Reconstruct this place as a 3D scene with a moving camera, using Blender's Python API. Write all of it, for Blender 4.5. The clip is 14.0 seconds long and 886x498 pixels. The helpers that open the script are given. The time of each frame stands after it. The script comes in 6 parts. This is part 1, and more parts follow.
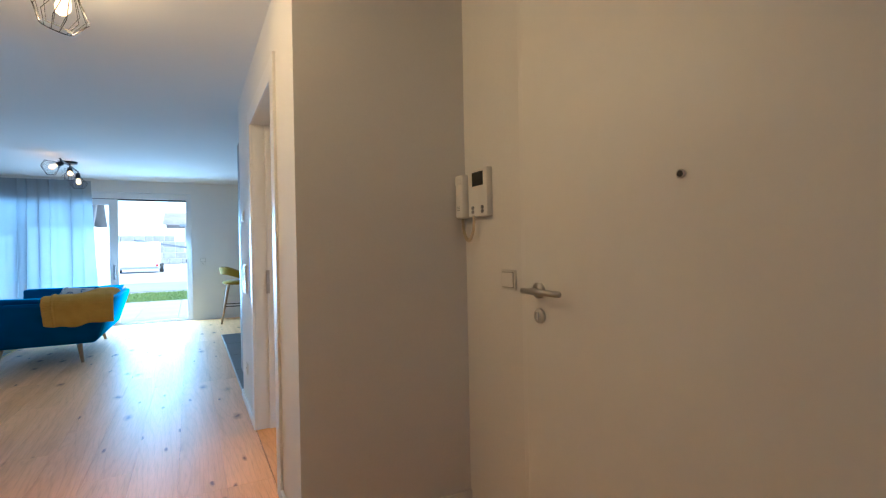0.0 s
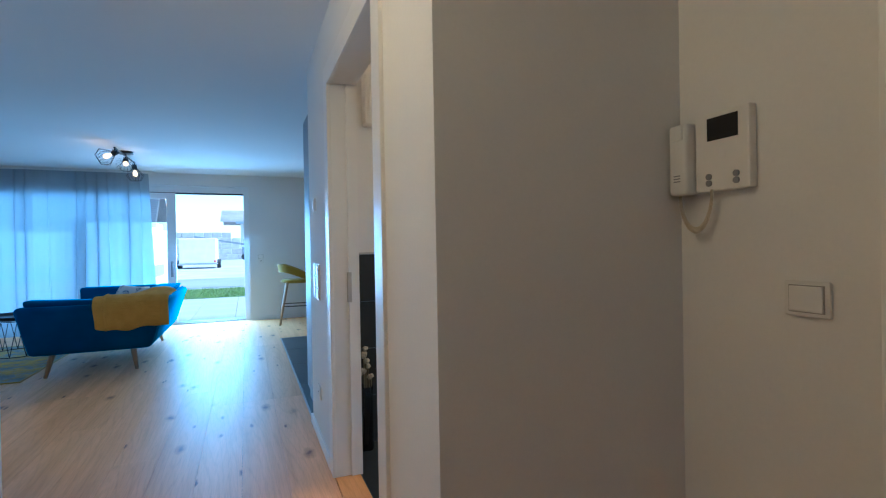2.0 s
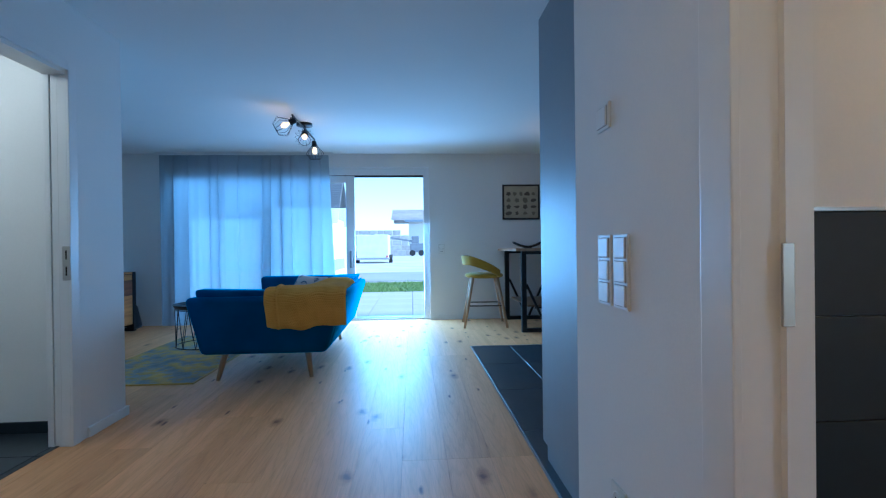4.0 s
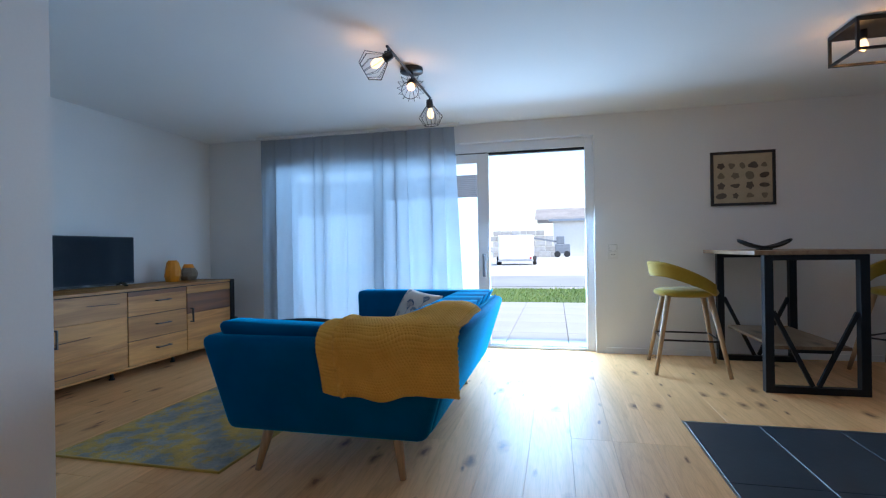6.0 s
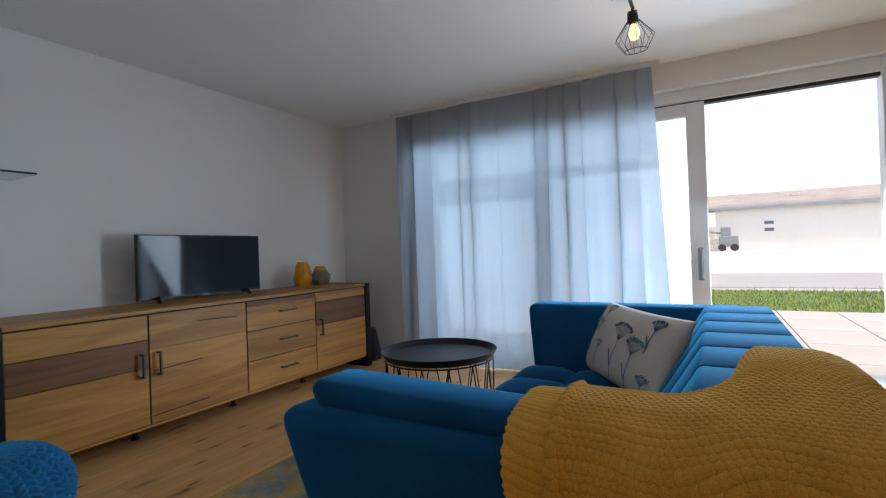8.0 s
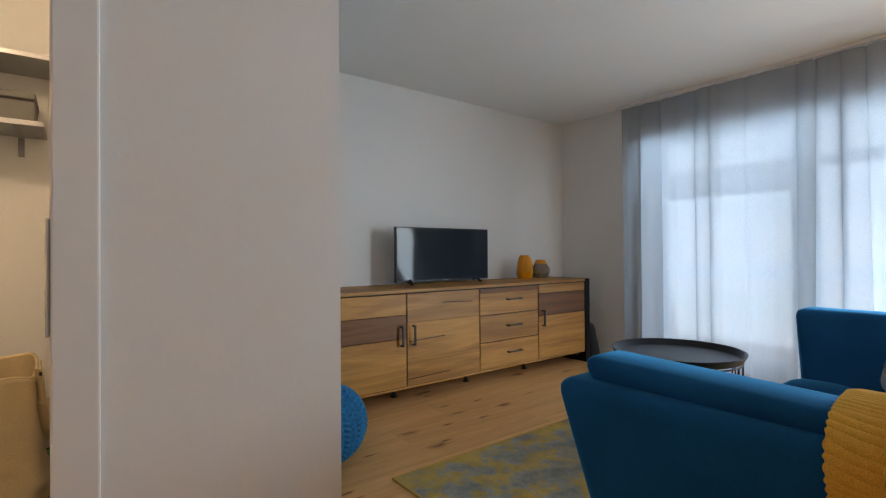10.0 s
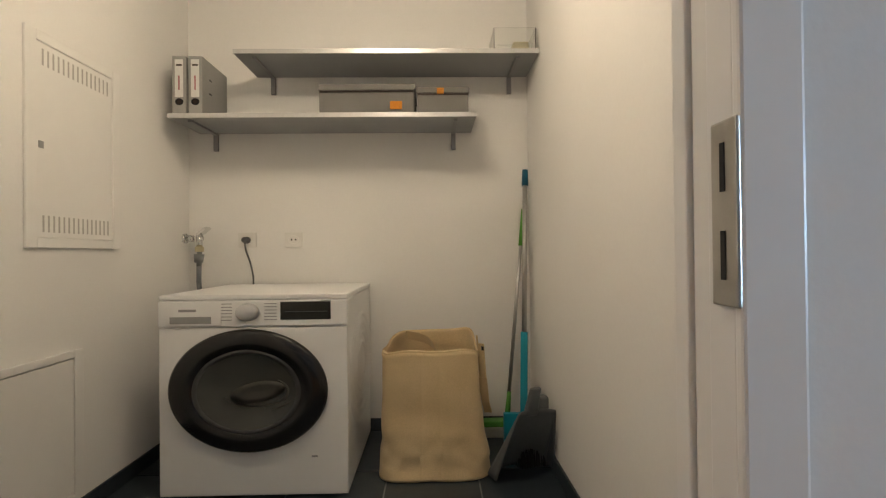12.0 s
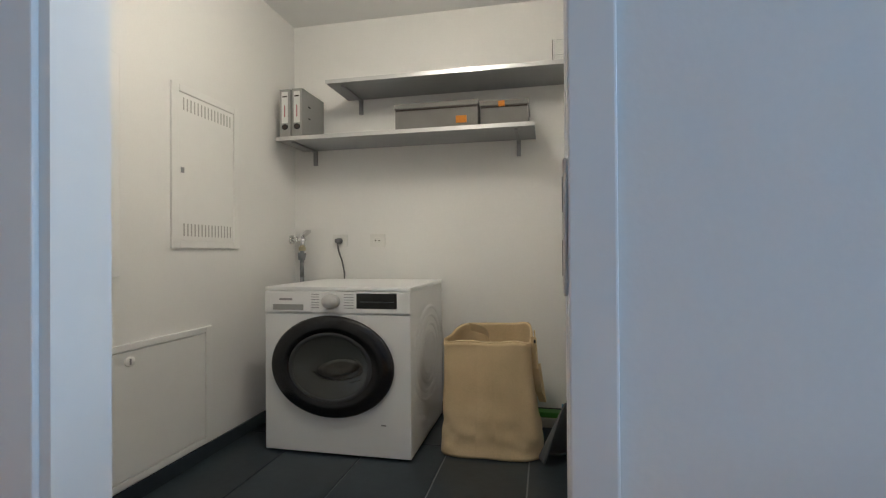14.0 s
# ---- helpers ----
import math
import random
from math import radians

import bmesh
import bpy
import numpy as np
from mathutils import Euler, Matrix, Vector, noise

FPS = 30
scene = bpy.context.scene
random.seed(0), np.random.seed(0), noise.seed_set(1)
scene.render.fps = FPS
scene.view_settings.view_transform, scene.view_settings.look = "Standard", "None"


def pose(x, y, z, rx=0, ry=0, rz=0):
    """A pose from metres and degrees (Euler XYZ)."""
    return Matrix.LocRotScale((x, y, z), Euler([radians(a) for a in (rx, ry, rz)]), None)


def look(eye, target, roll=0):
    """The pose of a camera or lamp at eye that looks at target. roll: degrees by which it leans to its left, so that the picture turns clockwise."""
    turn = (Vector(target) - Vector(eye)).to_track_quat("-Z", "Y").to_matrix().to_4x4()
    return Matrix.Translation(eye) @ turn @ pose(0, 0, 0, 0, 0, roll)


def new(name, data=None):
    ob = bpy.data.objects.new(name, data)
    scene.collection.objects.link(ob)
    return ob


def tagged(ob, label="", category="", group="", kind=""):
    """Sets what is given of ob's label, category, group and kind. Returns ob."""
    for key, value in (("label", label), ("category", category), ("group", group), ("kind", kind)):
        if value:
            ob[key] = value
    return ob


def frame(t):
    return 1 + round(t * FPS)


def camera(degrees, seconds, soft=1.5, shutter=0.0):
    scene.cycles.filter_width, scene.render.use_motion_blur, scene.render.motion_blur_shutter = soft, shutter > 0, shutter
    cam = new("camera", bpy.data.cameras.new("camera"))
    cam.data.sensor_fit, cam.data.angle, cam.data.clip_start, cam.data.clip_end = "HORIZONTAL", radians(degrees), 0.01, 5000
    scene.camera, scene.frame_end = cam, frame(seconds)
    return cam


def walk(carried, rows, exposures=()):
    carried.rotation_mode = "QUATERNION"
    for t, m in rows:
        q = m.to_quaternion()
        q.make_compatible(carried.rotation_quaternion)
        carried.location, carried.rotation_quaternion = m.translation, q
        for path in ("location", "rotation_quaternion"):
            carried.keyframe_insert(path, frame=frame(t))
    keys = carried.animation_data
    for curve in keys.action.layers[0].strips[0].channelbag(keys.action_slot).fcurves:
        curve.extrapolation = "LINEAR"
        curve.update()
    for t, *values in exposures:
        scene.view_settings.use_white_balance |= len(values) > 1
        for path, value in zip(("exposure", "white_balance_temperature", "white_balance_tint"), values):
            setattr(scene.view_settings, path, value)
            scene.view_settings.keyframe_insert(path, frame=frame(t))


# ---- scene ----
cam = camera(85.3, 14.0, 1.2)
PATH = [
    (0, (0.009, 0.32, 1.218), (0.938, 2.091, 1.215), -1.1),
    (0.5, (0.13, 0.477, 1.261), (1.004, 2.276, 1.259), -0.9),
    (1, (0.177, 0.664, 1.276), (1.048, 2.465, 1.268), -1.0),
    (1.5, (0.063, 0.942, 1.261), (0.919, 2.75, 1.249), -1.0),
    (2, (-0.033, 1.251, 1.221), (0.726, 3.101, 1.208), -1.0),
    (2.5, (-0.144, 1.67, 1.148), (0.368, 3.604, 1.138), -1.1),
    (3, (-0.222, 2.067, 1.086), (0.12, 4.038, 1.082), -0.7),
    (5.3, (-0.256, 4.215, 1.129), (-0.476, 6.203, 1.116), -1.0),
    (5.5, (-0.285, 4.412, 1.136), (-0.584, 6.39, 1.119), -0.9),
    (6, (-0.37, 4.881, 1.101), (-0.826, 6.828, 1.103), -0.9),
    (6.5, (-0.487, 5.335, 1.088), (-1.079, 7.246, 1.087), -0.9),
    (7, (-0.656, 5.714, 1.082), (-1.408, 7.568, 1.097), -0.7),
    (7.2, (-0.761, 5.852, 1.092), (-1.574, 7.68, 1.104), -0.8),
    (9.3, (-1.192, 6.059, 1.086), (-2.51, 7.564, 1.102), -1.4),
    (9.5, (-1.169, 5.997, 1.085), (-2.572, 7.422, 1.099), -0.6),
    (10, (-1.145, 5.782, 1.059), (-2.734, 6.996, 1.074), -0.4),
    (10.5, (-1.195, 5.594, 1.046), (-2.958, 6.539, 1.054), -0.5),
    (11, (-1.332, 5.492, 1.008), (-3.212, 6.175, 1.02), -0.6),
    (11.5, (-1.516, 5.468, 0.998), (-3.488, 5.799, 1.007), -0.8),
    (12, (-1.671, 5.447, 0.986), (-3.67, 5.488, 1.0), -0.6),
    (12.5, (-1.777, 5.417, 0.974), (-3.759, 5.154, 0.985), -0.5),
    (13, (-1.77, 5.433, 0.969), (-3.727, 5.024, 0.987), -0.5),
    (13.5, (-1.611, 5.56, 0.979), (-3.56, 5.113, 0.994), -0.5),
    (14, (-1.457, 5.72, 0.99), (-3.412, 5.301, 1.002), -0.4),
]
EXPOSURES = [(0, 2.05, 5050, 0), (0.5, 1.92, 4780, -2), (1.0, 1.87, 4640, -2), (1.5, 1.74, 4500, -3), (2.0, 1.68, 4300, -4), (2.5, 1.48, 4150, -5), (3.2, 1.40, 4050, -4), (5.3, 1.66, 5250, 7), (6.5, 1.64, 6250, 13),
             (7.2, 1.52, 6900, 16), (9.5, 1.84, 8900, 21), (11, 2.08, 8000, 16), (12, 1.96, 6900, 12), (13, 1.86, 6250, 9), (14, 1.95, 5750, 8)]
walk(cam, [(t, look(eye, target, roll)) for t, eye, target, roll in PATH], EXPOSURES)

# ---- world and lights ----
world = bpy.data.worlds.new("sky")
scene.world = world
world.use_nodes = True
wn = world.node_tree
sky = wn.nodes.new("ShaderNodeTexSky")
sky.sky_type = "NISHITA"
sky.sun_disc = False
sky.sun_elevation = radians(47)
sky.sun_rotation = radians(103)
sky.air_density, sky.dust_density, sky.ozone_density = 1.0, 1.2, 1.0
wn.links.new(sky.outputs[0], wn.nodes["Background"].inputs[0])
wn.nodes["Background"].inputs[1].default_value = 0.14

sun = new("sun", bpy.data.lights.new("sun", "SUN"))
sun.data.energy, sun.data.angle, sun.data.color = 2.1, radians(3), (1.0, 0.96, 0.9)
sun.matrix_world = look((0, 0, 30), (-26, 6, 0))


def area_lamp(name, eye, target, w, h, watts, color):
    lamp = new(name, bpy.data.lights.new(name, "AREA"))
    lamp.data.shape, lamp.data.size, lamp.data.size_y = "RECTANGLE", w, h
    lamp.data.energy, lamp.data.color = watts, color
    lamp.matrix_world = look(eye, target)
    return lamp


def bulb_lamp(name, place, watts, color=(1.0, 0.66, 0.36), radius=0.03):
    lamp = new(name, bpy.data.lights.new(name, "POINT"))
    lamp.data.energy, lamp.data.color, lamp.data.shadow_soft_size = watts, color, radius
    lamp.location = place
    return lamp


LIVING_W, HALL_W, KITCHEN_W, LAUNDRY_W, WC_W = 0.29, 1.9, 0.6, 4.4, 6.0   # watts of the bulbs
# skylight entering by the terrace door and window
area_lamp("door_skylight", (-0.56, 10.44, 1.0), (-0.56, 8.0, -0.4), 0.98, 1.8, 42, (0.43, 0.70, 1.0))
area_lamp("window_skylight", (-2.40, 10.44, 1.15), (-2.40, 8.0, 0.2), 2.5, 2.05, 15.5, (0.44, 0.70, 1.0))

# ---- materials ----
def material(name):
    m = bpy.data.materials.new(name)
    m.use_nodes = True
    return m, m.node_tree, m.node_tree.nodes["Principled BSDF"]


def node(nt, kind, **sets):
    n = nt.nodes.new(kind)
    for k, v in sets.items():
        n.inputs[k.replace("_", " ")].default_value = v
    return n


def ramp(nt, src, stops):
    r = nt.nodes.new("ShaderNodeValToRGB")
    r.color_ramp.elements[0].position, r.color_ramp.elements[1].position = stops[0][0], stops[-1][0]
    r.color_ramp.elements[0].color, r.color_ramp.elements[1].color = (*stops[0][1], 1), (*stops[-1][1], 1)
    for p, c in stops[1:-1]:
        e = r.color_ramp.elements.new(p)
        e.color = (*c, 1)
    nt.links.new(src, r.inputs[0])
    return r.outputs[0]


def bump(nt, bsdf, src, strength, distance=0.01):
    b = node(nt, "ShaderNodeBump", Strength=strength, Distance=distance)
    nt.links.new(src, b.inputs["Height"])
    nt.links.new(b.outputs[0], bsdf.inputs["Normal"])


def coords(nt, scale=(1, 1, 1), turn=(0, 0, 0)):
    tc = nt.nodes.new("ShaderNodeTexCoord")
    mp = nt.nodes.new("ShaderNodeMapping")
    mp.inputs["Scale"].default_value, mp.inputs["Rotation"].default_value = scale, turn
    nt.links.new(tc.outputs["Object"], mp.inputs[0])
    return mp.outputs[0]


def mix(nt, fac, a, b, blend="MIX"):
    m = nt.nodes.new("ShaderNodeMix")
    m.data_type, m.blend_type = "RGBA", blend
    for sock, v in ((m.inputs[0], fac), (m.inputs[6], a), (m.inputs[7], b)):
        if isinstance(v, (int, float)):
            sock.default_value = v
        elif isinstance(v, tuple):
            sock.default_value = (*v, 1)
        else:
            nt.links.new(v, sock)
    return m.outputs[2]


def plain(name, color, rough=0.5, metal=0.0, vary=0.12, grain=60, relief=0.15, big=2.0):
    """Paint, metal, plastic: a base colour with wear at two scales and a fine relief."""
    m, nt, b = material(name)
    v = coords(nt)
    n1 = node(nt, "ShaderNodeTexNoise", Scale=big, Detail=4.0)
    n2 = node(nt, "ShaderNodeTexNoise", Scale=grain, Detail=3.0)
    nt.links.new(v, n1.inputs["Vector"]), nt.links.new(v, n2.inputs["Vector"])
    dark = tuple(c * (1 - vary) for c in color)
    c1 = ramp(nt, n1.outputs[0], [(0.3, dark), (0.7, color)])
    c2 = ramp(nt, n2.outputs[0], [(0.25, (1 - vary * 0.6,) * 3), (0.75, (1, 1, 1))])
    nt.links.new(mix(nt, 1.0, c1, c2, "MULTIPLY"), b.inputs["Base Color"])
    b.inputs["Roughness"].default_value, b.inputs["Metallic"].default_value = rough, metal
    bump(nt, b, n2.outputs[0], relief, 0.002)
    return m


def wood(name, light, dark, along="Y", rough=0.45, knots=True, scale=1.0, random_amount=0.35):
    """Timber with growth rings stretched along one axis, knots, and a tone of its own for each piece."""
    m, nt, b = material(name)
    oi = nt.nodes.new("ShaderNodeObjectInfo")
    tc = nt.nodes.new("ShaderNodeTexCoord")
    geo = nt.nodes.new("ShaderNodeNewGeometry")
    add = nt.nodes.new("ShaderNodeVectorMath")
    add.operation = "MULTIPLY_ADD"
    add.inputs[1].default_value = (37.0, 53.0, 19.0)
    nt.links.new(oi.outputs["Random"], add.inputs[0])
    nt.links.new(tc.outputs["Object"], add.inputs[2])
    mp = nt.nodes.new("ShaderNodeMapping")
    k = {"X": (0.9, 14, 14), "Y": (14, 0.9, 14), "Z": (14, 14, 0.9)}[along]
    mp.inputs["Scale"].default_value = tuple(c * scale for c in k)
    nt.links.new(add.outputs[0], mp.inputs[0])
    rings = node(nt, "ShaderNodeTexNoise", Scale=1.0, Detail=6.0, Roughness=0.6, Distortion=1.4)
    nt.links.new(mp.outputs[0], rings.inputs["Vector"])
    fine = node(nt, "ShaderNodeTexNoise", Scale=6.0, Detail=4.0)
    nt.links.new(mp.outputs[0], fine.inputs["Vector"])
    mid = tuple((a + c) / 2 for a, c in zip(light, dark))
    col = ramp(nt, rings.outputs[0], [(0.28, dark), (0.45, mid), (0.56, light), (0.75, mid)])
    finec = ramp(nt, fine.outputs[0], [(0.3, (0.82, 0.80, 0.78)), (0.7, (1, 1, 1))])
    col = mix(nt, 1.0, col, finec, "MULTIPLY")
    tone = ramp(nt, oi.outputs["Random"], [(0.0, (1 - random_amount,) * 3), (1.0, (1.0, 1.0, 1.0))])
    col = mix(nt, 1.0, col, tone, "MULTIPLY")
    if knots:
        mk = nt.nodes.new("ShaderNodeMapping")
        kk = {"X": (1.6, 4.5, 4.5), "Y": (4.5, 1.6, 4.5), "Z": (4.5, 4.5, 1.6)}[along]
        mk.inputs["Scale"].default_value = kk
        nt.links.new(add.outputs[0], mk.inputs[0])
        vor = node(nt, "ShaderNodeTexVoronoi", Scale=1.0, Randomness=1.0)
        nt.links.new(mk.outputs[0], vor.inputs["Vector"])
        kc = ramp(nt, vor.outputs["Distance"], [(0.05, (0.16, 0.11, 0.08)), (0.16, (0.75, 0.7, 0.66)), (0.26, (1, 1, 1))])
        col = mix(nt, 1.0, col, kc, "MULTIPLY")
    nt.links.new(col, b.inputs["Base Color"])
    b.inputs["Roughness"].default_value = rough
    bump(nt, b, rings.outputs[0], 0.12, 0.003)
    return m


def oak_boards(name, light, dark):
    """Brushed oak boards along y: faint streaks, flat-sawn figure, sparse dark knots and short cracks."""
    m, nt, b = material(name)
    oi = nt.nodes.new("ShaderNodeObjectInfo")
    tc = nt.nodes.new("ShaderNodeTexCoord")

    def shifted(offset, scale):
        add = nt.nodes.new("ShaderNodeVectorMath")
        add.operation = "MULTIPLY_ADD"
        add.inputs[1].default_value = offset
        nt.links.new(oi.outputs["Random"], add.inputs[0])
        nt.links.new(tc.outputs["Object"], add.inputs[2])
        mp = nt.nodes.new("ShaderNodeMapping")
        mp.inputs["Scale"].default_value = scale
        nt.links.new(add.outputs[0], mp.inputs[0])
        return mp.outputs[0]

    far = (37.0, 53.0, 19.0)
    streak = node(nt, "ShaderNodeTexNoise", Scale=1.0, Detail=5.0, Roughness=0.6, Distortion=0.8)
    nt.links.new(shifted(far, (11, 0.7, 11)), streak.inputs["Vector"])
    pore = node(nt, "ShaderNodeTexNoise", Scale=1.0, Detail=3.0)
    nt.links.new(shifted(far, (260, 9, 60)), pore.inputs["Vector"])
    figure = nt.nodes.new("ShaderNodeTexWave")
    figure.wave_type, figure.rings_direction = "RINGS", "Z"
    figure.inputs["Scale"].default_value, figure.inputs["Distortion"].default_value = 5.0, 7.0
    figure.inputs["Detail"].default_value, figure.inputs["Detail Scale"].default_value = 3.0, 1.2
    nt.links.new(shifted((0.22, 2.6, 0.0), (2.6, 0.22, 1.0)), figure.inputs["Vector"])
    col = ramp(nt, streak.outputs[0], [(0.30, dark), (0.62, light)])
    col = mix(nt, 1.0, col, ramp(nt, figure.outputs[0], [(0.0, (0.93, 0.915, 0.90)), (0.22, (1, 1, 1)), (1.0, (1, 1, 1))]), "MULTIPLY")
    col = mix(nt, 1.0, col, ramp(nt, pore.outputs[0], [(0.30, (0.88, 0.86, 0.84)), (0.55, (1, 1, 1))]), "MULTIPLY")
    col = mix(nt, 1.0, col, ramp(nt, oi.outputs["Random"], [(0.0, (0.86, 0.84, 0.82)), (1.0, (1.0, 1.0, 1.0))]), "MULTIPLY")
    wob = node(nt, "ShaderNodeTexNoise", Scale=14.0, Detail=3.0)
    nt.links.new(tc.outputs["Object"], wob.inputs["Vector"])
    for offset, scale, keep, sizes in ((far, (5.2, 2.2, 5.2), 0.76, (0.04, 0.10, 0.22)), ((11.0, 71.0, 5.0), (11.0, 3.0, 11.0), 0.80, (0.05, 0.09, 0.16))):
        vor = node(nt, "ShaderNodeTexVoronoi", Scale=1.0, Randomness=1.0)
        vor.voronoi_dimensions = "2D"
        warp = nt.nodes.new("ShaderNodeVectorMath")
        warp.operation = "MULTIPLY_ADD"
        warp.inputs[1].default_value = (0.22, 0.22, 0.0)
        nt.links.new(wob.outputs[1], warp.inputs[0])
        nt.links.new(shifted(offset, scale), warp.inputs[2])
        nt.links.new(warp.outputs[0], vor.inputs["Vector"])
        spot = ramp(nt, vor.outputs["Distance"], [(sizes[0], (0.26, 0.19, 0.14)), (sizes[1], (0.66, 0.58, 0.50)), (sizes[2], (1, 1, 1))])
        pick = ramp(nt, vor.outputs["Color"], [(keep - 0.01, (0, 0, 0)), (keep, (1, 1, 1))])
        col = mix(nt, 1.0, col, mix(nt, pick, (1.0, 1.0, 1.0), spot), "MULTIPLY")
    nt.links.new(col, b.inputs["Base Color"])
    b.inputs["Roughness"].default_value = 0.47
    b.inputs["Specular IOR Level"].default_value = 0.33
    bump(nt, b, pore.outputs[0], 0.10, 0.002)
    return m


def cloth(name, color, dark, scale=260, rough=0.9, sheen=0.3, relief=0.35):
    m, nt, b = material(name)
    v = coords(nt)
    w1 = nt.nodes.new("ShaderNodeTexWave")
    w1.inputs["Scale"].default_value, w1.inputs["Distortion"].default_value = scale / 3, 1.0
    n1 = node(nt, "ShaderNodeTexNoise", Scale=5.0, Detail=5.0)
    n2 = node(nt, "ShaderNodeTexNoise", Scale=float(scale), Detail=2.0)
    for x in (w1, n1, n2):
        nt.links.new(v, x.inputs["Vector"])
    c = ramp(nt, n1.outputs[0], [(0.3, dark), (0.7, color)])
    c2 = ramp(nt, n2.outputs[0], [(0.3, (0.8, 0.8, 0.8)), (0.7, (1, 1, 1))])
    nt.links.new(mix(nt, 1.0, c, c2, "MULTIPLY"), b.inputs["Base Color"])
    b.inputs["Roughness"].default_value = rough
    b.inputs["Sheen Weight"].default_value = sheen
    b.inputs["Specular IOR Level"].default_value = 0.12
    bump(nt, b, n2.outputs[0], relief, 0.002)
    return m


def glow(name, color, strength):
    m, nt, b = material(name)
    b.inputs["Emission Color"].default_value, b.inputs["Emission Strength"].default_value = (*color, 1), strength
    b.inputs["Base Color"].default_value = (*color, 1)
    return m


def glass(name, color=(0.95, 0.98, 0.98), rough=0.0, ior=1.45):
    m, nt, b = material(name)
    b.inputs["Base Color"].default_value = (*color, 1)
    b.inputs["Transmission Weight"].default_value, b.inputs["Roughness"].default_value, b.inputs["IOR"].default_value = 1.0, rough, ior
    return m


WALL = plain("wall_paint", (0.80, 0.79, 0.77), 0.9, 0, 0.04, 90, 0.14, 1.2)
CEIL = plain("ceiling_paint", (0.80, 0.80, 0.79), 0.95, 0, 0.03, 120, 0.12, 0.8)
TRIM = plain("white_lacquer", (0.80, 0.79, 0.77), 0.35, 0, 0.03, 20, 0.03)
DOORP = plain("white_door", (0.79, 0.78, 0.75), 0.42, 0, 0.03, 14, 0.04)
FRAMEW = plain("white_window_frame", (0.78, 0.79, 0.80), 0.3, 0, 0.03, 20, 0.03)
OAK = oak_boards("oak_floor", (0.88, 0.495, 0.215), (0.73, 0.375, 0.145))
SEAM = plain("floor_joint", (0.10, 0.07, 0.045), 0.8)
WALLTILE = plain("black_wall_tile", (0.0155, 0.0145, 0.0095), 0.5, 0, 0.3, 25, 0.2, 3)
TILE = plain("dark_tile", (0.034, 0.046, 0.058), 0.36, 0, 0.3, 25, 0.2, 3)
GROUT = plain("grout", (0.30, 0.30, 0.30), 0.9)
STEEL = plain("brushed_steel", (0.55, 0.53, 0.50), 0.32, 1.0, 0.1, 80, 0.1)
CHROME = plain("chrome", (0.8, 0.8, 0.8), 0.12, 1.0, 0.05)
BLACKMETAL = plain("black_metal", (0.025, 0.026, 0.03), 0.42, 0.6, 0.2, 40, 0.15)
GREYMETAL = plain("grey_metal", (0.33, 0.33, 0.34), 0.4, 0.5, 0.1, 50, 0.1)
PLASTICW = plain("white_plastic", (0.80, 0.79, 0.76), 0.35, 0, 0.03, 30, 0.03)
# white plastic darkened so its colour carries the plates' edge shading
PLATE_SHADED = plain("white_plastic_shaded", (0.74, 0.73, 0.70), 0.35, 0, 0.03, 30, 0.03)
CABFRONT = plain("grey_blue_lacquer", (0.22, 0.25, 0.29), 0.45, 0, 0.06, 30, 0.05)

# ---- building helpers ----
def bx(bm, x0, x1, y0, y1, z0, z1, bevel=0.0, seg=2):
    m = Matrix.LocRotScale(((x0 + x1) / 2, (y0 + y1) / 2, (z0 + z1) / 2), None, (abs(x1 - x0), abs(y1 - y0), abs(z1 - z0)))
    geo = bmesh.ops.create_cube(bm, size=1.0, matrix=m)
    if bevel:
        es = list({e for v in geo["verts"] for e in v.link_edges})
        bmesh.ops.bevel(bm, geom=es, offset=bevel, segments=seg, profile=0.6, affect="EDGES")
    return bm


def box(x0, x1, y0, y1, z0, z1, bevel=0.0, seg=2):
    return bx(bmesh.new(), x0, x1, y0, y1, z0, z1, bevel, seg)


def rod(bm, a, b, r0, r1=None, n=10):
    """A round bar from a to b."""
    a, b = Vector(a), Vector(b)
    d = b - a
    m = Matrix.Translation((a + b) / 2) @ d.to_track_quat("Z", "Y").to_matrix().to_4x4()
    bmesh.ops.create_cone(bm, cap_ends=True, segments=n, radius1=r0, radius2=r0 if r1 is None else r1, depth=d.length, matrix=m)
    return bm


def beam(bm, a, b, w, h):
    """A square bar from a to b."""
    a, b = Vector(a), Vector(b)
    d = b - a
    m = Matrix.Translation((a + b) / 2) @ d.to_track_quat("Z", "Y").to_matrix().to_4x4() @ Matrix.Diagonal((w, h, d.length, 1))
    bmesh.ops.create_cube(bm, size=1.0, matrix=m)
    return bm


def lathe(bm, profile, n=32, sx=1.0, sy=1.0, at=(0, 0, 0), axis="Z", closed=False):
    """Turns a profile of (radius, height) round an axis."""
    rings = []
    for r, h in profile:
        ring = []
        for i in range(n):
            a = 2 * math.pi * i / n
            p = (r * math.cos(a) * sx, r * math.sin(a) * sy, h)
            p = {"Z": p, "X": (p[2], p[0], p[1]), "Y": (p[0], p[2], p[1])}[axis]
            ring.append(bm.verts.new((p[0] + at[0], p[1] + at[1], p[2] + at[2])))
        rings.append(ring)
    for a, b in zip(rings, rings[1:]):
        for i in range(n):
            bm.faces.new((a[i], a[(i + 1) % n], b[(i + 1) % n], b[i]))
    if not closed:
        if profile[0][0] > 1e-6:
            bm.faces.new(list(reversed(rings[0])))
        if profile[-1][0] > 1e-6:
            bm.faces.new(rings[-1])
    bmesh.ops.recalc_face_normals(bm, faces=bm.faces[:])
    return bm


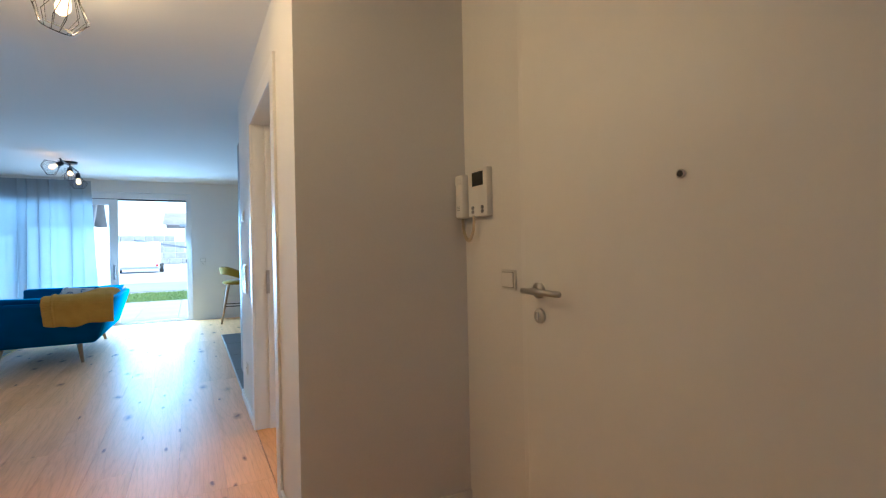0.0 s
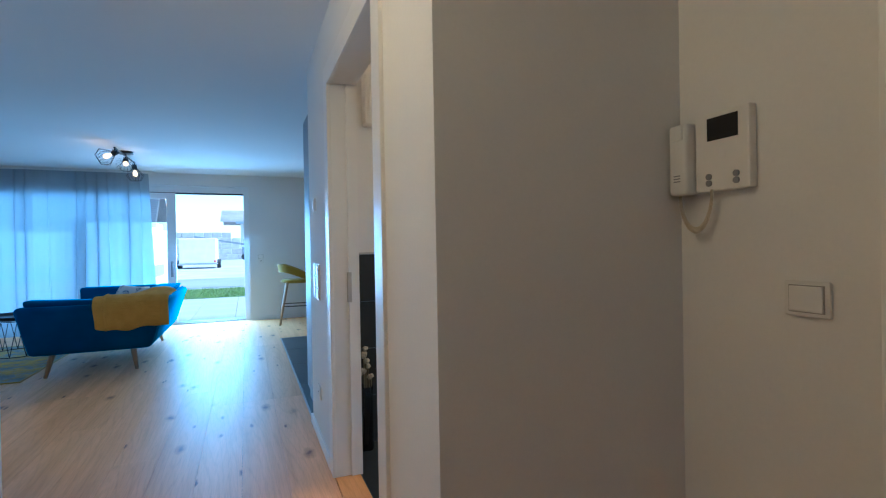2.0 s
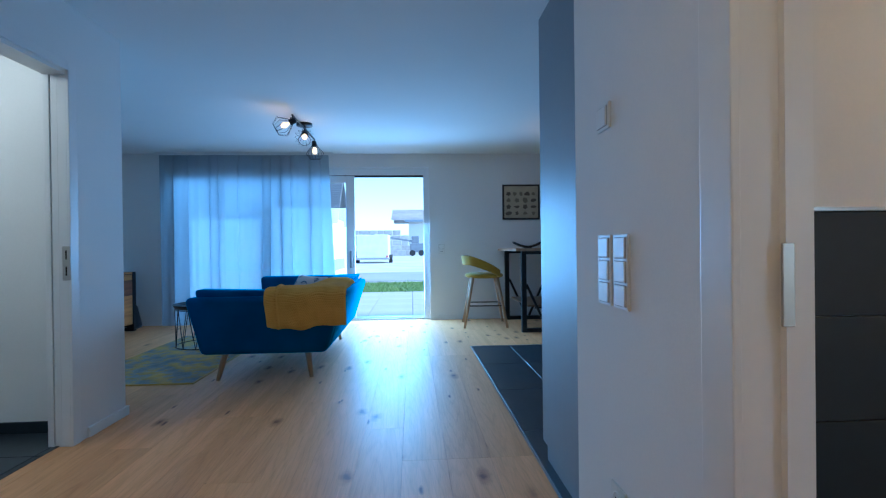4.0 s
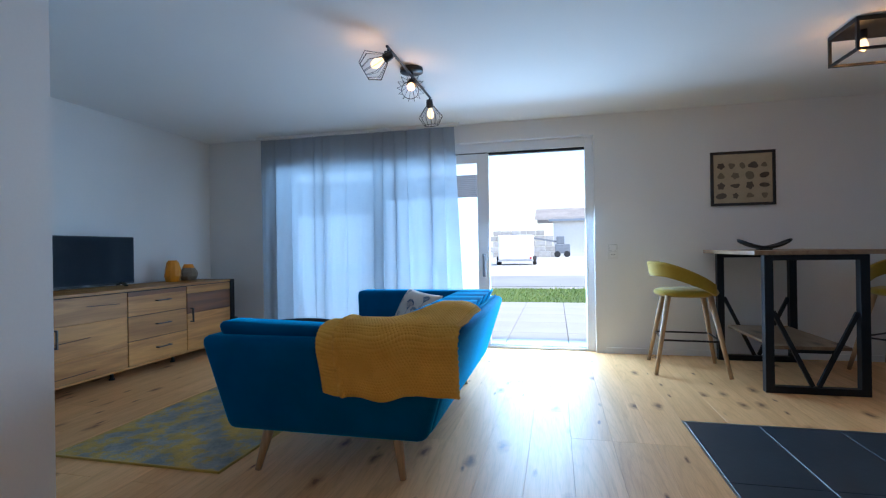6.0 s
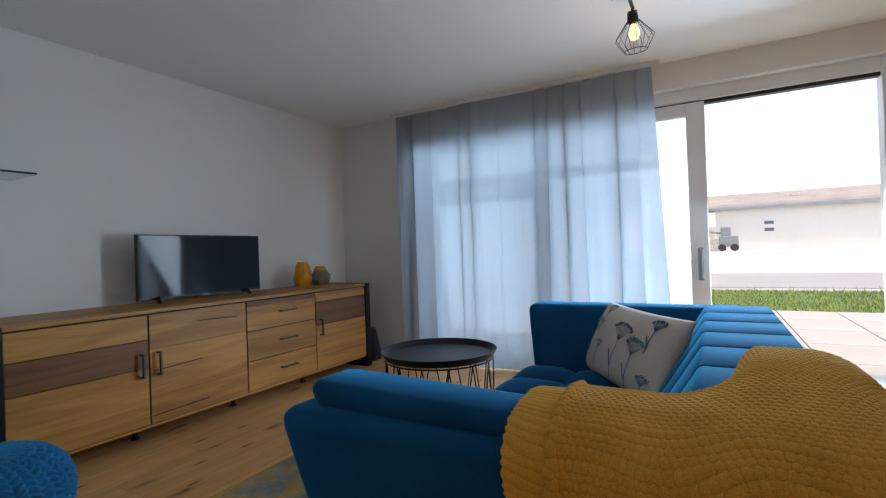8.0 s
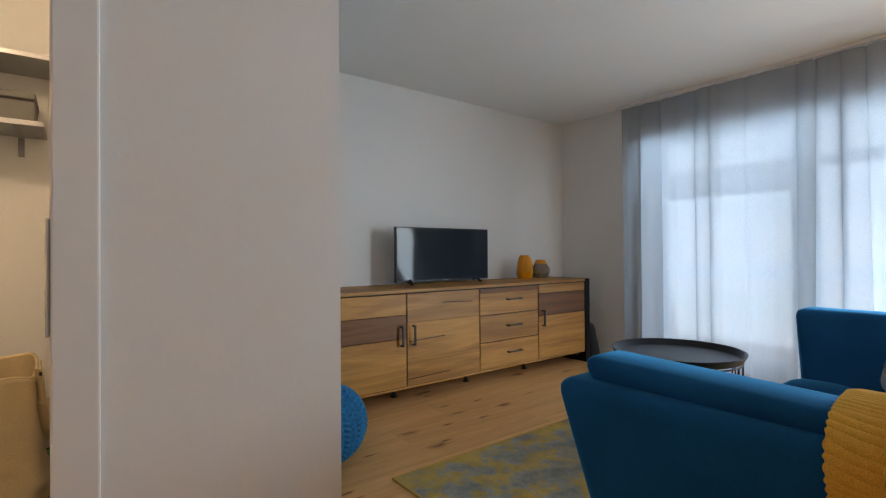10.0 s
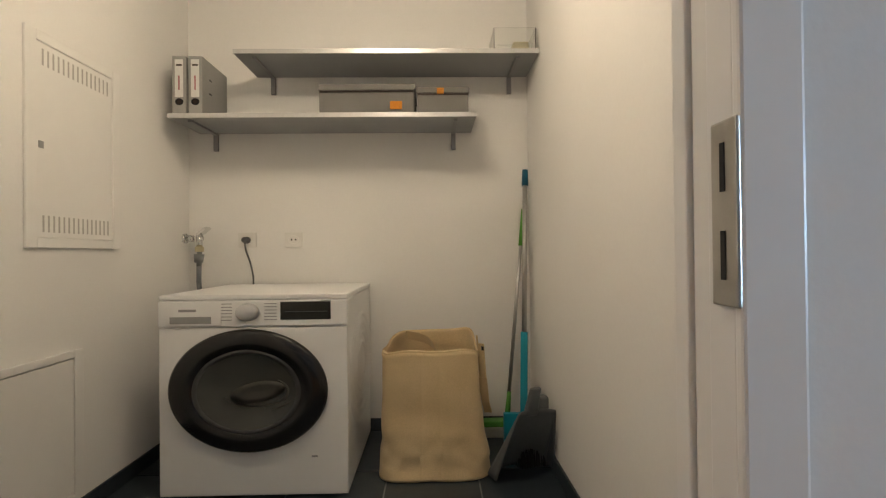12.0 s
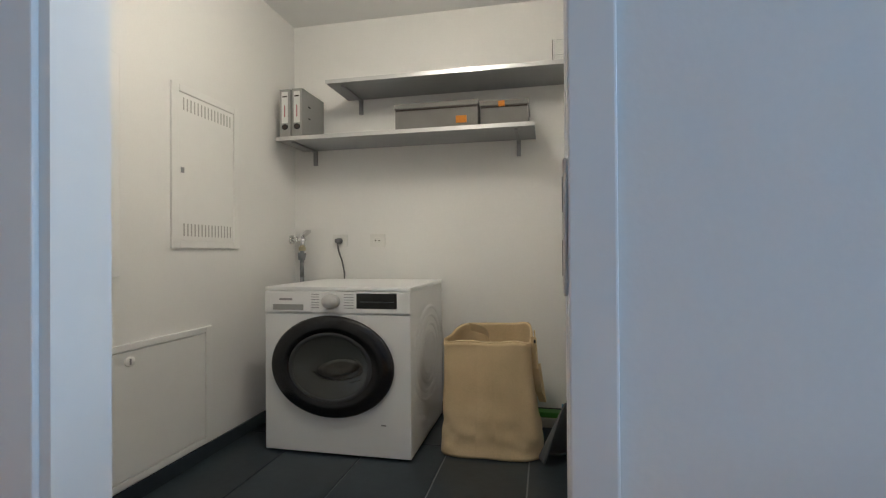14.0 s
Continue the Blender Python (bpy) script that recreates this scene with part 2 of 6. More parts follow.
def sheet(bm, fn, nu, nv, close_u=False):
    """A grid surface from fn(u, v), u and v from 0 to 1."""
    g = [[bm.verts.new(fn(i / nu, j / nv)) for j in range(nv + 1)] for i in range(nu + (0 if close_u else 1))]
    m = len(g)
    for i in range(nu):
        for j in range(nv):
            bm.faces.new((g[i][j], g[(i + 1) % m][j], g[(i + 1) % m][j + 1], g[i][j + 1]))
    return bm


def mesh_object(name, bm, mat, smooth=False):
    me = bpy.data.meshes.new(name)
    bm.normal_update()
    bm.to_mesh(me)
    bm.free()
    me.materials.append(mat)
    if smooth:
        me.polygons.foreach_set("use_smooth", [True] * len(me.polygons))
    return new(name, me)


def part(name, bm, mat, parent, label="", smooth=False):
    ob = mesh_object(name, bm, mat, smooth)
    ob.parent = parent
    return tagged(ob, label)


def thing(name, label, category, at=(0, 0, 0), turn=0.0, group=""):
    ob = new(name)
    ob.empty_display_size = 0.1
    ob.matrix_world = pose(*at, 0, 0, turn)
    return tagged(ob, label, category, group)


def structure(name, bm, mat, label="", category=""):
    return tagged(mesh_object(name, bm, mat), label, category or name.split("_")[0], "", "structure")


def thicken(ob, depth, offset=0.0):
    m = ob.modifiers.new("thickness", "SOLIDIFY")
    m.thickness, m.offset = depth, offset
    return ob


# ---- large structure ----
H = 2.48
WX, EX, NY = -4.62, 3.64, 10.13          # living room walls: west, east, north
HX, RX = -0.985, 0.388                    # hall walls
LX, LB, LS, LN = -2.145, -4.36, 4.10, 5.985  # laundry: door wall face, back, south and north faces

structure("floor_base", box(-5.0, 4.0, -1.5, 10.30, -0.20, -0.012), SEAM, "screed under the boards and tiles", "floor")
structure("ceiling", box(-5.0, 4.0, -1.5, 10.5, H, H + 0.2), CEIL, "smooth white painted ceiling", "ceiling")

# north wall with the wide terrace opening
WIN0, WIN1, WINZ = -3.72, 0.03, 2.275
bm = box(-5.0, WIN0, NY, NY + 0.38, -0.02, H)
bx(bm, WIN1, 4.0, NY, NY + 0.38, -0.02, H)
bx(bm, WIN0, WIN1, NY, NY + 0.38, WINZ, H)
structure("wall_north", bm, WALL, "white rendered wall with a wide terrace opening", "wall")
structure("wall_west", box(-5.0, WX, 6.255, NY, -0.02, H), WALL, "white plastered living room wall", "wall")
structure("wall_east", box(EX, 4.0, 4.5, NY, -0.02, H), WALL, "white plastered wall", "wall")
structure("wall_living_south", box(-5.0, LX, LN, 6.255, -0.02, H), WALL, "white plastered partition beside the laundry", "wall")
# laundry
JN, JF, DH = 4.83, 5.765, 2.10
bm = box(LX - 0.12, LX, 3.79, JN, -0.02, H)
bx(bm, LX - 0.12, LX, JF, LN, -0.02, H)
bx(bm, LX - 0.12, LX, JN, JF, DH, H)
structure("wall_laundry_door", bm, WALL, "white plastered wall with a laundry doorway", "wall")
structure("wall_laundry_back", box(-5.0, LB, LS - 0.2, LN, -0.02, H), WALL, "white plastered laundry wall", "wall")
structure("wall_laundry_south", box(LB, LX - 0.12, 3.79, LS, -0.02, H), WALL, "white plastered laundry wall", "wall")
# hall
structure("wall_hall_west", box(LX, HX, -1.5, 3.79, -0.02, H), WALL, "white plastered hall wall", "wall")
structure("wall_hall_south", box(HX, 1.6, -1.5, -1.2, -0.02, H), WALL, "white plastered hall wall", "wall")
bm = box(1.185, 1.6, 1.80, 2.32, -0.02, H)
bx(bm, 1.185, 1.6, -1.2, 0.42, -0.02, H)
bx(bm, 1.185, 1.6, 0.42, 1.80, 2.16, H)
structure("wall_entrance", bm, WALL, "white plastered wall round the entrance door", "wall")
W0, W1, WH = 2.86, 3.83, 2.09            # lavatory doorway
bm = box(RX, RX + 0.13, 2.45, W0 - 0.02, -0.02, H)
bx(bm, RX, RX + 0.13, W1 + 0.02, 4.40, -0.02, H)
bx(bm, RX, RX + 0.13, W0 - 0.02, W1 + 0.02, WH + 0.02, H)
structure("wall_hall_east", bm, WALL, "white plastered wall with the lavatory doorway", "wall")
structure("wall_return", box(RX, 1.6, 2.32, 2.45, -0.02, H), WALL, "white plastered return wall", "wall")
structure("wall_kitchen_south", box(RX, 4.0, 4.40, 4.74, -0.02, H), WALL, "white plastered wall beside the kitchen", "wall")
structure("wall_lavatory_east", box(2.3, 2.45, 2.45, 4.40, -0.02, H), WALL, "white plastered lavatory wall", "wall")

# door frame of the lavatory
def casing(name, x_face, y0, y1, top, depth, label):
    """A lacquered door frame in a wall that faces -x: lining, casing and rebate."""
    bm = box(x_face - 0.014, x_face + 0.006, y0 - 0.10, y0 + 0.004, 0, top + 0.10, 0.004)
    bx(bm, x_face - 0.014, x_face + 0.006, y1 - 0.004, y1 + 0.10, 0, top + 0.10, 0.004)
    bx(bm, x_face - 0.014, x_face + 0.006, y0 + 0.004, y1 - 0.004, top - 0.004, top + 0.10, 0.004)
    bx(bm, x_face + 0.006, x_face + depth + 0.01, y0 - 0.018, y0, 0, top + 0.018)
    bx(bm, x_face + 0.006, x_face + depth + 0.01, y1, y1 + 0.018, 0, top + 0.018)
    bx(bm, x_face + 0.006, x_face + depth + 0.01, y0, y1, top, top + 0.018)
    bx(bm, x_face + depth - 0.045, x_face + depth + 0.012, y0, y0 + 0.016, 0, top)
    bx(bm, x_face + depth - 0.045, x_face + depth + 0.012, y1 - 0.016, y1, 0, top)
    return structure(name, bm, TRIM, label, "door frame")


RXF = RX
wc_frame = casing("door_frame_1", RXF, W0, W1, WH, 0.13, "white lacquered frame of an open lavatory doorway")
part("strike_plate", box(RXF + 0.075, RXF + 0.10, W1 - 0.020, W1 - 0.014, 0.93, 1.09, 0.002), STEEL, wc_frame, "brushed steel strike plate")

# laundry doorway: lining with a flush steel pull on the far jamb
T = 0.16
bm = box(LX - 0.004, LX + 0.010, JN - 0.11, JN + 0.002, 0, DH + 0.11, 0.004)
bx(bm, LX - 0.004, LX + 0.010, JF - 0.016, JF + 0.050, 0, DH + 0.05, 0.004)
bx(bm, LX - 0.004, LX + 0.010, JN + 0.002, JF - 0.016, DH - 0.002, DH + 0.05, 0.004)
bx(bm, LX - 0.128, LX - 0.004, JN, JN + 0.025, 0, DH)
bx(bm, LX - 0.052, LX - 0.004, JF - 0.014, JF, 0, DH, 0.003)
bx(bm, LX - 0.128, LX - 0.096, JF - 0.014, JF, 0, DH, 0.003)
bx(bm, LX - 0.128, LX - 0.004, JN + 0.025, JF - 0.014, DH - 0.025, DH)
laundry_frame = structure("door_frame_2", bm, TRIM, "white lacquered pocket-door frame of the laundry", "door frame")
leaf = tagged(mesh_object("door_2", box(LX - 0.093, LX - 0.055, JF - 0.008, JF + 0.16, 0.01, DH - 0.002, 0.003), DOORP), "white sliding door pushed into its wall pocket", "door", "", "structure")
bm = box(LX - 0.032, LX + 0.0115, JF - 0.0215, JF - 0.0165, 0.928, 1.118, 0.002)
bmesh.ops.bevel(bm, geom=[e for e in bm.edges if abs((e.verts[0].co - e.verts[1].co).y) > 0.0005 and abs(e.verts[0].co.z - e.verts[1].co.z) < 0.0005 and abs(e.verts[0].co.x - e.verts[1].co.x) < 0.0005], offset=0.006, segments=3, profile=0.5, affect='EDGES', clamp_overlap=True)
part("pull_plate", bm, STEEL, laundry_frame, "brushed steel strike plate")
for z0 in (0.955, 1.045):
    part("pull_slot", box(LX - 0.015, LX - 0.007, JF - 0.0225, JF - 0.0217, z0, z0 + 0.05), BLACKMETAL, laundry_frame, "dark latch slot")

# entrance door: leaf proud of the wall, in a white block frame
EF = 1.185
bm = box(1.12, 1.30, 1.76, 1.80, 0, 2.16, 0.004)
bx(bm, 1.12, 1.30, 0.42, 0.46, 0, 2.16, 0.004)
bx(bm, 1.12, 1.30, 0.46, 1.76, 2.12, 2.16, 0.004)
structure("door_frame_3", bm, TRIM, "white frame of the entrance door", "door frame")
door = tagged(mesh_object("door_1", box(1.105, 1.17, 0.462, 1.758, 0.006, 2.118, 0.006), DOORP), "closed plain white entrance door", "door", "", "structure")
structure("outer_wall_panel", box(1.31, 1.6, 0.42, 1.80, -0.02, 2.16), WALL, "plain wall closing the entrance", "wall")
bm = bmesh.new()
rod(bm, (1.105, 1.673, 1.062), (1.092, 1.673, 1.062), 0.028, n=28)
rod(bm, (1.092, 1.673, 1.062), (1.056, 1.673, 1.062), 0.010, n=16)
part("rosette", bm, STEEL, door, "round steel rosette", True)
bm = bmesh.new()
rod(bm, (1.050, 1.705, 1.062), (1.050, 1.512, 1.062), 0.0105, n=18)
part("lever", bm, STEEL, door, "brushed steel lever handle", True)
bm = bmesh.new()
lathe(bm, [(0.027, 0.0), (0.027, 0.008), (0.024, 0.011), (0.0, 0.011)], 28, 1.0, 1.0, (0, 0, 0), "Z")
bm.transform(pose(1.105, 1.673, 0.972, 0, -90, 0))
ros = part("keyhole_rosette", bm, STEEL, door, "steel keyhole rosette", True)
part("key_cylinder", box(1.084, 1.094, 1.666, 1.680, 0.956, 0.988, 0.004), CHROME, ros, "oval lock cylinder")
bm = bmesh.new()
rod(bm, (1.106, 1.111, 1.394), (1.099, 1.111, 1.394), 0.0115, n=24)
peep = part("peephole", bm, STEEL, door, "steel peephole ring", True)
bm = bmesh.new()
rod(bm, (1.099, 1.111, 1.394), (1.0985, 1.111, 1.394), 0.0085, n=20)
part("lens", bm, BLACKMETAL, peep, "dark lens")

# terrace window and sliding door
FY0, FY1 = NY + 0.07, NY + 0.20
win = tagged(new("window_1"), "white terrace window with its sliding door pushed open", "window", "", "structure")
bm = box(WIN1 - 0.085, WIN1, FY0, FY1, 0.0, WINZ, 0.006)
bx(bm, WIN0, WIN0 + 0.085, FY0, FY1, 0.0, WINZ, 0.006)
bx(bm, WIN0 + 0.085, WIN1 - 0.085, FY0, FY1, WINZ - 0.10, WINZ, 0.006)
part("window_frame", bm, FRAMEW, win)
bm = box(WIN0 + 0.085, WIN1 - 0.085, FY0, FY1, 0.0, 0.025, 0.004)
bx(bm, WIN0 + 0.085, WIN1 - 0.085, FY0 + 0.03, FY0 + 0.04, 0.025, 0.036)
bx(bm, WIN0 + 0.085, WIN1 - 0.085, FY0 + 0.08, FY0 + 0.09, 0.025, 0.036)
part("sill", bm, plain("sill_metal", (0.62, 0.63, 0.65), 0.35, 0.8), win, "grey metal threshold with two rails")
bm = box(WIN0 + 0.085, WIN1 - 0.085, FY0 + 0.03, FY0 + 0.09, WINZ - 0.125, WINZ - 0.10)
part("top_track", bm, BLACKMETAL, win, "dark upper running track")
bm = box(WIN0, WIN1, NY - 0.005, FY0, WINZ, WINZ + 0.012)
part("head_trim", bm, FRAMEW, win)


def sash(x0, x1, y, w=0.13):
    bm = box(x0, x0 + w, y, y + 0.05, 0.036, WINZ - 0.11, 0.005)
    bx(bm, x1 - w, x1, y, y + 0.05, 0.036, WINZ - 0.11, 0.005)
    bx(bm, x0 + w, x1 - w, y, y + 0.05, 0.036, 0.15, 0.005)
    bx(bm, x0 + w, x1 - w, y, y + 0.05, WINZ - 0.21, WINZ - 0.11, 0.005)
    s = part("sash", bm, FRAMEW, win, "white sash")
    p = part("pane", box(x0 + w - 0.005, x1 - w + 0.005, y + 0.02, y + 0.026, 0.145, WINZ - 0.205), glass("window_glass", (1, 1, 1), 0.0, 1.2), s, "clear glass")
    p.visible_shadow = False
    return s


sl = sash(-2.42, -1.085, FY0 + 0.012)
sash(-3.62, -2.36, FY0 + 0.070)
bm = box(-1.165, -1.125, FY0 - 0.010, FY0 + 0.012, 0.79, 1.045, 0.008)
bx(bm, -1.158, -1.132, FY0 - 0.030, FY0 - 0.010, 0.80, 1.035, 0.010)
part("handle", bm, GREYMETAL, sl, "grey pull handle")

# baseboards
def baseboard(name, x0, x1, y0, y1, mat=None, h=0.06):
    return structure("baseboard_" + name, box(x0, x1, y0, y1, 0.0, h, 0.004), mat or TRIM, "white painted baseboard" if mat is None else "dark tiled skirting", "baseboard")


baseboard("north", WIN1 + 0.10, EX, NY - 0.016, NY)
baseboard("north_west", WX + 0.016, WIN0, NY - 0.016, NY)
baseboard("west", WX, WX + 0.016, 6.273, NY - 0.001)
baseboard("east", EX - 0.016, EX, 8.2, NY - 0.018)
baseboard("south", WX + 0.018, LX, 6.255, 6.271)
baseboard("laundry_end", LX, LX + 0.016, JF + 0.112, 6.271)
baseboard("laundry_start", LX, LX + 0.016, 3.808, JN - 0.112)
baseboard("niche", LX + 0.016, HX + 0.016, 3.79, 3.806)
baseboard("hall_west", HX, HX + 0.016, -1.18, 3.788)
baseboard("hall_east_near", RX - 0.016, RX, 2.306, W0 - 0.102)
baseboard("hall_east_far", RX - 0.016, RX, W1 + 0.102, 4.74)
baseboard("return", RX, EF, 2.304, 2.319)
baseboard("laundry_back", LB, LB + 0.012, LS + 0.001, LN - 0.001, TILE, 0.07)
baseboard("laundry_left", LB + 0.013, LX - 0.13, LS, LS + 0.012, TILE, 0.07)
baseboard("laundry_right", LB + 0.013, LX - 0.13, LN - 0.012, LN, TILE, 0.07)

# lavatory: tiled ledge wall
structure("wall_lavatory_ledge", box(RX + 0.13, 2.30, 4.222, 4.40, -0.02, 1.178), GROUT, "half-height wall under a dark tiled ledge", "wall")
structure("wall_lavatory_upper", box(RX + 0.13, 1.205, 4.212, 4.40, 1.189, H), WALL, "white plastered wall above dark tiles", "wall")
structure("ledge_trim", box(RX + 0.13, 2.30, 4.206, 4.40, 1.178, 1.1885), STEEL, "thin metal edge on the tiled ledge", "trim")

# ---- outside ----
GZ = -0.12
grass_far = plain("far_ground", (0.40, 0.39, 0.37), 0.9, 0, 0.3, 3, 0.3, 0.15)
structure("ground", box(-400, 400, 10.52, 900, GZ - 0.5, GZ - 0.02), grass_far, "pale ground reaching the horizon", "ground")
ROAD = plain("road_asphalt", (0.30, 0.30, 0.30), 0.85, 0, 0.2, 90, 0.4, 0.3)
structure("road", box(-60, 60, 20.5, 26.5, GZ - 0.02, GZ - 0.004), ROAD, "pale sunlit asphalt road", "road")
structure("yard", box(-60, 60, 26.5, 95.0, GZ - 0.02, GZ - 0.008), plain("yard_gravel", (0.52, 0.50, 0.47), 0.9, 0, 0.25, 30, 0.5, 0.5), "gravel yard in front of low buildings", "yard")
SLABBED = plain("slab_bed", (0.20, 0.19, 0.18), 0.9)
terrace = structure("terrace_bed", box(-6.2, 3.0, 10.52, 15.15, GZ - 0.02, GZ + 0.05), SLABBED, "sand bed of the paved terrace", "terrace")
LAWN = plain("lawn_soil", (0.12, 0.19, 0.045), 0.95, 0, 0.4, 8, 0.5, 0.8)
lawn = structure("lawn", box(-12.0, 8.0, 15.15, 19.2, GZ - 0.02, GZ + 0.03), LAWN, "green lawn strip beyond the terrace", "lawn")

# ---- living room ----
BLUE = cloth("blue_velvet", (0.0015, 0.092, 0.235), (0.001, 0.070, 0.185), 300, 0.8, 0.85, 0.25)
velvet = BLUE.node_tree.nodes["Principled BSDF"]
velvet.inputs["Sheen Tint"].default_value, velvet.inputs["Sheen Roughness"].default_value = (0.03, 0.55, 1.0, 1), 0.30
velvet.inputs["Specular IOR Level"].default_value = 0.03
LEGWOOD = wood("beech_leg", (0.55, 0.36, 0.20), (0.40, 0.25, 0.13), "Z", 0.45, False, 1.0, 0.15)


def slab(bm, b, t, z0, z1, bevel=0.04, seg=3):
    """A bevelled block whose foot is the rectangle b and whose top is the rectangle t (x0, x1, y0, y1)."""
    vs = [bm.verts.new(p) for p in ((b[0], b[2], z0), (b[1], b[2], z0), (b[1], b[3], z0), (b[0], b[3], z0),
                                    (t[0], t[2], z1), (t[1], t[2], z1), (t[1], t[3], z1), (t[0], t[3], z1))]
    fs = [bm.faces.new([vs[i] for i in q]) for q in ((3, 2, 1, 0), (4, 5, 6, 7), (0, 1, 5, 4), (1, 2, 6, 5), (2, 3, 7, 6), (3, 0, 4, 7))]
    es = list({e for f in fs for e in f.edges})
    bmesh.ops.bevel(bm, geom=es, offset=bevel, segments=seg, profile=0.5, affect="EDGES")
    return bm


def make_sofa():
    s = thing("sofa", "blue velvet sofa with tufted back, standing on beech legs", "sofa")
    part("base", slab(bmesh.new(), (-1.90, -1.02, 7.00, 8.72), (-1.98, -0.95, 6.97, 8.78), 0.222, 0.40, 0.06), BLUE, s, "", True)
    arms = (((-1.965, -0.95, 6.945, 7.12), (-2.050, -0.80, 6.85, 7.03), (-1.90, -0.98, 7.02, 7.24), (-2.00, -0.93, 6.90, 7.10)),
            ((-1.955, -0.95, 8.60, 8.79), (-2.02, -0.80, 8.71, 8.88), (-1.93, -0.98, 8.50, 8.72), (-2.00, -0.93, 8.63, 8.83)))
    for lo, hi, pad_lo, pad_hi in arms:
        part("armrest", slab(bmesh.new(), lo, hi, 0.228, 0.706, 0.046, 5), BLUE, s, "", True)
        bm = slab(bmesh.new(), pad_lo, pad_hi, 0.42, 0.768, 0.042, 4)
        for v in bm.verts:
            if hi[3] < 8 and v.co.z > 0.6:
                v.co.z -= 0.032 * max(0.0, min(1.0, (v.co.x + 2.0) / 1.0))
        part("arm_cushion", bm, BLUE, s, "rolled velvet arm pad", True)
    part("backrest", slab(bmesh.new(), (-1.14, -0.94, 6.98, 8.78), (-1.00, -0.785, 6.92, 8.82), 0.235, 0.720, 0.05, 4), BLUE, s, "", True)
    n = 6
    for i in range(n):
        y0, y1 = 7.10 + i * 1.52 / n, 7.10 + (i + 1) * 1.52 / n
        bm = slab(bmesh.new(), (-1.32, -1.03, y0, y1), (-1.10, -0.845, y0, y1), 0.43, 0.785, 0.010, 3)
        part("back_cushion", bm, BLUE, s, "channel of the tufted back", True)
    part("piping", rod(bmesh.new(), (-0.838, 7.08, 0.735), (-0.838, 8.66, 0.735), 0.006, n=8), BLUE, s, "corded velvet seam", True)

    def seat(u, v):
        x, y = -1.99 + u * 0.86, 7.16 + v * 1.42
        e = min(u * 0.86, (1 - u) * 0.86, v * 1.42, (1 - v) * 1.42)
        puff = abs(math.sin(math.pi * u * 3)) ** 0.35 * abs(math.sin(math.pi * v * 5)) ** 0.35
        return (x, y, 0.415 + 0.035 * puff + 0.01 * min(1, e / 0.05))
    bm = sheet(bmesh.new(), seat, 42, 70)
    ret = bmesh.ops.extrude_face_region(bm, geom=bm.faces[:])
    for v in ret["geom"]:
        if isinstance(v, bmesh.types.BMVert):
            v.co.z = 0.36
    bmesh.ops.recalc_face_normals(bm, faces=bm.faces[:])
    part("seat_cushion", bm, BLUE, s, "tufted seat cushion", True)
    for x, y, dx, dy in ((-1.857, 7.04, -0.03, -0.04), (-1.099, 7.08, 0.02, -0.02), (-1.10, 8.75, 0.03, 0.03), (-1.85, 8.73, -0.03, 0.03)):
        bm = rod(bmesh.new(), (x, y, 0.0), (x - dx * 2.0, y - dy * 1.2, 0.27), 0.016, 0.032, 16)
        part("leg", bm, LEGWOOD, s, "tapered beech leg", True)
    return s


make_sofa()


def knit_mat(name, color, dark):
    m, nt, b = material(name)
    v = coords(nt)
    n1 = node(nt, "ShaderNodeTexNoise", Scale=9.0, Detail=4.0)
    n2 = node(nt, "ShaderNodeTexNoise", Scale=420.0, Detail=2.0)
    nt.links.new(v, n1.inputs["Vector"]), nt.links.new(v, n2.inputs["Vector"])
    c = mix(nt, 1.0, ramp(nt, n1.outputs[0], [(0.3, dark), (0.7, color)]), ramp(nt, n2.outputs[0], [(0.3, (0.7,) * 3), (0.7, (1,) * 3)]), "MULTIPLY")
    nt.links.new(c, b.inputs["Base Color"])
    b.inputs["Roughness"].default_value, b.inputs["Sheen Weight"].default_value = 0.95, 0.06
    bump(nt, b, n2.outputs[0], 0.5, 0.002)
    b.inputs["Specular IOR Level"].default_value = 0.10
    return m


MUSTARD = knit_mat("mustard_wool", (0.86, 0.49, 0.095), (0.74, 0.40, 0.07))


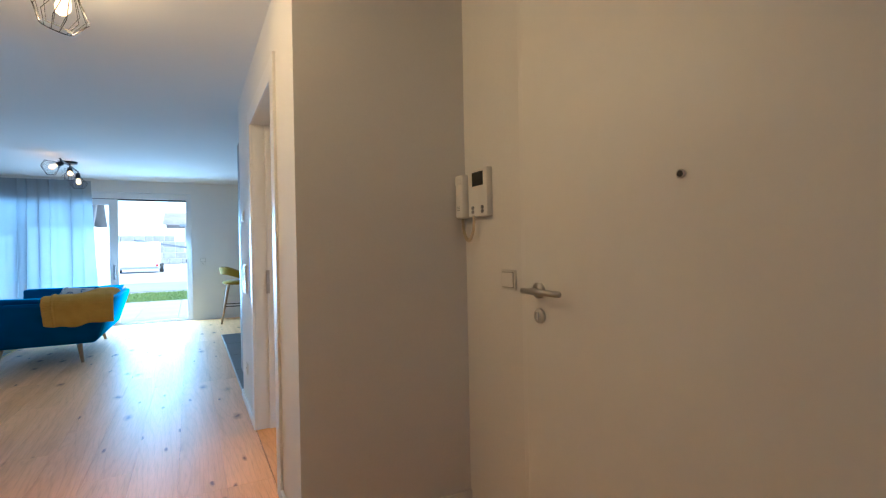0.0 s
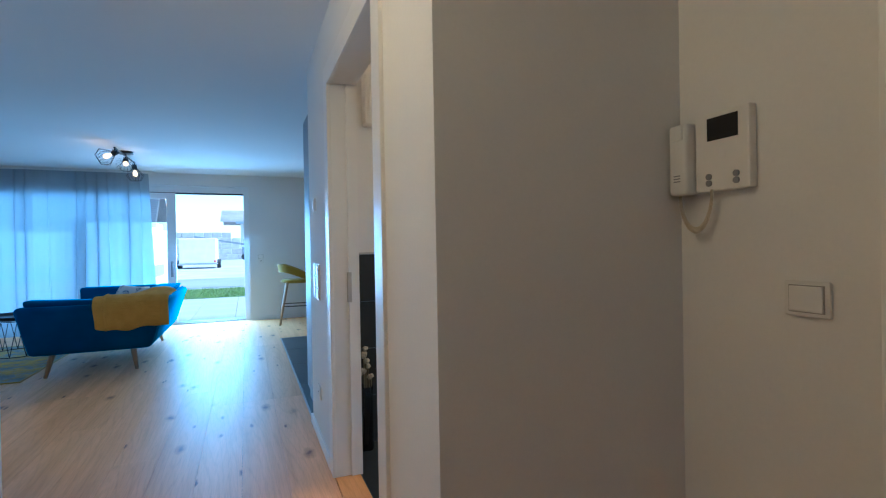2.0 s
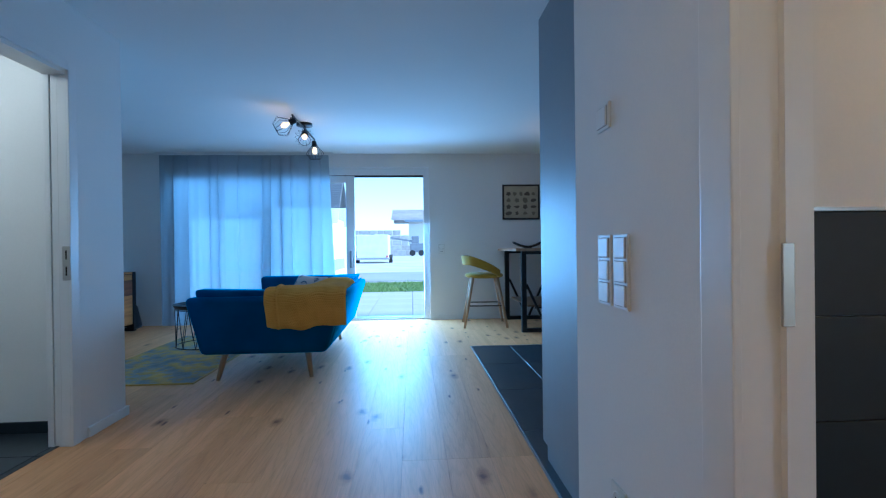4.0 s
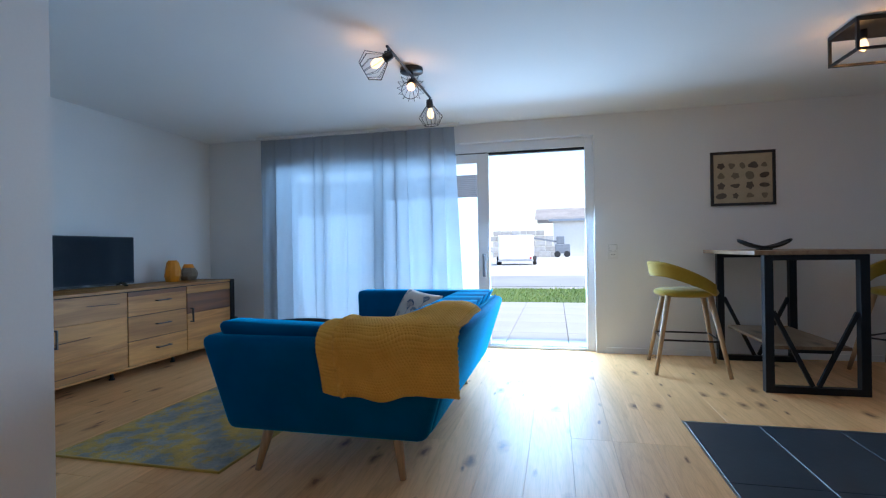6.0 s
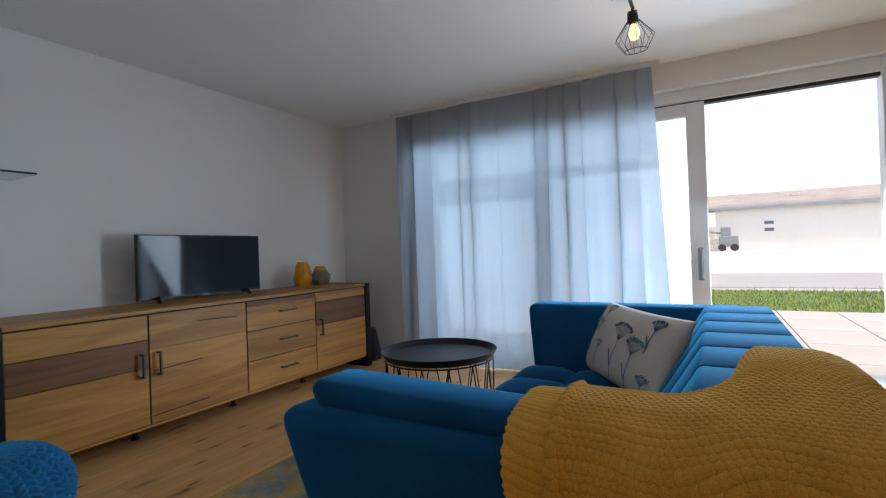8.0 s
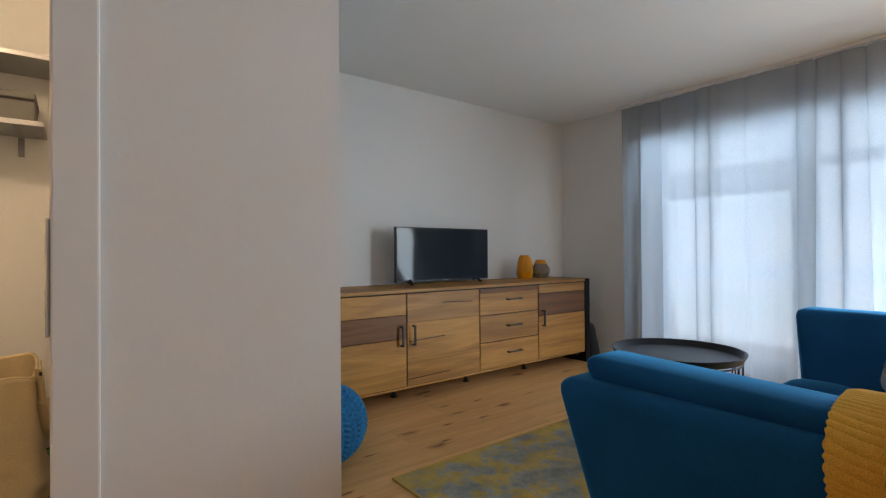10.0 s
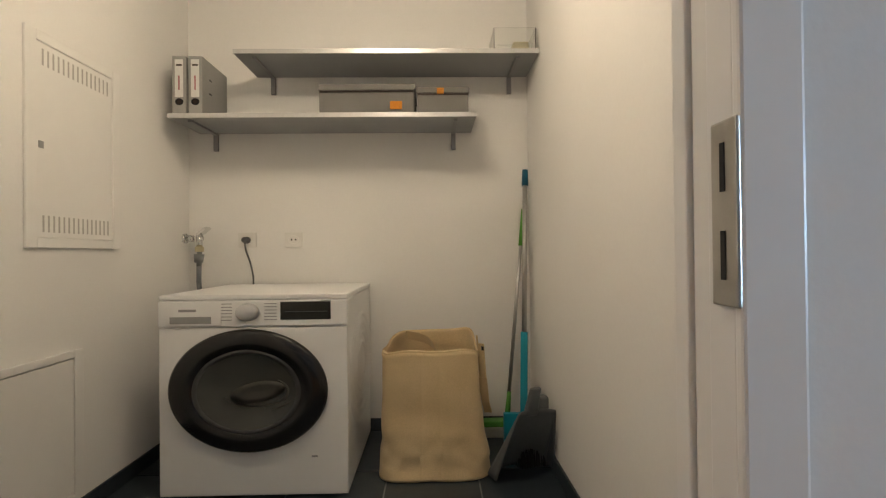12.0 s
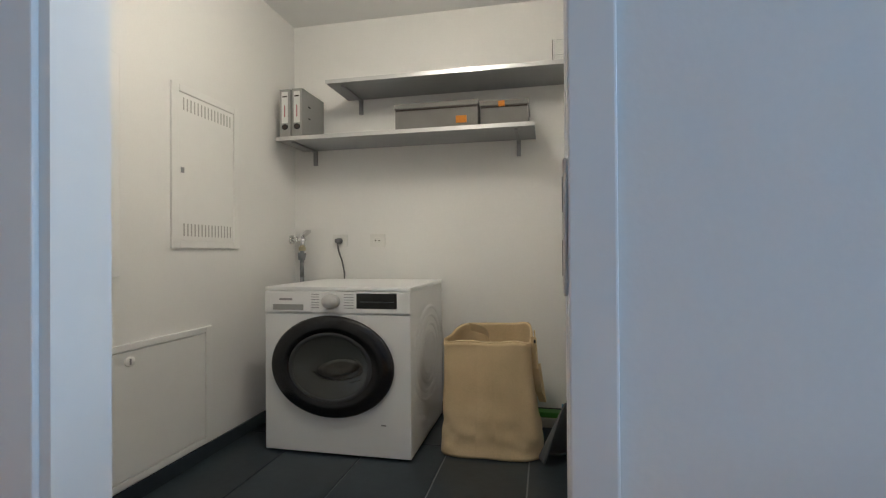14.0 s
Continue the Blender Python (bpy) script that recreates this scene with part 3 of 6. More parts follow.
def make_blanket():
    """Knitted throw over the arm and the corner of the back: ribbed border, then moss stitch."""
    arm = [(7.30, 0.460), (7.250, 0.58), (7.18, 0.690), (7.12, 0.742), (7.04, 0.756), (6.96, 0.755), (6.895, 0.742), (6.860, 0.712), (6.853, 0.67), (6.885, 0.56), (6.912, 0.43), (6.925, 0.37)]
    back = [(7.48, 0.790), (7.38, 0.793), (7.28, 0.795), (7.20, 0.794), (7.10, 0.786), (6.98, 0.765), (6.905, 0.748), (6.866, 0.715), (6.862, 0.68), (6.885, 0.56), (6.912, 0.43), (6.925, 0.37)]

    def on(path, s):
        lens = [math.hypot(b[0] - a[0], b[1] - a[1]) for a, b in zip(path, path[1:])]
        s *= sum(lens)
        for (a, b), d in zip(zip(path, path[1:]), lens):
            if s <= d:
                k = s / d
                return Vector((a[0] + (b[0] - a[0]) * k, a[1] + (b[1] - a[1]) * k)), Vector((b[1] - a[1], -(b[0] - a[0]))) / d
            s -= d
        return Vector(path[-1]), Vector((-1.0, 0.0))

    nv, nu = 460, 500
    rows = []
    for j in range(nv + 1):
        s = j / nv
        pa, na = on(arm, s)
        pb, nb = on(back, s)
        rows.append((pa, na, pb, nb))
    for _ in range(14):
        rows = [rows[0]] + [tuple((rows[j - 1][q] + rows[j][q] * 2 + rows[j + 1][q]) / 4 for q in range(4)) for j in range(1, nv)] + [rows[-1]]

    def fn(u, v):
        k = max(0.0, min(1.0, (u - 0.42) / 0.30))
        k = k * k * (3 - 2 * k)
        hem = 0.905 + 0.018 * math.sin(u * 6.5 - 0.6) + 0.008 * math.sin(u * 17.0) + 0.005 * u
        f = min(nv - 1e-6, v * hem * nv)
        i, w = int(f), f - int(f)
        p = [rows[i][q].lerp(rows[i + 1][q], w) for q in range(4)]
        c, n = p[0].lerp(p[2], k), p[1].lerp(p[3], k).normalized()
        x = -1.450 + u * 0.672 + 0.045 * v * (1 - u) ** 2
        if u < 0.15:
            stitch = 0.0026 * math.sin(v * 2 * math.pi * 52)
        else:
            row = v * 66
            a = u * 46 + 0.5 * (int(row) % 2)
            stitch = 0.015 * (abs(math.sin(math.pi * a)) * abs(math.sin(math.pi * row))) ** 0.75
        edge = max(0.0, min(1.0, u / 0.02, (1 - u) / 0.02, (1 - v) / 0.03, v / 0.03))
        hang = max(0.0, v - 0.55) / 0.45
        fold = 0.016 * hang * (0.5 + 0.5 * math.sin(u * 11.0 + 0.9 + v)) + 0.010 * math.exp(-((u - 0.155) / 0.012) ** 2)
        fold += 0.006 * math.exp(-((u - 0.62 - 0.15 * (v - 0.6)) / 0.03) ** 2) * hang
        lift = 0.007 + stitch * edge + fold
        drop = max(0.0, (u - 0.86) / 0.14) ** 2 * 0.035 * max(0.0, 1 - max(0.0, v - 0.45) / 0.2)
        return (x, c.x + n.x * lift, c.y + n.y * lift - drop)
    b = mesh_object("knitted_blanket", sheet(bmesh.new(), fn, nu, nv), MUSTARD, True)
    thicken(b, 0.010, -1)
    return tagged(b, "mustard yellow knitted wool blanket over the sofa arm", "blanket")


make_blanket()


def pillow_mat():
    m, nt, b = material("flower_linen")
    v = coords(nt)
    n = node(nt, "ShaderNodeTexNoise", Scale=3.0, Detail=3.0)
    w = node(nt, "ShaderNodeTexNoise", Scale=300.0, Detail=2.0)
    nt.links.new(v, n.inputs["Vector"]), nt.links.new(v, w.inputs["Vector"])
    c = ramp(nt, n.outputs[0], [(0.3, (0.56, 0.53, 0.49)), (0.7, (0.66, 0.63, 0.58))])
    nt.links.new(c, b.inputs["Base Color"])
    b.inputs["Roughness"].default_value = 0.9
    bump(nt, b, w.outputs[0], 0.3, 0.001)
    return m


INK = cloth("printed_blue_ink", (0.02, 0.12, 0.23), (0.015, 0.08, 0.17), 200)
INK2 = cloth("printed_pale_ink", (0.12, 0.25, 0.35), (0.09, 0.19, 0.28), 200)


def make_pillow(at):
    p = thing("pillow", "cream linen cushion printed with blue umbel flowers", "cushion")
    p.matrix_world = at
    L, W, D = 0.38, 0.19, 0.075

    def thick(a, b):
        return D * max(0.0, (1 - abs(a) ** 2.6)) ** 0.55 * max(0.0, (1 - abs(b) ** 2.6)) ** 0.55

    def side(sgn):
        def fn(u, v):
            a, b = 2 * u - 1, 2 * v - 1
            k = 1 - 0.06 * (1 - abs(b) ** 2) * abs(a) ** 3
            k2 = 1 - 0.06 * (1 - abs(a) ** 2) * abs(b) ** 3
            return (a * L * k, b * W * k2, sgn * (thick(a, b) + 0.002))
        return fn
    bm = sheet(bmesh.new(), side(1), 36, 26)
    sheet(bm, side(-1), 36, 26)
    bmesh.ops.remove_doubles(bm, verts=bm.verts[:], dist=0.0045)
    bmesh.ops.recalc_face_normals(bm, faces=bm.faces[:])
    part("cover", bm, pillow_mat(), p, "", True)
    rnd = random.Random(5)

    def flat(bm, x0, y0, x1, y1, w):
        d = Vector((x1 - x0, y1 - y0))
        q = Vector((-d.y, d.x)).normalized() * w
        steps = max(2, int(d.length / 0.02))
        last = None
        for i in range(steps + 1):
            c = Vector((x0, y0)) + d * i / steps
            pts = []
            for e in (c + q, c - q):
                z = thick(max(-0.98, min(0.98, e.x / L)), max(-0.98, min(0.98, e.y / W))) + 0.0045
                pts.append(bm.verts.new((e.x, e.y, z)))
            if last:
                bm.faces.new((last[0], last[1], pts[1], pts[0]))
            last = pts

    for cx, cy, s, mat in ((-0.26, 0.02, 0.8, INK2), (-0.22, 0.12, 0.6, INK), (-0.16, -0.06, 0.5, INK2), (0.02, 0.01, 1.0, INK), (0.16, -0.03, 0.9, INK2), (0.24, 0.10, 0.6, INK), (-0.29, -0.10, 0.45, INK), (0.27, -0.13, 0.5, INK2)):
        bm = bmesh.new()
        flat(bm, cx, cy, cx - 0.01 * s, max(-0.20, cy - 0.17 * s), 0.0028)
        for i in range(9):
            a = -0.95 + 1.9 * i / 8
            ex, ey = cx + math.sin(a) * 0.085 * s, cy + 0.03 * s + math.cos(a) * 0.045 * s
            flat(bm, cx, cy, ex, ey, 0.0016)
            for k in range(3):
                ox, oy = rnd.uniform(-0.014, 0.014) * s, rnd.uniform(-0.006, 0.012) * s
                flat(bm, ex + ox - 0.008 * s, ey + oy, ex + ox + 0.008 * s, ey + oy + rnd.uniform(-0.004, 0.004), 0.005 * s)
        flat(bm, cx - 0.01 * s, cy - 0.12 * s, cx - 0.05 * s, cy - 0.05 * s, 0.005 * s)
        part("printed_flower", bm, mat, p, "blue printed umbel flower")
    return p


long_side, up_side = Vector((0.561, -0.828, 0.0)).normalized(), Vector((0.36, 0.245, 0.90)).normalized()
out_side = long_side.cross(up_side)
make_pillow(Matrix.Translation((-1.405, 8.335, 0.615)) @ Matrix((long_side, up_side, out_side)).transposed().to_4x4())


def make_coffee_table():
    t = thing("coffee_table", "round black metal tray table with wire basket base", "coffee table", (-2.57, 8.60, 0.012))
    bm = bmesh.new()
    lathe(bm, [(0.0, 0.432), (0.315, 0.432), (0.332, 0.438), (0.354, 0.468), (0.360, 0.470), (0.358, 0.462), (0.338, 0.428), (0.323, 0.423), (0.0, 0.423)], 56, closed=True)
    part("tray", bm, BLACKMETAL, t, "matt black tray top", True)
    n = 14
    for z, r in ((0.416, 0.335), (0.004, 0.335)):
        bm = bmesh.new()
        for i in range(48):
            a, b = 2 * math.pi * i / 48, 2 * math.pi * (i + 1) / 48
            rod(bm, (r * math.cos(a), r * math.sin(a), z), (r * math.cos(b), r * math.sin(b), z), 0.005, n=6)
        part("ring", bm, BLACKMETAL, t)
    for i in range(n):
        a0, a1, a2 = (2 * math.pi * (i + k) / n for k in (0, 0.5, -0.5))
        for a in (a1, a2):
            bm = rod(bmesh.new(), (0.335 * math.cos(a0), 0.335 * math.sin(a0), 0.416), (0.335 * math.cos(a), 0.335 * math.sin(a), 0.004), 0.0042, n=6)
            part("wire", bm, BLACKMETAL, t)
    return t


make_coffee_table()


def make_rug():
    m, nt, b = material("worn_rug")
    v = coords(nt)
    n1 = node(nt, "ShaderNodeTexNoise", Scale=4.6, Detail=9.0, Roughness=0.74)
    n2 = node(nt, "ShaderNodeTexNoise", Scale=5.0, Detail=9.0, Roughness=0.7)
    n3 = node(nt, "ShaderNodeTexNoise", Scale=160.0, Detail=2.0)
    for x in (n1, n2, n3):
        nt.links.new(v, x.inputs["Vector"])
    c1 = ramp(nt, n1.outputs[0], [(0.40, (0.29, 0.30, 0.285)), (0.48, (0.38, 0.37, 0.31)), (0.51, (0.54, 0.38, 0.13)), (0.60, (0.62, 0.40, 0.08))])
    c2 = ramp(nt, n2.outputs[0], [(0.35, (0.60, 0.63, 0.66)), (0.6, (1, 1, 1))])
    c3 = ramp(nt, n3.outputs[0], [(0.3, (0.72,) * 3), (0.7, (1,) * 3)])
    nt.links.new(mix(nt, 1.0, mix(nt, 1.0, c1, c2, "MULTIPLY"), c3, "MULTIPLY"), b.inputs["Base Color"])
    b.inputs["Roughness"].default_value = 0.95
    bump(nt, b, n3.outputs[0], 0.6, 0.003)
    r = thing("rug", "worn grey and yellow patterned rug with a mustard edge", "rug", (-2.53, 8.05, 0))
    part("woven_field", box(-0.54, 0.50, -1.085, 1.10, 0.0, 0.011, 0.003), m, r)
    e = cloth("rug_edge", (0.55, 0.33, 0.05), (0.45, 0.26, 0.04), 200)
    bm = box(-0.552, -0.54, -1.097, 1.112, 0.0, 0.013, 0.003)
    bx(bm, 0.50, 0.512, -1.097, 1.112, 0.0, 0.013, 0.003)
    bx(bm, -0.54, 0.50, -1.097, -1.085, 0.0, 0.013, 0.003)
    bx(bm, -0.54, 0.50, 1.10, 1.112, 0.0, 0.013, 0.003)
    part("binding", bm, e, r, "mustard yellow edge binding")


make_rug()

ACACIA = wood("acacia", (0.68, 0.32, 0.075), (0.38, 0.145, 0.03), "Y", 0.5, False, 0.55, 0.25)
WALNUT = wood("dark_acacia", (0.28, 0.105, 0.030), (0.13, 0.046, 0.014), "Y", 0.5, False, 0.6, 0.2)
PULL = plain("gunmetal", (0.085, 0.082, 0.08), 0.4, 0.6)
DARKGAP = plain("dark_gap", (0.03, 0.02, 0.015), 0.8)


def make_sideboard():
    s = thing("sideboard", "long acacia sideboard with black steel end frames", "sideboard")
    XF, XB, Y0, Y1 = -4.005, -4.59, 6.925, 9.72
    part("carcass", box(XB, XF - 0.006, Y0 + 0.05, Y1 - 0.05, 0.117, 0.775), DARKGAP, s, "dark inner body")
    bm = box(XB, XF + 0.004, Y0 + 0.03, Y1 - 0.03, 0.776, 0.798, 0.003)
    part("top", bm, ACACIA, s, "acacia top board")
    part("bottom_board", box(XB, XF + 0.004, Y0 + 0.05, Y1 - 0.05, 0.100, 0.116, 0.002), ACACIA, s)
    part("side_panel", box(XB + 0.06, XF - 0.06, Y0 + 0.012, Y0 + 0.048, 0.10, 0.776), ACACIA, s)
    for y in (Y0 - 0.025, Y1 - 0.040):
        bm = box(XF - 0.075, XF + 0.012, y, y + 0.065, 0.0, 0.800, 0.004)
        bx(bm, XB, XB + 0.075, y, y + 0.065, 0.0, 0.800, 0.004)
        bx(bm, XB + 0.075, XF - 0.075, y, y + 0.065, 0.745, 0.800, 0.003)
        bx(bm, XB + 0.075, XF - 0.075, y, y + 0.065, 0.0, 0.05, 0.003)
        part("end_frame", bm, BLACKMETAL, s, "black steel end frame")
    for y in (7.64, 8.33, 9.02):
        for x in (XF - 0.18, XB + 0.08):
            bm = rod(bmesh.new(), (x, y, 0.0), (x, y, 0.100), 0.014, n=12)
            lathe(bm, [(0.024, 0.0), (0.024, 0.012), (0.0, 0.012)], 14, at=(x, y, 0))
            part("foot", bm, BLACKMETAL, s, "small black levelling foot")
    cells = [(6.968, 7.634, "door"), (7.644, 8.322, "door"), (8.332, 9.010, "drawers"), (9.020, 9.672, "door")]
    strips = {0: [(0.120, 0.455, ACACIA), (0.458, 0.620, WALNUT), (0.623, 0.768, ACACIA)],
              1: [(0.120, 0.30, ACACIA), (0.3005, 0.56, ACACIA), (0.5605, 0.768, ACACIA)],
              3: [(0.120, 0.490, ACACIA), (0.493, 0.690, WALNUT), (0.693, 0.768, ACACIA)]}

    def handle(parent, y, z, upright):
        bm = bmesh.new()
        L = 0.065
        ends = [(y, z - L), (y, z + L)] if upright else [(y - 1.1 * L, z), (y + 1.1 * L, z)]
        for a, b in ends:
            beam(bm, (XF + 0.004, a, b), (XF + 0.040, a, b), 0.012, 0.012)
        beam(bm, (XF + 0.036, ends[0][0] - (0 if upright else 0.006), ends[0][1] - (0.006 if upright else 0)), (XF + 0.036, ends[1][0] + (0 if upright else 0.006), ends[1][1] + (0.006 if upright else 0)), 0.016, 0.010)
        part("handle", bm, PULL, parent, "dark metal bar handle")

    for i, (a, b, kind) in enumerate(cells):
        if kind == "door":
            d = part("door", box(XF - 0.014, XF - 0.006, a, b, 0.120, 0.768), DARKGAP, s, "acacia door of joined boards")
            for z0, z1, mt in strips[i]:
                part("board", box(XF - 0.006, XF + 0.004, a, b, z0, z1 - 0.001, 0.001, 1), mt, d, "dark heartwood board" if mt is WALNUT else "")
            if i == 1:
                for y0, y1, z, rise in ((7.66, 7.98, 0.430, 0.012), (7.65, 8.02, 0.165, 0.008), (7.95, 8.25, 0.690, -0.010)):
                    part("crack", beam(bmesh.new(), (XF + 0.0036, y0, z), (XF + 0.0036, y1, z + rise), 0.002, 0.006), DARKGAP, d, "dark drying crack in the board")
            handle(d, b - 0.045 if i == 0 else a + 0.045, 0.475, True)
        else:
            for k in range(3):
                z0 = 0.120 + k * 0.2175
                d = part("drawer", box(XF - 0.014, XF - 0.006, a, b, z0, z0 + 0.21), DARKGAP, s, "acacia drawer front")
                if k == 2:
                    part("board", box(XF - 0.006, XF + 0.004, a, b, z0, z0 + 0.172, 0.001, 1), ACACIA, d)
                    part("board", box(XF - 0.006, XF + 0.004, a, b, z0 + 0.1725, z0 + 0.21, 0.001, 1), WALNUT, d)
                else:
                    part("board", box(XF - 0.006, XF + 0.004, a, b, z0, z0 + 0.21, 0.001, 1), ACACIA, d)
                handle(d, (a + b) / 2 + 0.03, z0 + 0.115, False)
    return s


make_sideboard()


def make_tv():
    t = thing("television", "flat black television on the sideboard, switched off", "television", (-4.42, 8.31, 0.80))
    part("housing", box(-0.035, -0.002, -0.497, 0.497, 0.018, 0.470, 0.006), plain("tv_plastic", (0.012, 0.012, 0.014), 0.35), t)
    m, nt, b = material("tv_screen")
    b.inputs["Base Color"].default_value, b.inputs["Roughness"].default_value = (0.004, 0.008, 0.014, 1), 0.06
    b.inputs["Specular IOR Level"].default_value = 0.15
    part("screen", box(-0.002, 0.001, -0.487, 0.487, 0.034, 0.461), m, t, "dark glossy screen")
    part("badge", box(-0.002, 0.001, -0.03, 0.03, 0.022, 0.029), GREYMETAL, t, "small grey badge")
    for y in (-0.36, 0.36):
        bm = beam(bmesh.new(), (-0.02, y, 0.040), (0.110, y - 0.06, 0.006), 0.026, 0.012)
        beam(bm, (-0.02, y, 0.040), (-0.11, y + 0.05, 0.006), 0.026, 0.012)
        part("stand_foot", bm, BLACKMETAL, t, "black splayed foot")


make_tv()


def make_vase(name, label, at, prof, mats, facets):
    v = thing(name, label, "vase", at)
    bm = lathe(bmesh.new(), prof, facets, 1.15, 1.15)
    for x in bm.verts:
        a = math.atan2(x.co.y, x.co.x)
        k = 1 + 0.07 * math.sin(a * 5 + x.co.z * 30)
        x.co.x *= k
        x.co.y *= k
    part("body", bm, mats, v)
    return v


OCHRE = plain("ochre_glaze", (0.90, 0.33, 0.012), 0.3, 0, 0.15, 20, 0.1)
STONE = plain("grey_stoneware", (0.30, 0.25, 0.19), 0.6, 0, 0.2, 30, 0.3)
make_vase("vase", "ochre yellow faceted ceramic vase on the sideboard", (-4.40, 9.275, 0.80), [(0.0, 0.0), (0.055, 0.0), (0.072, 0.06), (0.070, 0.12), (0.050, 0.20), (0.036, 0.228), (0.028, 0.226), (0.04, 0.19), (0.05, 0.10)], OCHRE, 11)
v2 = make_vase("vase", "squat grey and ochre faceted ceramic vase on the sideboard", (-4.42, 9.525, 0.80), [(0.0, 0.0), (0.060, 0.0), (0.084, 0.045), (0.080, 0.09), (0.055, 0.14)], STONE, 13)
bm = lathe(bmesh.new(), [(0.055, 0.14), (0.050, 0.155), (0.040, 0.18), (0.030, 0.178), (0.04, 0.14)], 13, 1.15, 1.15)
part("neck", bm, OCHRE, v2, "ochre glazed neck")


def make_glass_shelf():
    g = glass("shelf_glass", (0.80, 0.93, 0.90), 0.0, 1.48)
    s = thing("glass_shelf", "clear glass wall shelf with green edge", "shelf")
    part("plate", box(WX + 0.002, -4.30, 6.34, 7.235, 1.586, 1.597, 0.001, 1), g, s)
    part("front_edge", box(-4.300, -4.2975, 6.34, 7.235, 1.586, 1.597), plain("glass_edge", (0.02, 0.07, 0.06), 0.1), s, "dark green polished edge")
    for y in (6.5, 7.12):
        part("bracket", box(WX, WX + 0.03, y, y + 0.03, 1.572, 1.610, 0.003), STEEL, s)
    jg = glass("jar_glass", (0.86, 0.93, 0.94), 0.02, 1.45)
    for y, r, k in ((6.90, 0.080, 1.2), (6.715, 0.085, 1.3)):
        j = thing("glass_jar", "clear glass jar standing on the glass shelf", "jar", (-4.42, y, 1.5975), 0, "jars on the shelf")
        bm = lathe(bmesh.new(), [(0.0, 0.0), (r, 0.0), (r * 1.05, 0.03), (r, 0.13 * k), (r * 0.84, 0.15 * k), (r * 0.98, 0.185 * k), (r * 0.94, 0.185 * k), (r * 0.80, 0.15 * k), (r * 0.95, 0.13 * k), (r * 0.98, 0.03), (r * 0.9, 0.008), (0.0, 0.008)], 32, 1.1, 1.1)
        part("jar_body", bm, jg, j, "", True)


make_glass_shelf()


def make_pouf():
    mat = knit_mat("blue_cord", (0.002, 0.28, 0.56), (0.002, 0.20, 0.44))

    def fn(u, v):
        a = 2 * math.pi * u
        prof = max(0.0, math.sin(math.pi * v))
        r = 0.30 * prof ** 0.58 + 0.002
        z = 0.180 - 0.172 * math.cos(math.pi * v)
        col = u * 22
        f = col - math.floor(col)
        leg = 2 * f if f < 0.5 else 2 - 2 * f
        bead = abs(math.sin(math.pi * (v * 22 + 0.75 * leg))) ** 0.6
        bead *= abs(math.sin(2 * math.pi * f)) ** 0.45
        k = 0.030 * bead * min(1, prof * 1.6)
        return ((r + k * prof) * math.cos(a), (r + k * prof) * math.sin(a), max(0.0, z - k * math.cos(math.pi * v) * 0.9))
    bm = sheet(bmesh.new(), fn, 360, 180, True)
    p = thing("pouf", "round bright blue knitted cord pouf on the floor", "pouf", (-3.56, 6.71, 0.0))
    part("cord_cover", bm, mat, p, "", True)
    part("centre_knot", lathe(bmesh.new(), [(0.0, 0.345), (0.03, 0.345), (0.038, 0.355), (0.03, 0.364), (0.0, 0.362)], 20), mat, p, "gathered centre", True)


make_pouf()


def make_backpack():
    b = mesh_object("bag", slab(bmesh.new(), (-0.10, 0.10, -0.11, 0.11), (-0.05, 0.04, -0.08, 0.08), 0.0, 0.34, 0.05, 4), cloth("black_nylon", (0.02, 0.022, 0.028), (0.014, 0.015, 0.02), 200), True)
    b.location = (-4.13, 9.90, 0.0)
    tagged(b, "small black fabric bag leaning beside the sideboard", "bag")


make_backpack()


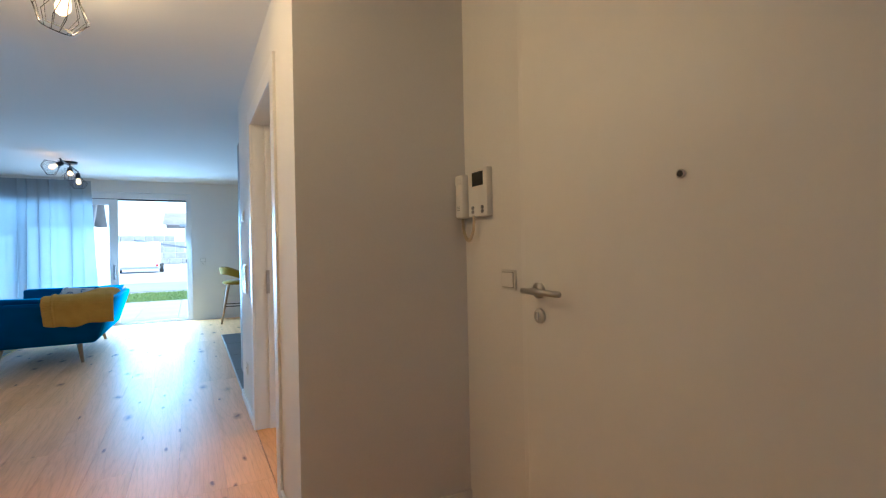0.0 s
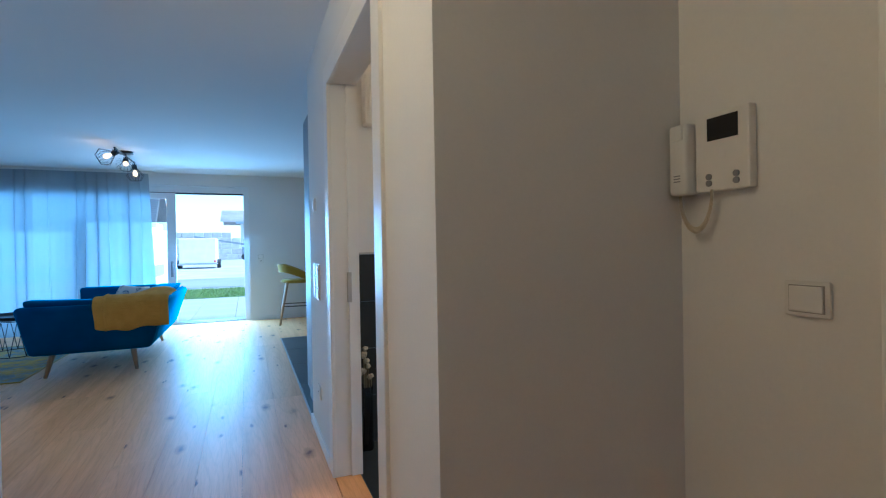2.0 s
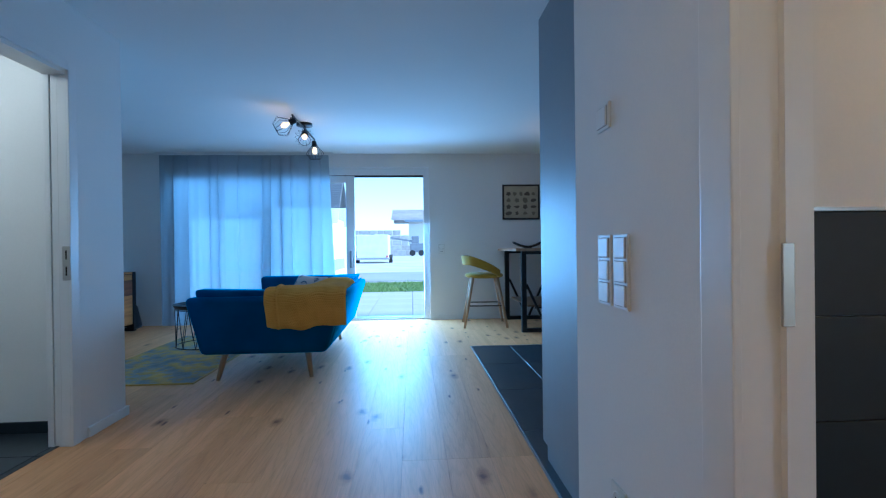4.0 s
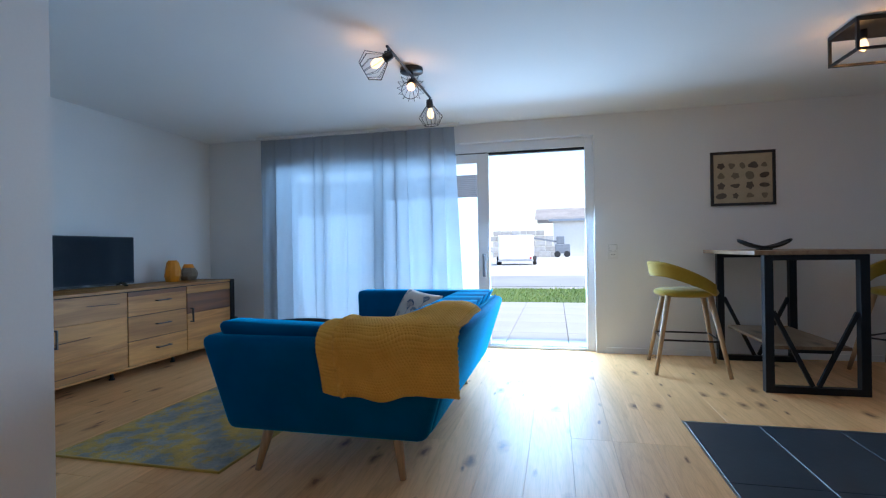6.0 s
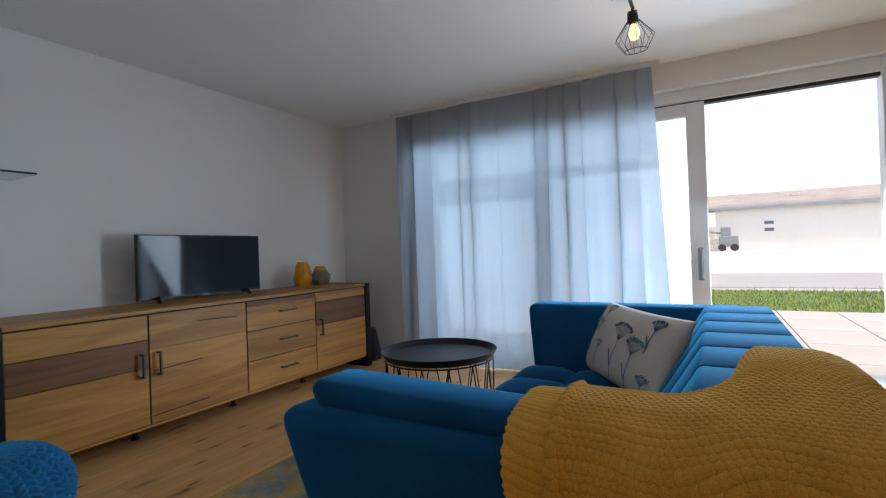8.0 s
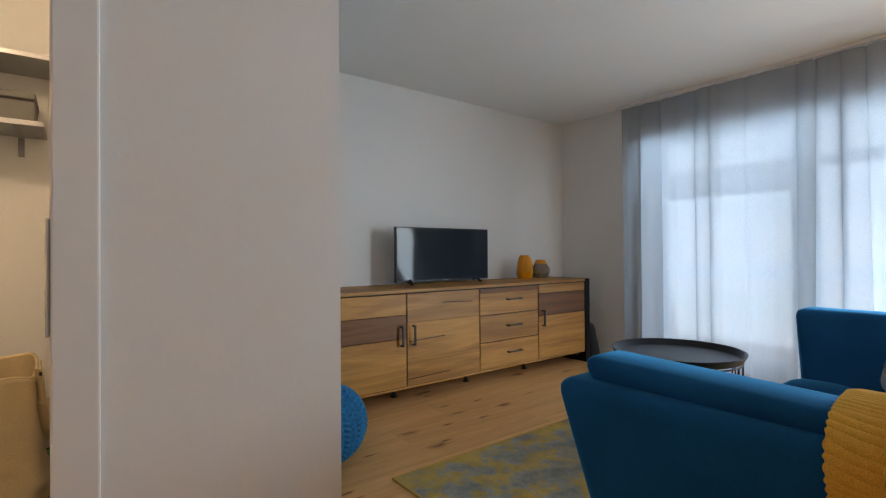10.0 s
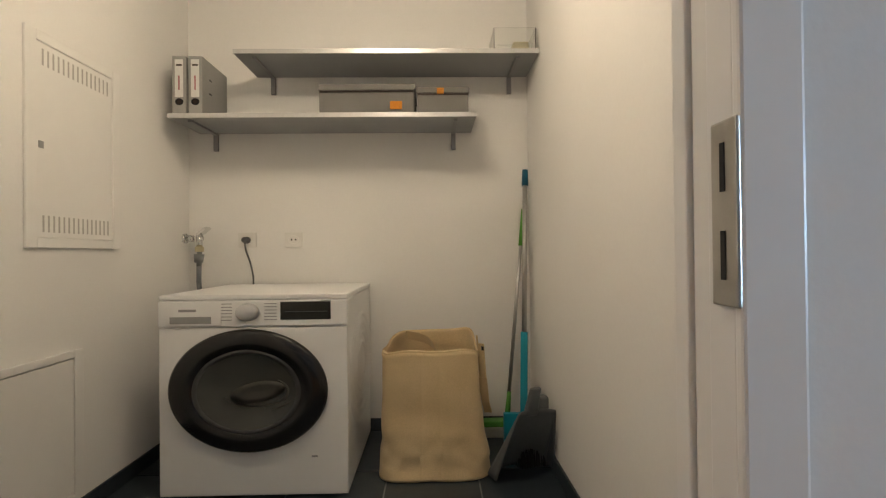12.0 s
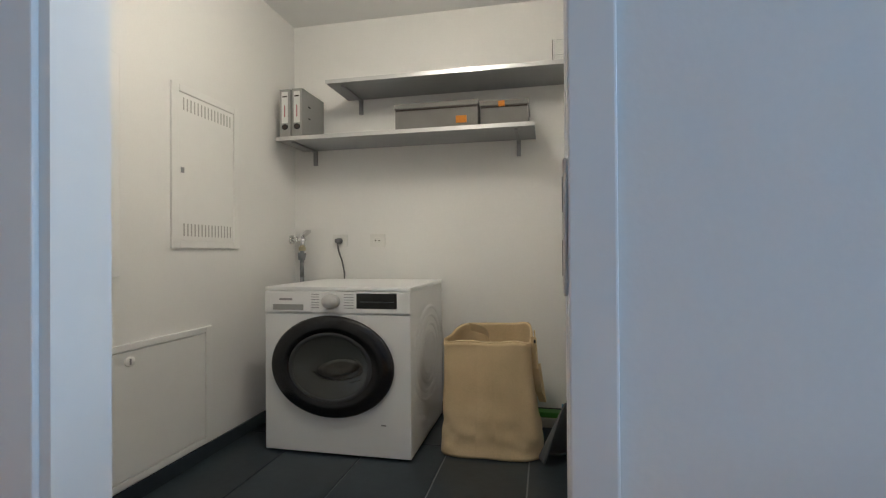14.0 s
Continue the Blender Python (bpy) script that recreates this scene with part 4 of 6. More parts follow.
def make_curtain():
    m, nt, _ = material("sheer_curtain")
    nt.nodes.clear()
    out = nt.nodes.new("ShaderNodeOutputMaterial")
    tr, tl, df = (nt.nodes.new("ShaderNodeBsdf" + k) for k in ("Transparent", "Translucent", "Diffuse"))
    v = coords(nt, (1, 1, 1))
    n1 = node(nt, "ShaderNodeTexNoise", Scale=180.0, Detail=2.0)
    nt.links.new(v, n1.inputs["Vector"])
    c = ramp(nt, n1.outputs[0], [(0.3, (0.27, 0.33, 0.38)), (0.7, (0.34, 0.405, 0.46))])
    pale = ramp(nt, n1.outputs[0], [(0.3, (0.46, 0.48, 0.50)), (0.7, (0.55, 0.57, 0.59))])
    nt.links.new(c, tl.inputs[0]), nt.links.new(pale, df.inputs[0])
    m1, m2 = nt.nodes.new("ShaderNodeMixShader"), nt.nodes.new("ShaderNodeMixShader")
    m1.inputs[0].default_value, m2.inputs[0].default_value = 0.56, 0.93
    nt.links.new(df.outputs[0], m1.inputs[1]), nt.links.new(tl.outputs[0], m1.inputs[2])
    nt.links.new(tr.outputs[0], m2.inputs[1]), nt.links.new(m1.outputs[0], m2.inputs[2])
    nt.links.new(m2.outputs[0], out.inputs[0])
    c = thing("curtain", "pale grey sheer curtain hanging in soft folds from the ceiling", "curtain", (0, 0, 0.0))
    folds = ((-3.61, 0.10, 1.3), (-3.42, 0.12, 0.7), (-3.11, 0.10, 1.1), (-2.985, 0.07, 1.6), (-2.72, 0.16, 0.5), (-2.37, 0.10, 1.0), (-2.26, 0.07, 1.4),
             (-2.11, 0.08, 1.8), (-1.98, 0.10, 0.7), (-1.70, 0.08, 1.6), (-1.55, 0.09, 0.6))

    def fn(u, v):
        x0 = -3.80 + u * 2.37
        dx = dy = 0.0
        for c0, w, k in folds:
            d = (x0 - c0 - 0.02 * math.sin(c0 * 9) * (1 - v)) / (w * (0.85 + 0.35 * (1 - v)))
            if abs(d) < 2.2:
                g = math.exp(-d * d * 1.6)
                dx -= 0.42 * k * w * math.sin(math.pi * d) * g
                dy += 0.034 * k * math.cos(math.pi * d) * g
        dy += 0.012 * math.sin(x0 * 5.3 + 1.0) + 0.004 * math.sin(x0 * 31 + 2 * v) + 0.0025 * math.sin(x0 * 67 + math.sin(v * 3))
        dx += (1 - v) * (0.11 * max(0.0, (u - 0.8) / 0.2) ** 1.5 - 0.012 * math.sin(x0 * 7))
        return (x0 + dx, 10.015 + dy * (0.8 + 0.3 * (1 - v)), 0.012 + v * 2.425)
    part("fabric", sheet(bmesh.new(), fn, 900, 20), m, c, "", True)
    bm = box(-3.86, -1.37, 10.005, 10.035, 2.452, H - 0.002)
    part("ceiling_rail", bm, TRIM, c, "white ceiling track")
    for i in range(26):
        x = -3.80 + i * 0.096
        part("glider", box(x - 0.006, x + 0.006, 10.012, 10.028, 2.434, 2.452), PLASTICW, c)


make_curtain()

# ---- dining corner ----
TABLEWOOD = wood("table_oak", (0.40, 0.26, 0.15), (0.27, 0.16, 0.09), "Y", 0.5)


def make_bar_table():
    t = thing("bar_table", "high bar table with oak top and black steel frames", "bar table")
    X0, X1, Y0, Y1, Z = 1.05, 1.90, 8.84, 10.10, 1.055
    part("tabletop", box(X0, X1, Y0, Y1, Z - 0.032, Z, 0.003), TABLEWOOD, t, "oak table top")
    for yc in (Y0 + 0.09, Y1 - 0.10):
        bm = box(1.135, 1.195, yc - 0.03, yc + 0.03, 0, Z - 0.034, 0.003)
        bx(bm, 1.745, 1.805, yc - 0.03, yc + 0.03, 0, Z - 0.034, 0.003)
        bx(bm, 1.195, 1.745, yc - 0.03, yc + 0.03, 0, 0.05, 0.003)
        bx(bm, 1.195, 1.745, yc - 0.03, yc + 0.03, Z - 0.074, Z - 0.034, 0.003)
        part("end_frame", bm, BLACKMETAL, t, "black steel end frame")
        for a in (1.20, 1.74):
            bm = beam(bmesh.new(), (a, yc, 0.60), (1.47 + (0.02 if a > 1.5 else -0.02), yc, 0.055), 0.022, 0.03)
            part("brace", bm, BLACKMETAL, t, "black diagonal brace")
    part("lower_shelf", box(1.22, 1.72, Y0 + 0.12, Y1 - 0.13, 0.315, 0.34, 0.002), TABLEWOOD, t, "narrow oak footboard")
    for yc in (Y0 + 0.13, Y1 - 0.14):
        part("shelf_bar", box(1.315, 1.625, yc - 0.012, yc + 0.012, 0.290, 0.315), BLACKMETAL, t)
    # bowl
    b = thing("bowl", "curved black decorative bowl on the bar table", "bowl", (1.345, 9.45, Z))
    def bowl(u, v):
        a = 2 * u - 1
        w = 0.095 * (1 - abs(a) ** 3) ** 0.5
        return (a * 0.195, (2 * v - 1) * w, 0.018 + 0.062 * a * a + 0.015 * (2 * v - 1) ** 2)
    o = part("dish", sheet(bmesh.new(), bowl, 30, 10), BLACKMETAL, b, "", True)
    thicken(o, 0.012, -1)
    part("foot_ring", box(-0.05, 0.05, -0.035, 0.035, 0.0, 0.012, 0.003), BLACKMETAL, b)
    return t


make_bar_table()
YELLOW = cloth("ochre_felt", (0.40, 0.27, 0.028), (0.32, 0.21, 0.02), 320, 0.9, 0.25, 0.25)


def make_stool(at, turn, label):
    """Bar stool that faces +x, with a wrapped backrest."""
    s = thing("bar_stool", label, "bar stool", at, turn, "stools at the bar table")
    bm = lathe(bmesh.new(), [(0.0, 0.655), (0.20, 0.655), (0.235, 0.668), (0.245, 0.690), (0.235, 0.710), (0.19, 0.722), (0.0, 0.726)], 40, 1.08, 1.0)
    part("seat", bm, YELLOW, s, "ochre felt seat", True)

    def back(u, v):
        a = radians(46 + 268 * u)
        k = abs(2 * u - 1)
        drop = max(0.0, (k - 0.30) / 0.70) ** 1.5
        zt = 0.965 - 0.20 * drop
        zb = 0.835 - 0.17 * drop
        r = 0.262 + 0.02 * (v - 0.5) * (1 - drop)
        return (r * math.cos(a) * 1.1, r * math.sin(a), zb + (zt - zb) * v)
    bm = sheet(bmesh.new(), back, 48, 6)
    o = part("backrest", bm, YELLOW, s, "wrapped ochre felt backrest", True)
    thicken(o, 0.035, 0)
    bv = o.modifiers.new("soft", "BEVEL")
    bv.width, bv.segments, bv.limit_method = 0.012, 3, "ANGLE"
    for sx, sy in ((-1, -1), (-1, 1), (1, -1), (1, 1)):
        bm = rod(bmesh.new(), (0.285 * sx, 0.285 * sy, 0.0), (0.165 * sx, 0.150 * sy, 0.665), 0.016, 0.025, 14)
        part("leg", bm, LEGWOOD, s, "tapered beech leg", True)
    q = 0.225
    for a, b in (((-q, -q), (q, -q)), ((q, -q), (q, q)), ((q, q), (-q, q)), ((-q, q), (-q, -q))):
        part("foot_rail", rod(bmesh.new(), (*a, 0.29), (*b, 0.29), 0.008, n=8), BLACKMETAL, s, "thin black foot rail")
    return s


make_stool((0.755, 9.56, 0), -4, "ochre felt bar stool with beech legs beside the wall")
make_stool((2.50, 9.70, 0), 215, "ochre felt bar stool with beech legs turned towards the table")


def make_picture():
    p = thing("picture", "black framed print of small fossil drawings", "picture", (1.416, NY, 1.75))
    bm = box(-0.284, -0.258, -0.026, 0, -0.265, 0.265, 0.003)
    bx(bm, 0.258, 0.284, -0.026, 0, -0.265, 0.265, 0.003)
    bx(bm, -0.258, 0.258, -0.026, 0, 0.239, 0.265, 0.003)
    bx(bm, -0.258, 0.258, -0.026, 0, -0.265, -0.239, 0.003)
    part("frame", bm, plain("black_frame", (0.012, 0.012, 0.013), 0.4), p, "slim black frame")
    part("print", box(-0.258, 0.258, -0.012, 0, -0.239, 0.239), plain("aged_paper", (0.50, 0.41, 0.27), 0.85, 0, 0.15, 40, 0.1, 6), p, "beige paper")
    ink = [plain("sepia_ink", (0.16, 0.13, 0.095), 0.9, 0, 0.4, 60, 0.1), plain("brown_ink", (0.29, 0.235, 0.155), 0.9, 0, 0.4, 60, 0.1)]
    rnd = random.Random(11)
    for r in range(4):
        for c in range(5 if r == 0 else 4):
            n = 5 if r == 0 else 4
            cx, cz = -0.19 + c * 0.38 / (n - 1), 0.125 - r * 0.098
            rx, rz = rnd.uniform(0.024, 0.044), rnd.uniform(0.02, 0.036)
            k, ph = rnd.randint(2, 5), rnd.uniform(0, 6)
            bm = bmesh.new()
            vs = [bm.verts.new((cx + rx * (1 + 0.15 * math.sin(k * a + ph)) * math.cos(a), -0.0135, cz + rz * (1 + 0.15 * math.sin(k * a + ph)) * math.sin(a))) for a in (2 * math.pi * i / 28 for i in range(28))]
            bm.faces.new(vs)
            part("drawing", bm, ink[rnd.randint(0, 1)], p, "small sepia fossil drawing")


make_picture()


def wall_plate(name, label, category, m, gang=1, kind="socket", upright=True, group=""):
    """A white switch or socket plate; local x runs along the wall, y points out of it."""
    t = thing(name, label, category, (0, 0, 0), 0, group)
    t.matrix_world = m
    w = 0.05
    hgt = gang * 0.071 + 0.012
    hx, hz = (w, hgt / 2) if upright else (hgt * 0.62, 0.042)
    part("plate", box(-hx, hx, 0.0, 0.009, -hz, hz, 0.003), PLATE_SHADED, t)
    for i in range(gang):
        c = (i - (gang - 1) / 2) * 0.071
        cx, cz = (0, c) if upright else (c * 1.25, 0)
        if kind[i % len(kind)] == "o":
            bm = lathe(bmesh.new(), [(0.0, 0.004), (0.019, 0.004), (0.0205, 0.012), (0.024, 0.012), (0.024, 0.009)], 24, 1.25, 1.0, closed=True)
            bm.transform(pose(cx, 0, cz, -90, 0, 0))
            part("socket_well", bm, PLASTICW, t, "round socket well", True)
            for d in (-0.0095, 0.0095):
                part("contact", rod(bmesh.new(), (cx + d * 1.2, 0.0095, cz), (cx + d * 1.2, 0.0102, cz), 0.0048, n=8), DARKGAP, t)
        else:
            part("rocker_gap", box(cx - 0.0395, cx + 0.0395, 0.009, 0.0096, cz - 0.0325, cz + 0.0325), plain("rocker_shade", (0.36, 0.35, 0.33), 0.6) if "rocker_shade" not in bpy.data.materials else bpy.data.materials["rocker_shade"], t)
            part("rocker", box(cx - 0.037, cx + 0.037, 0.009, 0.014, cz - 0.030, cz + 0.030, 0.003), PLASTICW, t, "white rocker switch")
    return t


wall_plate("socket_switch", "white combined socket and switch plate beside the window", "switch", pose(0.206, NY, 1.055, 0, 0, 180), 2, "os")
for y in (4.335, 4.455):
    wall_plate("light_switch", "tall white block of three glossy light switches", "switch", pose(RX, y, 1.01, 0, 0, 90), 3, "sss", True, "switches beside the kitchen")
wall_plate("thermostat", "small white room thermostat plate", "thermostat", pose(RX, 4.46, 1.50, 0, 0, 90), 1, "s")
wall_plate("wall_socket", "white socket near the floor beside the kitchen", "socket", pose(RX, 4.37, 0.31, 0, 0, 90), 1, "o")
wall_plate("hall_switch", "square white light switch beside the entrance door", "switch", pose(EF, 1.968, 1.082, 0, 0, 90), 1, "s")
wall_plate("laundry_socket", "white laundry wall socket", "socket", pose(LB, 4.675, 1.065, 0, 0, -90), 1, "o")
wall_plate("laundry_socket", "white laundry wall socket with a plug in it", "socket", pose(LB, 4.42, 1.065, 0, 0, -90), 1, "o")

# ---- lamps ----
BULB = glow("lit_bulb", (1.0, 0.62, 0.26), 0.9)
WARM = (1.0, 0.60, 0.26)


def cage_head(lamp, joint, aim):
    """A wire cage with socket and bulb, hung by a small fork at the joint and aimed along aim (unit vector)."""
    j, d = Vector(joint), Vector(aim).normalized()
    m = Matrix.Translation(j + Vector((0, 0, -0.055))) @ d.to_track_quat("Z", "Y").to_matrix().to_4x4()
    bm = rod(bmesh.new(), j, j + Vector((0, 0, -0.05)), 0.007, n=8)
    rod(bm, j + Vector((0.022, 0, -0.02)), j + Vector((0.022, 0, -0.07)), 0.004, n=6)
    rod(bm, j + Vector((-0.022, 0, -0.02)), j + Vector((-0.022, 0, -0.07)), 0.004, n=6)
    rod(bm, j + Vector((-0.024, 0, -0.02)), j + Vector((0.024, 0, -0.02)), 0.004, n=6)
    part("fork", bm, BLACKMETAL, lamp)
    bm = lathe(bmesh.new(), [(0.0, -0.03), (0.026, -0.03), (0.030, 0.0), (0.030, 0.028), (0.020, 0.036), (0.0, 0.036)], 18)
    bm.transform(m)
    sock = part("socket", bm, BLACKMETAL, lamp, "black lamp socket", True)
    prof = [(0.034, 0.022), (0.105, 0.115), (0.062, 0.185)]
    bm = bmesh.new()
    n = 14
    for i in range(n):
        a = 2 * math.pi * i / n
        for p, q in zip(prof, prof[1:]):
            rod(bm, (p[0] * math.cos(a), p[0] * math.sin(a), p[1]), (q[0] * math.cos(a), q[0] * math.sin(a), q[1]), 0.0017, n=4)
    for r, z in (prof[0], prof[2]):
        for i in range(28):
            a, b = 2 * math.pi * i / 28, 2 * math.pi * (i + 1) / 28
            rod(bm, (r * math.cos(a), r * math.sin(a), z), (r * math.cos(b), r * math.sin(b), z), 0.0026, n=4)
    bm.transform(m)
    part("cage", bm, BLACKMETAL, lamp, "open black wire cage")
    bm = lathe(bmesh.new(), [(0.0, 0.036), (0.013, 0.040), (0.028, 0.075), (0.030, 0.095), (0.020, 0.120), (0.0, 0.128)], 18)
    bm.transform(m)
    part("bulb", bm, BULB, sock, "lit warm filament bulb", True)
    return m @ Vector((0, 0, 0.165))


def spot_bar(at, label, heads, watts, tint):
    lamp = thing("ceiling_spotlight", label, "ceiling lamp")
    cx, cy = at
    part("canopy", lathe(bmesh.new(), [(0.0, 0), (0.075, 0), (0.075, 0.028), (0.0, 0.028)], 32, 1.15, 1.15, (cx, cy, H - 0.029)), BLACKMETAL, lamp, "round black ceiling canopy", True)
    rod_bm = rod(bmesh.new(), (cx, cy - 0.55, H - 0.055), (cx, cy + 0.55, H - 0.055), 0.010, n=10)
    rod(rod_bm, (cx, cy, H - 0.03), (cx, cy, H - 0.06), 0.012, n=10)
    part("bar", rod_bm, BLACKMETAL, lamp, "black metal bar")
    for off, aim in heads:
        p = cage_head(lamp, (cx, cy + off, H - 0.058), aim)
        bulb_lamp("bulb_light", p, watts, tint, 0.02)
    return lamp


spot_bar((-1.415, 8.39), "black three-headed cage spotlight on the living room ceiling", ((-0.53, (-0.8, -0.15, -0.45)), (0.0, (0.15, -0.72, -0.5)), (0.53, (0.05, 0.1, -1.0))), LIVING_W, (1.0, 0.46, 0.14))
spot_bar((-0.43, 2.35), "black three-headed cage spotlight on the hall ceiling", ((0.53, (-0.35, 0.45, -0.8)), (0.0, (0.8, -0.3, -0.5)), (-0.53, (0.7, 0.2, -0.6))), HALL_W, WARM)


def kitchen_lamp():
    l = thing("ceiling_lantern", "open black box frame ceiling lamp with two bulbs", "ceiling lamp")
    x0, x1, y0, y1, z0 = 1.43, 1.92, 8.30, 8.62, 2.275
    part("plate", box(x0, x1, y0, y1, H - 0.03, H - 0.001, 0.003), BLACKMETAL, l, "black ceiling plate")
    for x in (x0, x1 - 0.016):
        for y in (y0, y1 - 0.016):
            part("post", box(x, x + 0.016, y, y + 0.016, z0, H - 0.03), BLACKMETAL, l)
    for y in (y0, y1 - 0.016):
        part("rail", box(x0 + 0.016, x1 - 0.016, y, y + 0.016, z0, z0 + 0.016), BLACKMETAL, l)
    for x in (x0, x1 - 0.016):
        part("rail", box(x, x + 0.016, y0 + 0.016, y1 - 0.016, z0, z0 + 0.016), BLACKMETAL, l)
    for x in (1.55, 1.80):
        s = part("socket", rod(bmesh.new(), (x, 8.46, H - 0.03), (x, 8.46, H - 0.085), 0.022, n=14), BLACKMETAL, l, "black lamp socket")
        bm = lathe(bmesh.new(), [(0.0, 0.0), (0.014, -0.005), (0.026, -0.04), (0.024, -0.065), (0.0, -0.082)], 16, at=(x, 8.46, H - 0.085))
        part("bulb", bm, BULB, s, "lit warm bulb", True)
        bulb_lamp("kitchen_bulb_light", (x, 8.46, H - 0.20), KITCHEN_W, (1.0, 0.46, 0.14), 0.03)


kitchen_lamp()


def flush_lamp(at, label, watts, color):
    x, y = at
    l = thing("ceiling_light", label, "ceiling lamp")
    part("base", lathe(bmesh.new(), [(0.0, 0), (0.14, 0), (0.14, -0.02), (0.0, -0.02)], 32, at=(x, y, H - 0.001)), PLASTICW, l)
    part("shade", lathe(bmesh.new(), [(0.135, -0.02), (0.13, -0.05), (0.09, -0.075), (0.0, -0.085)], 32, at=(x, y, H - 0.001)), glow("lit_shade", color, 5.0), l, "lit opal shade", True)
    bulb_lamp("ceiling_light_source", (x, y, H - 0.20), watts, color, 0.10)


flush_lamp((-3.0, 5.15), "round lit opal ceiling light in the laundry", LAUNDRY_W, (1.0, 0.86, 0.66))
flush_lamp((2.0, 4.08), "round lit opal ceiling light in the lavatory", WC_W, (1.0, 0.54, 0.22))

# ---- hall things ----
def make_intercom():
    t = thing("intercom", "white wall intercom with handset and small screen", "intercom", (EF, 2.16, 1.466))
    # local: x out of the wall is negative
    part("body", box(-0.030, 0, -0.075, 0.085, -0.108, 0.108, 0.006), PLASTICW, t)
    part("screen", box(-0.0315, -0.030, -0.045, 0.045, 0.030, 0.092), plain("dark_screen", (0.02, 0.022, 0.025), 0.15), t, "small dark screen")
    h = part("handset", box(-0.062, -0.004, 0.088, 0.150, -0.112, 0.092, 0.014, 3), PLASTICW, t, "white handset", True)
    part("ear_ridge", box(-0.066, -0.060, 0.098, 0.140, 0.045, 0.085, 0.003), PLASTICW, h)
    for k in range(3):
        part("grille_slot", box(-0.0635, -0.0615, 0.108, 0.130, -0.058 - k * 0.008, -0.055 - k * 0.008), GREYMETAL, h)
    for y in (-0.040, 0.040):
        for z in (-0.068, -0.086):
            part("button", rod(bmesh.new(), (-0.030, y, z), (-0.035, y, z), 0.0085, n=16), GREYMETAL, t, "round grey button")
    part("emblem", rod(bmesh.new(), (-0.030, 0.0, -0.01), (-0.0312, 0.0, -0.01), 0.012, n=20), TRIM, t, "faint round emblem")
    bm = bmesh.new()
    last = None
    for i in range(150):
        s = i / 149
        a = math.pi * (1.0 + s)
        c = Vector((-0.030, 0.085 + 0.052 * math.cos(a), -0.108 + 0.105 * math.sin(a)))
        p = c + Vector((0.008 * math.cos(i * 1.2), 0.005 * math.cos(i * 1.2), 0.007 * math.sin(i * 1.2)))
        if last is not None:
            rod(bm, last, p, 0.0034, n=5)
        last = p
    part("coiled_cord", bm, plain("cream_cord", (0.62, 0.55, 0.42), 0.5), t, "cream coiled cord")


make_intercom()


def make_hooks():
    t = thing("coat_hook", "grey metal coat hook on the hall wall", "coat hook", (HX, 3.235, 1.475))
    part("rail", box(0.001, 0.030, -0.30, 0.055, -0.045, 0.062, 0.003), GREYMETAL, t, "grey metal backing rail")
    part("rail_lip", box(0.030, 0.036, -0.30, 0.035, -0.040, 0.050, 0.002), GREYMETAL, t)
    for y in (0.01, -0.20):
        bm = beam(bmesh.new(), (0.034, y, -0.02), (0.115, y, 0.055), 0.032, 0.022)
        part("prong", bm, GREYMETAL, t, "slanting grey prong")


make_hooks()

# ---- kitchen ----
def make_tall_cabinet():
    c = thing("tall_cabinet", "tall grey-blue kitchen cabinet at the end of the wall", "cabinet")
    part("body", box(0.425, 1.21, 4.742, 5.38, 0.09, 2.25, 0.002), CABFRONT, c)
    part("plinth", box(0.44, 1.20, 4.76, 5.35, 0.0, 0.089), CABFRONT, c)
    part("door", box(0.430, 1.205, 5.382, 5.40, 0.10, 2.245, 0.002), CABFRONT, c)


make_tall_cabinet()


def make_base_cabinet(y0, y1):
    c = thing("base_cabinet", "grey-blue kitchen base cabinet against the wall", "cabinet", (0, 0, 0), 0, "kitchen base cabinets")
    part("body", box(2.95, 3.638, y0, y1, 0.09, 0.86, 0.002), CABFRONT, c)
    part("plinth", box(3.0, 3.638, y0 + 0.002, y1 - 0.002, 0.0, 0.089), CABFRONT, c)
    part("door", box(2.93, 2.949, y0 + 0.003, y1 - 0.003, 0.10, 0.855, 0.002), CABFRONT, c)


for i in range(4):
    make_base_cabinet(4.75 + i * 0.78, 4.75 + (i + 1) * 0.78 - 0.002)
tagged(mesh_object("worktop", box(2.92, 3.638, 4.745, 7.87, 0.861, 0.90, 0.003), TABLEWOOD), "wooden kitchen worktop along the wall", "worktop")

# ---- lavatory things ----
def make_vent():
    t = thing("ventilator", "square white ventilator box high on the wall", "ventilator", (0.78, 4.212, 2.12))
    part("body", box(-0.13, 0.112, -0.10, -0.001, -0.15, 0.15, 0.012, 3), PLASTICW, t)
    part("lid", box(-0.112, 0.095, -0.112, -0.1005, -0.132, 0.132, 0.005), PLASTICW, t, "white cover")


